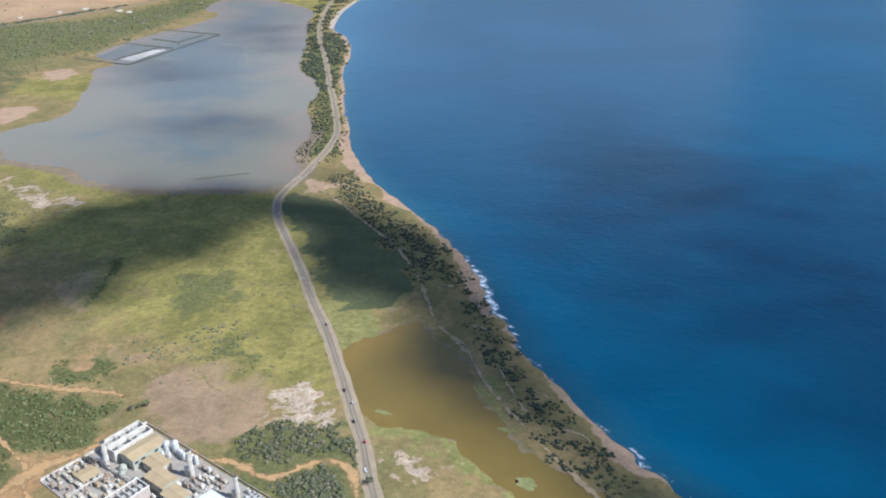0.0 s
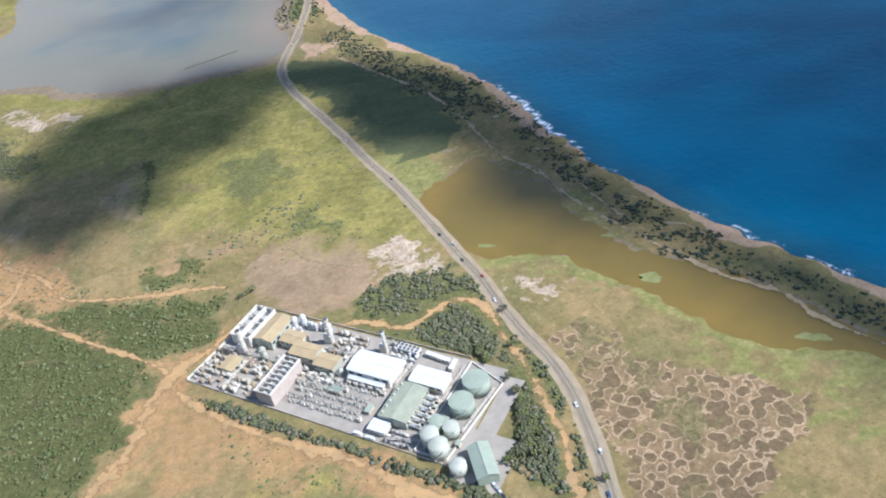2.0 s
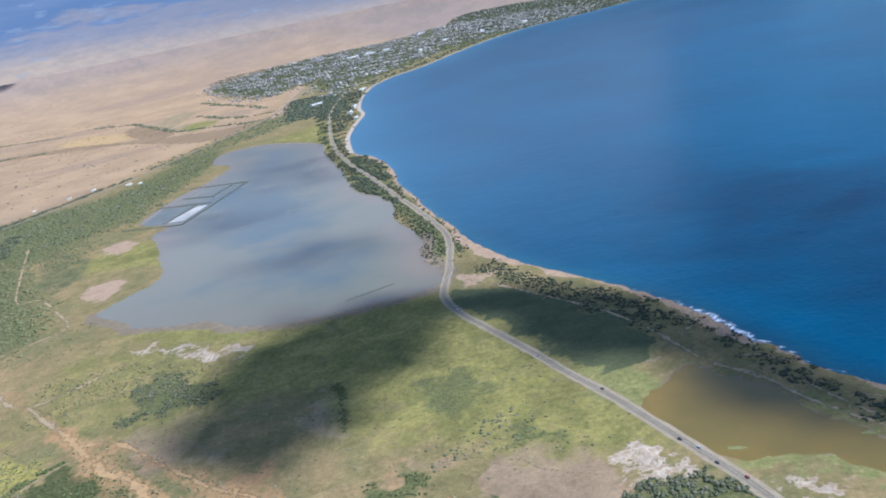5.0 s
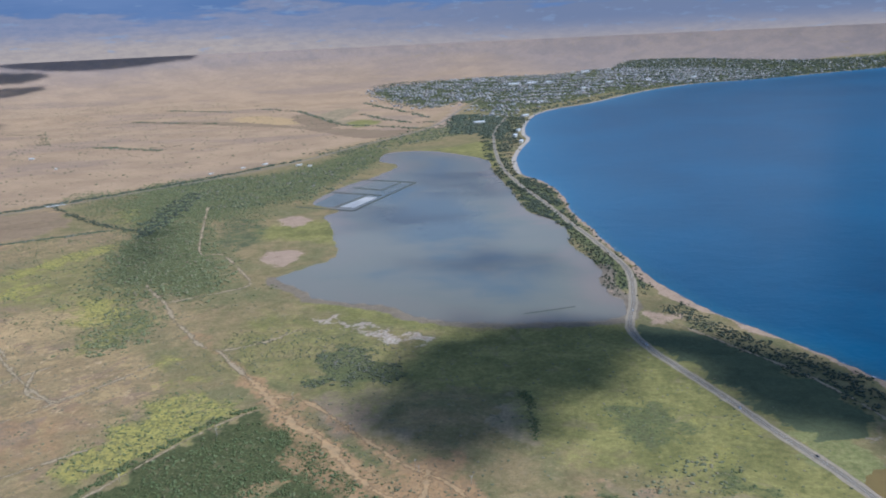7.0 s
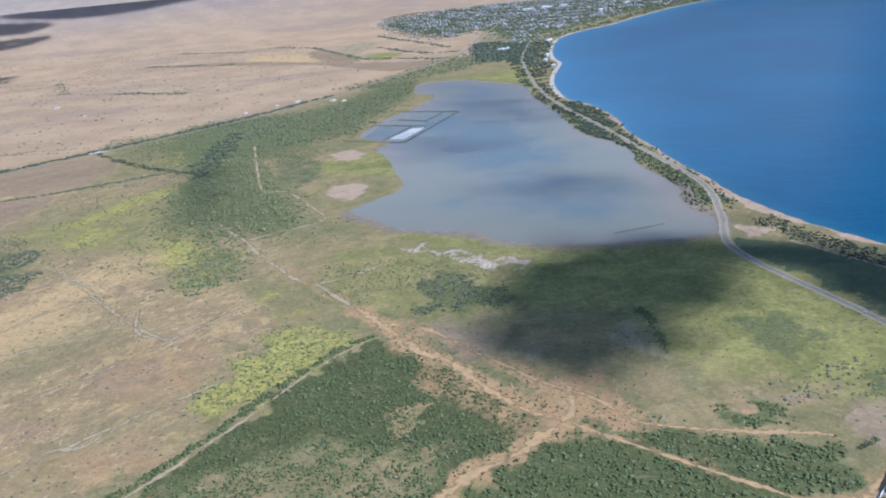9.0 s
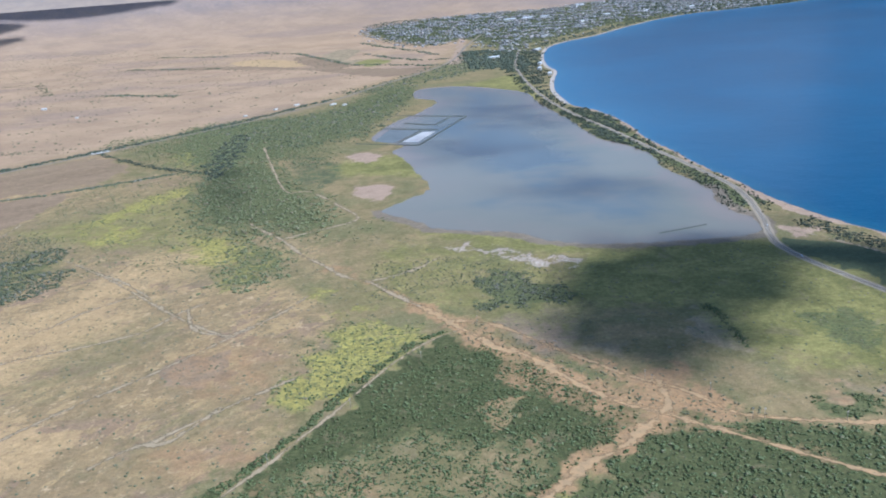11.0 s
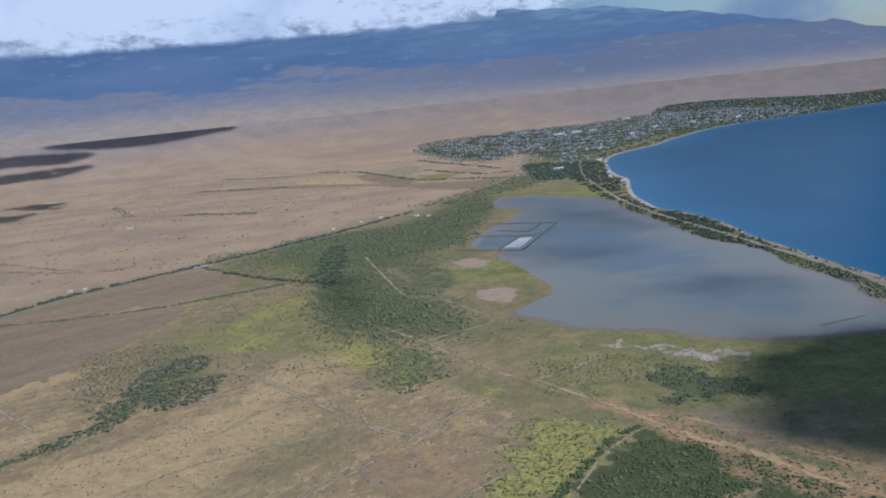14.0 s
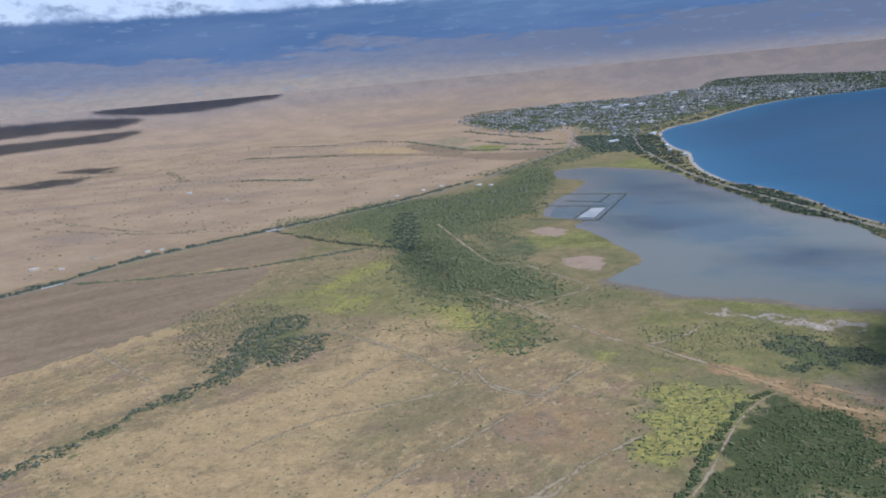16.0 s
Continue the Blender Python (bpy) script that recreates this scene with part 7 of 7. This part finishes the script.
for b in (11.0, 17.0, 23.0, 28.5):
    t = thing("gantry", site(119.5, b, 0.08), "long grey lattice gantry over the switchyard", "gantry", "gantries")
    for k in range(8):
        x = -28 + 8 * k
        bm = bmesh.new()
        for s in (-0.35, 0.35):
            tube(bm, (x + s, 0, 0), (x, 0, 7.0), 0.11, 5)
        for q in range(5):
            tube(bm, (x - 0.35 + 0.06 * q, 0, q * 1.35), (x + 0.3 - 0.05 * q, 0, q * 1.35 + 1.2), 0.06, 4)
        part("post", bm, STEEL, t)
    bm = bmesh.new()
    for zz, yy in ((7.0, -0.25), (7.0, 0.25), (7.5, 0)):
        tube(bm, (-28.5, yy, zz), (28.5, yy, zz), 0.1, 5)
    for q in range(57):
        tube(bm, (-28 + q, -0.25 if q % 2 else 0.25, 7.0), (-27 + q, 0, 7.5), 0.05, 4)
    part("beam", bm, STEEL, t)
for a, b in ((101, 31), (108, 34.5), (124, 38), (130, 38), (136, 38), (142, 38), (149, 38), (154, 36), (103, 17.2), (126, 30.5), (150, 10), (88, 26), (92, 21)):
    t = thing("transformer", site(a, b, 0.08), "pale grey power transformer with cooling fins", "transformer", "transformers")
    bm = bmesh.new()
    box(bm, -1.6, -1.1, 0.3, 1.6, 1.1, 3.2)
    bmesh.ops.bevel(bm, geom=bm.edges[:], offset=0.12, segments=1, affect="EDGES")
    part("body", bm, OFFWHITE, t)
    for s in (-1, 1):
        for k in range(5):
            bm = bmesh.new()
            box(bm, -1.4 + 0.62 * k, s * 1.15 - (0.55 if s < 0 else 0), 0.6, -1.25 + 0.62 * k, s * 1.15 + (0.55 if s > 0 else 0), 2.7)
            part("fin", bm, STEEL, t)
    for x in (-0.9, 0, 0.9):
        bm = bmesh.new()
        cylinder(bm, x, 0, 3.15, 4.6, 0.2, 0.1, 8)
        part("bushing", bm, RUST, t)
    bm = bmesh.new()
    tube(bm, (-1.2, 0.7, 3.7), (1.2, 0.7, 3.7), 0.4, 10), tube(bm, (0, 0.7, 3.1), (0, 0.7, 3.7), 0.12, 5)
    part("oil_tank", bm, OFFWHITE, t)
for a, b, la, lb in ((119.5, 27.5, 9, 5), (152, 20, 4, 7), (206, 29.5, 5, 3), (224, 14, 3, 4)):
    t = thing("relay_hut", site(a, b, 0.08), "small flat-roofed grey equipment hut", "hut", "huts of the works")
    part("wall", box(bmesh.new(), -la / 2, -lb / 2, 0, la / 2, lb / 2, 3.1), BEIGE, t)
    part("roof", box(bmesh.new(), -la / 2 - 0.3, -lb / 2 - 0.3, 3.1, la / 2 + 0.3, lb / 2 + 0.3, 3.4), SAGE, t)
    part("door", box(bmesh.new(), -0.5, -lb / 2 - 0.06, 0.02, 0.5, -lb / 2 + 0.05, 2.1), DARK_STEEL, t)


def pipe_rack(a0, b0, a1, b1, h, label="steel pipe rack with pale pipes"):
    n = math.hypot(a1 - a0, b1 - b0)
    t = thing("pipe_rack", site(a0, b0, 0.08, math.degrees(math.atan2(b1 - b0, a1 - a0))), label, "pipes", "pipe racks")
    k = 0.0
    while k <= n:
        bm = bmesh.new()
        for s in (-1, 1):
            box(bm, k - 0.12, s - 0.12, 0, k + 0.12, s + 0.12, h)
        box(bm, k - 0.12, -1.2, h, k + 0.12, 1.2, h + 0.25)
        part("trestle", bm, STEEL, t)
        k += 5.0
    for q, y in enumerate((-0.9, -0.5, -0.1, 0.35, 0.8)):
        part("pipe", tube(bmesh.new(), (0, y, h + 0.45), (n, y, h + 0.45), 0.12 + 0.05 * (q % 3), 8), (OFFWHITE, STEEL, RUST)[q % 3], t)


for q in ((112, 40, 112, 68, 3.5), (6, 37, 66, 38, 3.2), (90, 62, 118, 60, 4.0), (196, 12, 197, 80, 1.0), (221, 24, 226, 66, 0.8), (158, 46, 160, 68, 3.0), (176, 2, 198, 8, 1.6), (36, 4, 37, 30, 3.4)):
    pipe_rack(*q)
for k in range(14):
    skid(176 + (k % 5) * 4.2 + rr.uniform(-0.6, 0.6), 0.5 + (k // 5) * 4.3, 3.4, 2.2, rr.uniform(1.4, 2.6), rr.choice((0, 90)), rr.choice((STEEL, OFFWHITE, DARK_STEEL)), "small grey yard machinery on a skid", 500 + k)


# ---- vehicles ----
CAR_PAINTS = [plain("car_paint_" + n, c, tuple(v * 0.9 for v in c), 4.0, 0.3, 0.1, 0.6) for n, c in
              (("white", (0.75, 0.75, 0.74)), ("silver", (0.48, 0.49, 0.50)), ("black", (0.03, 0.03, 0.035)), ("red", (0.38, 0.04, 0.03)), ("blue", (0.05, 0.10, 0.22)))]


def car(m, paint, label, long=4.6, high=1.5, box_body=False, group="cars on the road"):
    t = thing("truck" if box_body else "car", m, label, "truck" if box_body else "car", group)
    bm = bmesh.new()
    box(bm, -long / 2, -0.92, 0.35, long / 2, 0.92, 0.95)
    bmesh.ops.bevel(bm, geom=bm.edges[:], offset=0.12, segments=2, affect="EDGES")
    part("body", bm, paint, t)
    bm = bmesh.new()
    if box_body:
        box(bm, -long / 2, -1.1, 0.95, long / 2 - 1.9, 1.1, 2.9)
        part("cargo_box", bm, WHITE, t)
        bm = bmesh.new()
        box(bm, long / 2 - 1.8, -0.9, 0.94, long / 2 - 0.2, 0.9, 2.1)
        part("cab", bm, paint, t)
    else:
        box(bm, -long * 0.36, -0.82, 0.94, long * 0.2, 0.82, high - 0.05)
        for v in bm.verts:
            if v.co.z > 1.2:
                v.co.x *= 0.72
                v.co.y *= 0.86
        part("windows", bm, GLASS, t)
        bm = bmesh.new()
        box(bm, -long * 0.25, -0.7, high - 0.06, long * 0.13, 0.7, high)
        part("roof", bm, paint, t)
    for x in (-long * 0.31, long * 0.31):
        for s in (-1, 1):
            bm = tube(bmesh.new(), (x, s * 0.72, 0.34), (x, s * 0.95, 0.34), 0.34, 14)
            w = part("wheel", bm, TYRE, t)
            part("rim", tube(bmesh.new(), (x, s * 0.9, 0.34), (x, s * 0.97, 0.34), 0.2, 10), STEEL, w)
    for s in (-1, 1):
        part("headlight", box(bmesh.new(), long / 2 - 0.06, s * 0.62 - 0.18, 0.62, long / 2 + 0.03, s * 0.62 + 0.18, 0.8), WHITE, t)
        part("tail_light", box(bmesh.new(), -long / 2 - 0.03, s * 0.66 - 0.16, 0.62, -long / 2 + 0.06, s * 0.66 + 0.16, 0.8), RUST, t)


def on_road(y, lane, flip=False):
    """A pose in a lane of the coast road at about that y of the plan."""
    k = int(np.argmin(np.abs(ROAD[:, 1] - y)))
    d = ROAD[k + 1] - ROAD[k - 1]
    d = d / np.hypot(*d)
    p = ROAD[k] + lane * np.array([d[1], -d[0]])
    return plan(p[0], p[1], 0.23, math.degrees(math.atan2(d[1], d[0])) + (180 if flip else 0))


for y, lane, c, label in ((559, -1.8, 2, "dark car driving on the coast road"), (528, 1.8, 3, "red car driving on the coast road"), (506, -1.8, 0, "white car driving on the coast road"), (486, 1.8, 2, "black car driving on the coast road"),
                          (366, -1.8, 0, "white car driving on the coast road"), (323, 1.8, 0, "white car driving on the coast road"), (302, -1.8, 4, "blue car driving on the coast road"),
                          (1032, 1.8, 0, "white car driving by the pond"), (613, -1.8, 2, "dark car driving on the coast road"), (593, 1.8, 1, "silver car driving on the coast road"), (733, 1.8, 2, "dark car driving past green meadow"),
                          (841, -1.8, 1, "silver car driving past green meadow"), (1170, 1.8, 0, "white car driving beside the beach")):
    car(on_road(y, lane, lane < 0), CAR_PAINTS[c], label)
car(site(165.5, -1.2, 0.1, 10), CAR_PAINTS[0], "white box truck parked by the works' wall", 6.5, 1.5, True, "trucks of the works")
car(site(155.5, -0.8, 0.1, 5), CAR_PAINTS[0], "white box truck parked by the works' wall", 6.0, 1.5, True, "trucks of the works")
for k, c in enumerate((0, 1, 0, 2)):
    car(site(258 + 2.8 * k, -6 - 1.8 * k, 0.1, -40), CAR_PAINTS[c], "car parked beside the green shed", group="cars of the works")
for a, b, turn in ((170, 80, -3), (180, 79, -3), (189, 76, 90)):
    t = thing("site_trailer", site(a, b, 0.08, turn), "long white site trailer with a flat roof", "trailer", "site trailers")
    part("body", box(bmesh.new(), -5, -1.6, 0.5, 5, 1.6, 3.2), OFFWHITE, t)
    part("roof", box(bmesh.new(), -5.15, -1.75, 3.2, 5.15, 1.75, 3.4), WHITE, t)
    for x in (-3.2, 0, 3.2):
        part("window", box(bmesh.new(), x - 0.6, -1.66, 1.5, x + 0.6, -1.58, 2.4), GLASS, t)
        part("block", box(bmesh.new(), x - 0.3, -1.2, 0, x + 0.3, 1.2, 0.5), PINKISH, t)

# ---- utility poles ----
for x, y, h in ((-501, 726, 12), (-427, 641, 12), (-287, 606, 12), (-259, 578, 11), (-794, 717, 11), (-860, 629, 11), (-657, 893, 11), (-577, 811, 11), (-497, 715, 12), (-416, 641, 11), (-350, 625, 11), (-724, 808, 11), (-446, 696, 10)):
    t = thing("utility_pole", plan(x, y, 0, rr.uniform(11, 180)), "tall weathered wooden utility pole with cross-arms", "utility pole", "utility poles")
    part("pole", cylinder(bmesh.new(), 0, 0, -0.5, h, 0.24, 0.15, 10), WOOD, t)
    for zz in (h - 0.6, h - 1.8):
        part("cross_arm", box(bmesh.new(), -1.4, -0.22, zz, 1.4, -0.1, zz + 0.2), WOOD, t)
        for xx in (-1.2, -0.5, 0.5, 1.2):
            part("insulator", cylinder(bmesh.new(), xx, -0.16, zz + 0.2, zz + 0.45, 0.08, 0.06, 8), OFFWHITE, t)

# ---- salt pans at the pond's edge ----
PAN_BANK = plain("pan_bank_earth", (0.055, 0.057, 0.04), (0.085, 0.085, 0.058), 9.0, 0.95)
PAN_CRUST = plain("pan_salt_crust", (0.50, 0.47, 0.42), (0.38, 0.345, 0.30), 24.0, 0.9)


def bank(name, line, width, height, material, label):
    """An earth bank with sloped sides along a line."""
    d = np.gradient(line, axis=0)
    d /= np.hypot(d[:, 0], d[:, 1])[:, None]
    s = np.stack([d[:, 1], -d[:, 0]], -1)
    cols = [(-width / 2, -0.8), (-width / 4, height), (width / 4, height), (width / 2, -0.8)]
    p = np.stack([np.column_stack([line + s * o, np.full(len(line), zz)]) for o, zz in cols], 1).reshape(-1, 3)
    xyz, _ = lie(p[:, 0], p[:, 1], p[:, 2])
    i = np.arange(len(line) - 1) * 4
    f = np.vstack([np.stack([i + k, i + k + 1, i + k + 5, i + k + 4], -1) for k in range(3)])
    return tagged(new(name, mesh_from(name, xyz, f, material)), label, "earth bank", kind="structure")


for k, pts in enumerate(([(-892, 2080), (-856, 2060), (-728, 1999), (-589, 2378), (-728, 2450), (-800, 2485)], [(-830, 2275), (-675, 2193)], [(-770, 2335), (-683, 2273)], [(-683, 2273), (-636, 2387)], [(-781, 2048), (-719, 2201)])):
    bank("trim_bank_%d" % (k + 1), np.vstack([np.linspace(p, q, 12)[:-1] for p, q in zip(pts, pts[1:])] + [[pts[-1]]]), 8.0, 0.7, PAN_BANK, "dark earth bank between salt pans")
PAN_BRINE = plain("pan_shallow_brine", (0.15, 0.158, 0.14), (0.12, 0.13, 0.12), 30.0, 0.45, 0.0, 0.2)
for k, (ring, skin, label) in enumerate((([(-718, 2180), (-683, 2172), (-731, 2040), (-772, 2060)], PAN_CRUST, "dried white salt pan between earth banks"), ([(-668, 2213), (-604, 2348), (-632, 2364), (-676, 2262)], PAN_BRINE, "shallow pale brine pan between earth banks"),
                                         ([(-810, 2250), (-727, 2205), (-788, 2060), (-850, 2072)], PAN_BRINE, "shallow pale brine pan between earth banks"))):
    ob = pool("trim_pan_%d" % (k + 1), np.array(ring, float), -0.35, skin, 0.0, label)
    tagged(ob, category="salt pan")
bank("trim_spit_bar", curve([(-358, 1177), (-321, 1188), (-278, 1202)], step=8), 3.0, 0.1, PAN_BANK, "thin dark mud bar in the pond")

# ---- farm sheds and town blocks ----
FARM_SHEDS = [
    (-2158, 1933, 30, 10, 4, 35, "low white farm shed on a dry plain"), (-2069, 1905, 16, 10, 4, 35, "small white farm shed on a dry plain"), (-2045, 2023, 34, 8, 4, 40, "long rusty farm shed on a dry plain"),
    (-1910, 2051, 18, 9, 4, 40, "small grey farm shed beside trees"), (-1876, 2062, 14, 9, 4, 40, "small white farm shed beside trees"), (-2247, 3309, 20, 12, 5, 20, "white farm shed on the tan plain"),
    (-1983, 2985, 14, 9, 4, 10, "white farm shed on the tan plain"), (-1161, 2875, 26, 12, 5, 45, "white roadside building by the highway"), (-1224, 2810, 20, 10, 4, 45, "white roadside building by the highway"),
    (-1308, 2707, 18, 10, 4, 45, "grey roadside building by the highway"), (-1027, 2820, 30, 14, 5, 40, "white-roofed building among green trees"), (-984, 2791, 20, 12, 5, 40, "white-roofed building among green trees")]
TOWN_BLOCKS = [
    (-214, 3196, 40, 14, 8, 80, "pale beach apartment block"), (-227, 3390, 46, 14, 9, 75, "pale beach apartment block"), (-200, 3574, 40, 14, 9, 70, "pale beach apartment block"), (-119, 4231, 50, 16, 9, 50, "white beach apartment block"),
    (41, 7063, 160, 60, 12, 10, "large white-roofed shopping hall"), (196, 7092, 130, 60, 12, 10, "large white-roofed shopping hall"), (347, 7106, 90, 50, 12, 10, "large white-roofed shopping hall"), (960, 8763, 150, 60, 14, 15, "white hall above the town"),
    (-363, 4006, 60, 20, 7, 30, "white-roofed hall by the junction"), (791, 6730, 90, 40, 12, 30, "white-roofed block in the town"), (1138, 6842, 90, 40, 12, 30, "white-roofed block in the town"), (1538, 6917, 110, 40, 14, 30, "white-roofed block in the town"), (480, 6148, 70, 30, 12, 40, "white-roofed block in the town")]
for x, y, la, lb, h, turn, label in FARM_SHEDS + TOWN_BLOCKS:
    rusty = "rusty" in label
    if y > 5500:
        la, lb = la * 0.6, lb * 0.6
    if y < 3000:
        la, lb, h = la * 0.72, lb * 0.72, h * 0.8
    t = thing("apartment_block" if "apartment" in label else "shed" if "shed" in label else "large_building", plan(x, y, 0, turn), label, "building")
    part("wall", box(bmesh.new(), -la / 2, -lb / 2, -1, la / 2, lb / 2, h), BEIGE if rusty else OFFWHITE, t)
    part("roof", gable(bmesh.new(), -la / 2, -lb / 2, la / 2, lb / 2, h, h + lb * 0.12, 0.6, 0.4), RUST if rusty else OFFWHITE if y < 3000 else WHITE, t)
    n = max(2, int(la / 8))
    for k in range(n):
        for s in (-1, 1):
            x0 = -la / 2 + la * (k + 0.5) / n
            part("window", box(bmesh.new(), x0 - la / n * 0.3, s * lb / 2 - 0.1, h * 0.4, x0 + la / n * 0.3, s * lb / 2 + 0.1, h * 0.75), GLASS, t)

# bridge rails on the highway
for x, y, turn in ((-2003, 1729, 47), (-1615, 2239, 43)):
    for s in (-1, 1):
        t = thing("bridge_rail", plan(x, y, 0.2, turn), "white concrete bridge rail beside the highway", "rail", "bridge rails")
        part("parapet", box(bmesh.new(), -24, s * 8 - 0.4, -0.5, 24, s * 8 + 0.4, 1.1), WHITE, t)
        for k in range(7):
            part("post", box(bmesh.new(), -24 + 8 * k - 0.3, s * 8 - 0.6, -0.5, -24 + 8 * k + 0.3, s * 8 + 0.6, 1.5), OFFWHITE, t)


# ---- single trees near the works ----
def tree(seed, leaf):
    rr = random.Random(seed)
    t = thing("tree", plan(0, 0), "grey-green thorn tree with an open uneven crown", "tree", "trees near the works")
    bm = bmesh.new()
    h = 2.6
    cylinder(bm, 0, 0, -0.3, h, 0.34, 0.2, 8)
    for k in range(5):
        a = k * 1.257 + rr.uniform(-0.3, 0.3)
        tube(bm, (0, 0, h * rr.uniform(0.6, 0.95)), (1.7 * math.cos(a), 1.7 * math.sin(a), h + rr.uniform(0.4, 1.4)), 0.11, 5)
    part("trunk", bm, BARK, t)
    vs, fs, n = [], [], 0
    for k in range(34):
        v, f = lump(seed * 100 + k, 0.75, 0.45, 0)
        a, d = rr.uniform(0, 6.283), 2.9 * math.sqrt(rr.random())
        vs.append(v * rr.uniform(0.35, 0.85) + (d * math.cos(a), d * math.sin(a), h + 0.9 + rr.uniform(-0.5, 1.3) * (1 - d / 4.2)))
        fs.append(f + n)
        n += len(v)
    ob = new("crown", mesh_from("crown", np.vstack(vs), np.vstack(fs), leaf))
    ob.parent = t
    return t


kinds = [tree(k, m) for k, m in enumerate((GROVE_LEAF, DARK_LEAF, FRESH_LEAF, GROVE_LEAF))]
ring = curve([(-80, 455), (-63, 413), (-55, 354), (-60, 320), (-91, 331), (-74, 355), (-62, 402), (-79, 439)], True, 8)
placed = 0
for k in range(900):
    x, y = rr.uniform(-110, -55), rr.uniform(340, 459)
    if inside(np.array([[x, y]]), ring)[0] and placed < 90:
        m = plan(x, y, 0, rr.uniform(16, 369), rr.uniform(0.7, 1.2))
        if placed < 4:
            kinds[placed].matrix_world = m
        else:
            c = copy_thing(kinds[placed % 4], m)
            c.matrix_world = m
        placed += 1
for x, y in ((-260, 591), (-265, 588), (-253, 594), (-28, 307), (-48, 486), (-53, 444), (-212, 407), (-155, 359), (-238, 426), (-286, 459)):
    c = copy_thing(kinds[rr.randrange(4)], plan(x, y))
    c.matrix_world = plan(x, y, 0, rr.uniform(16, 369), rr.uniform(0.8, 1.3))
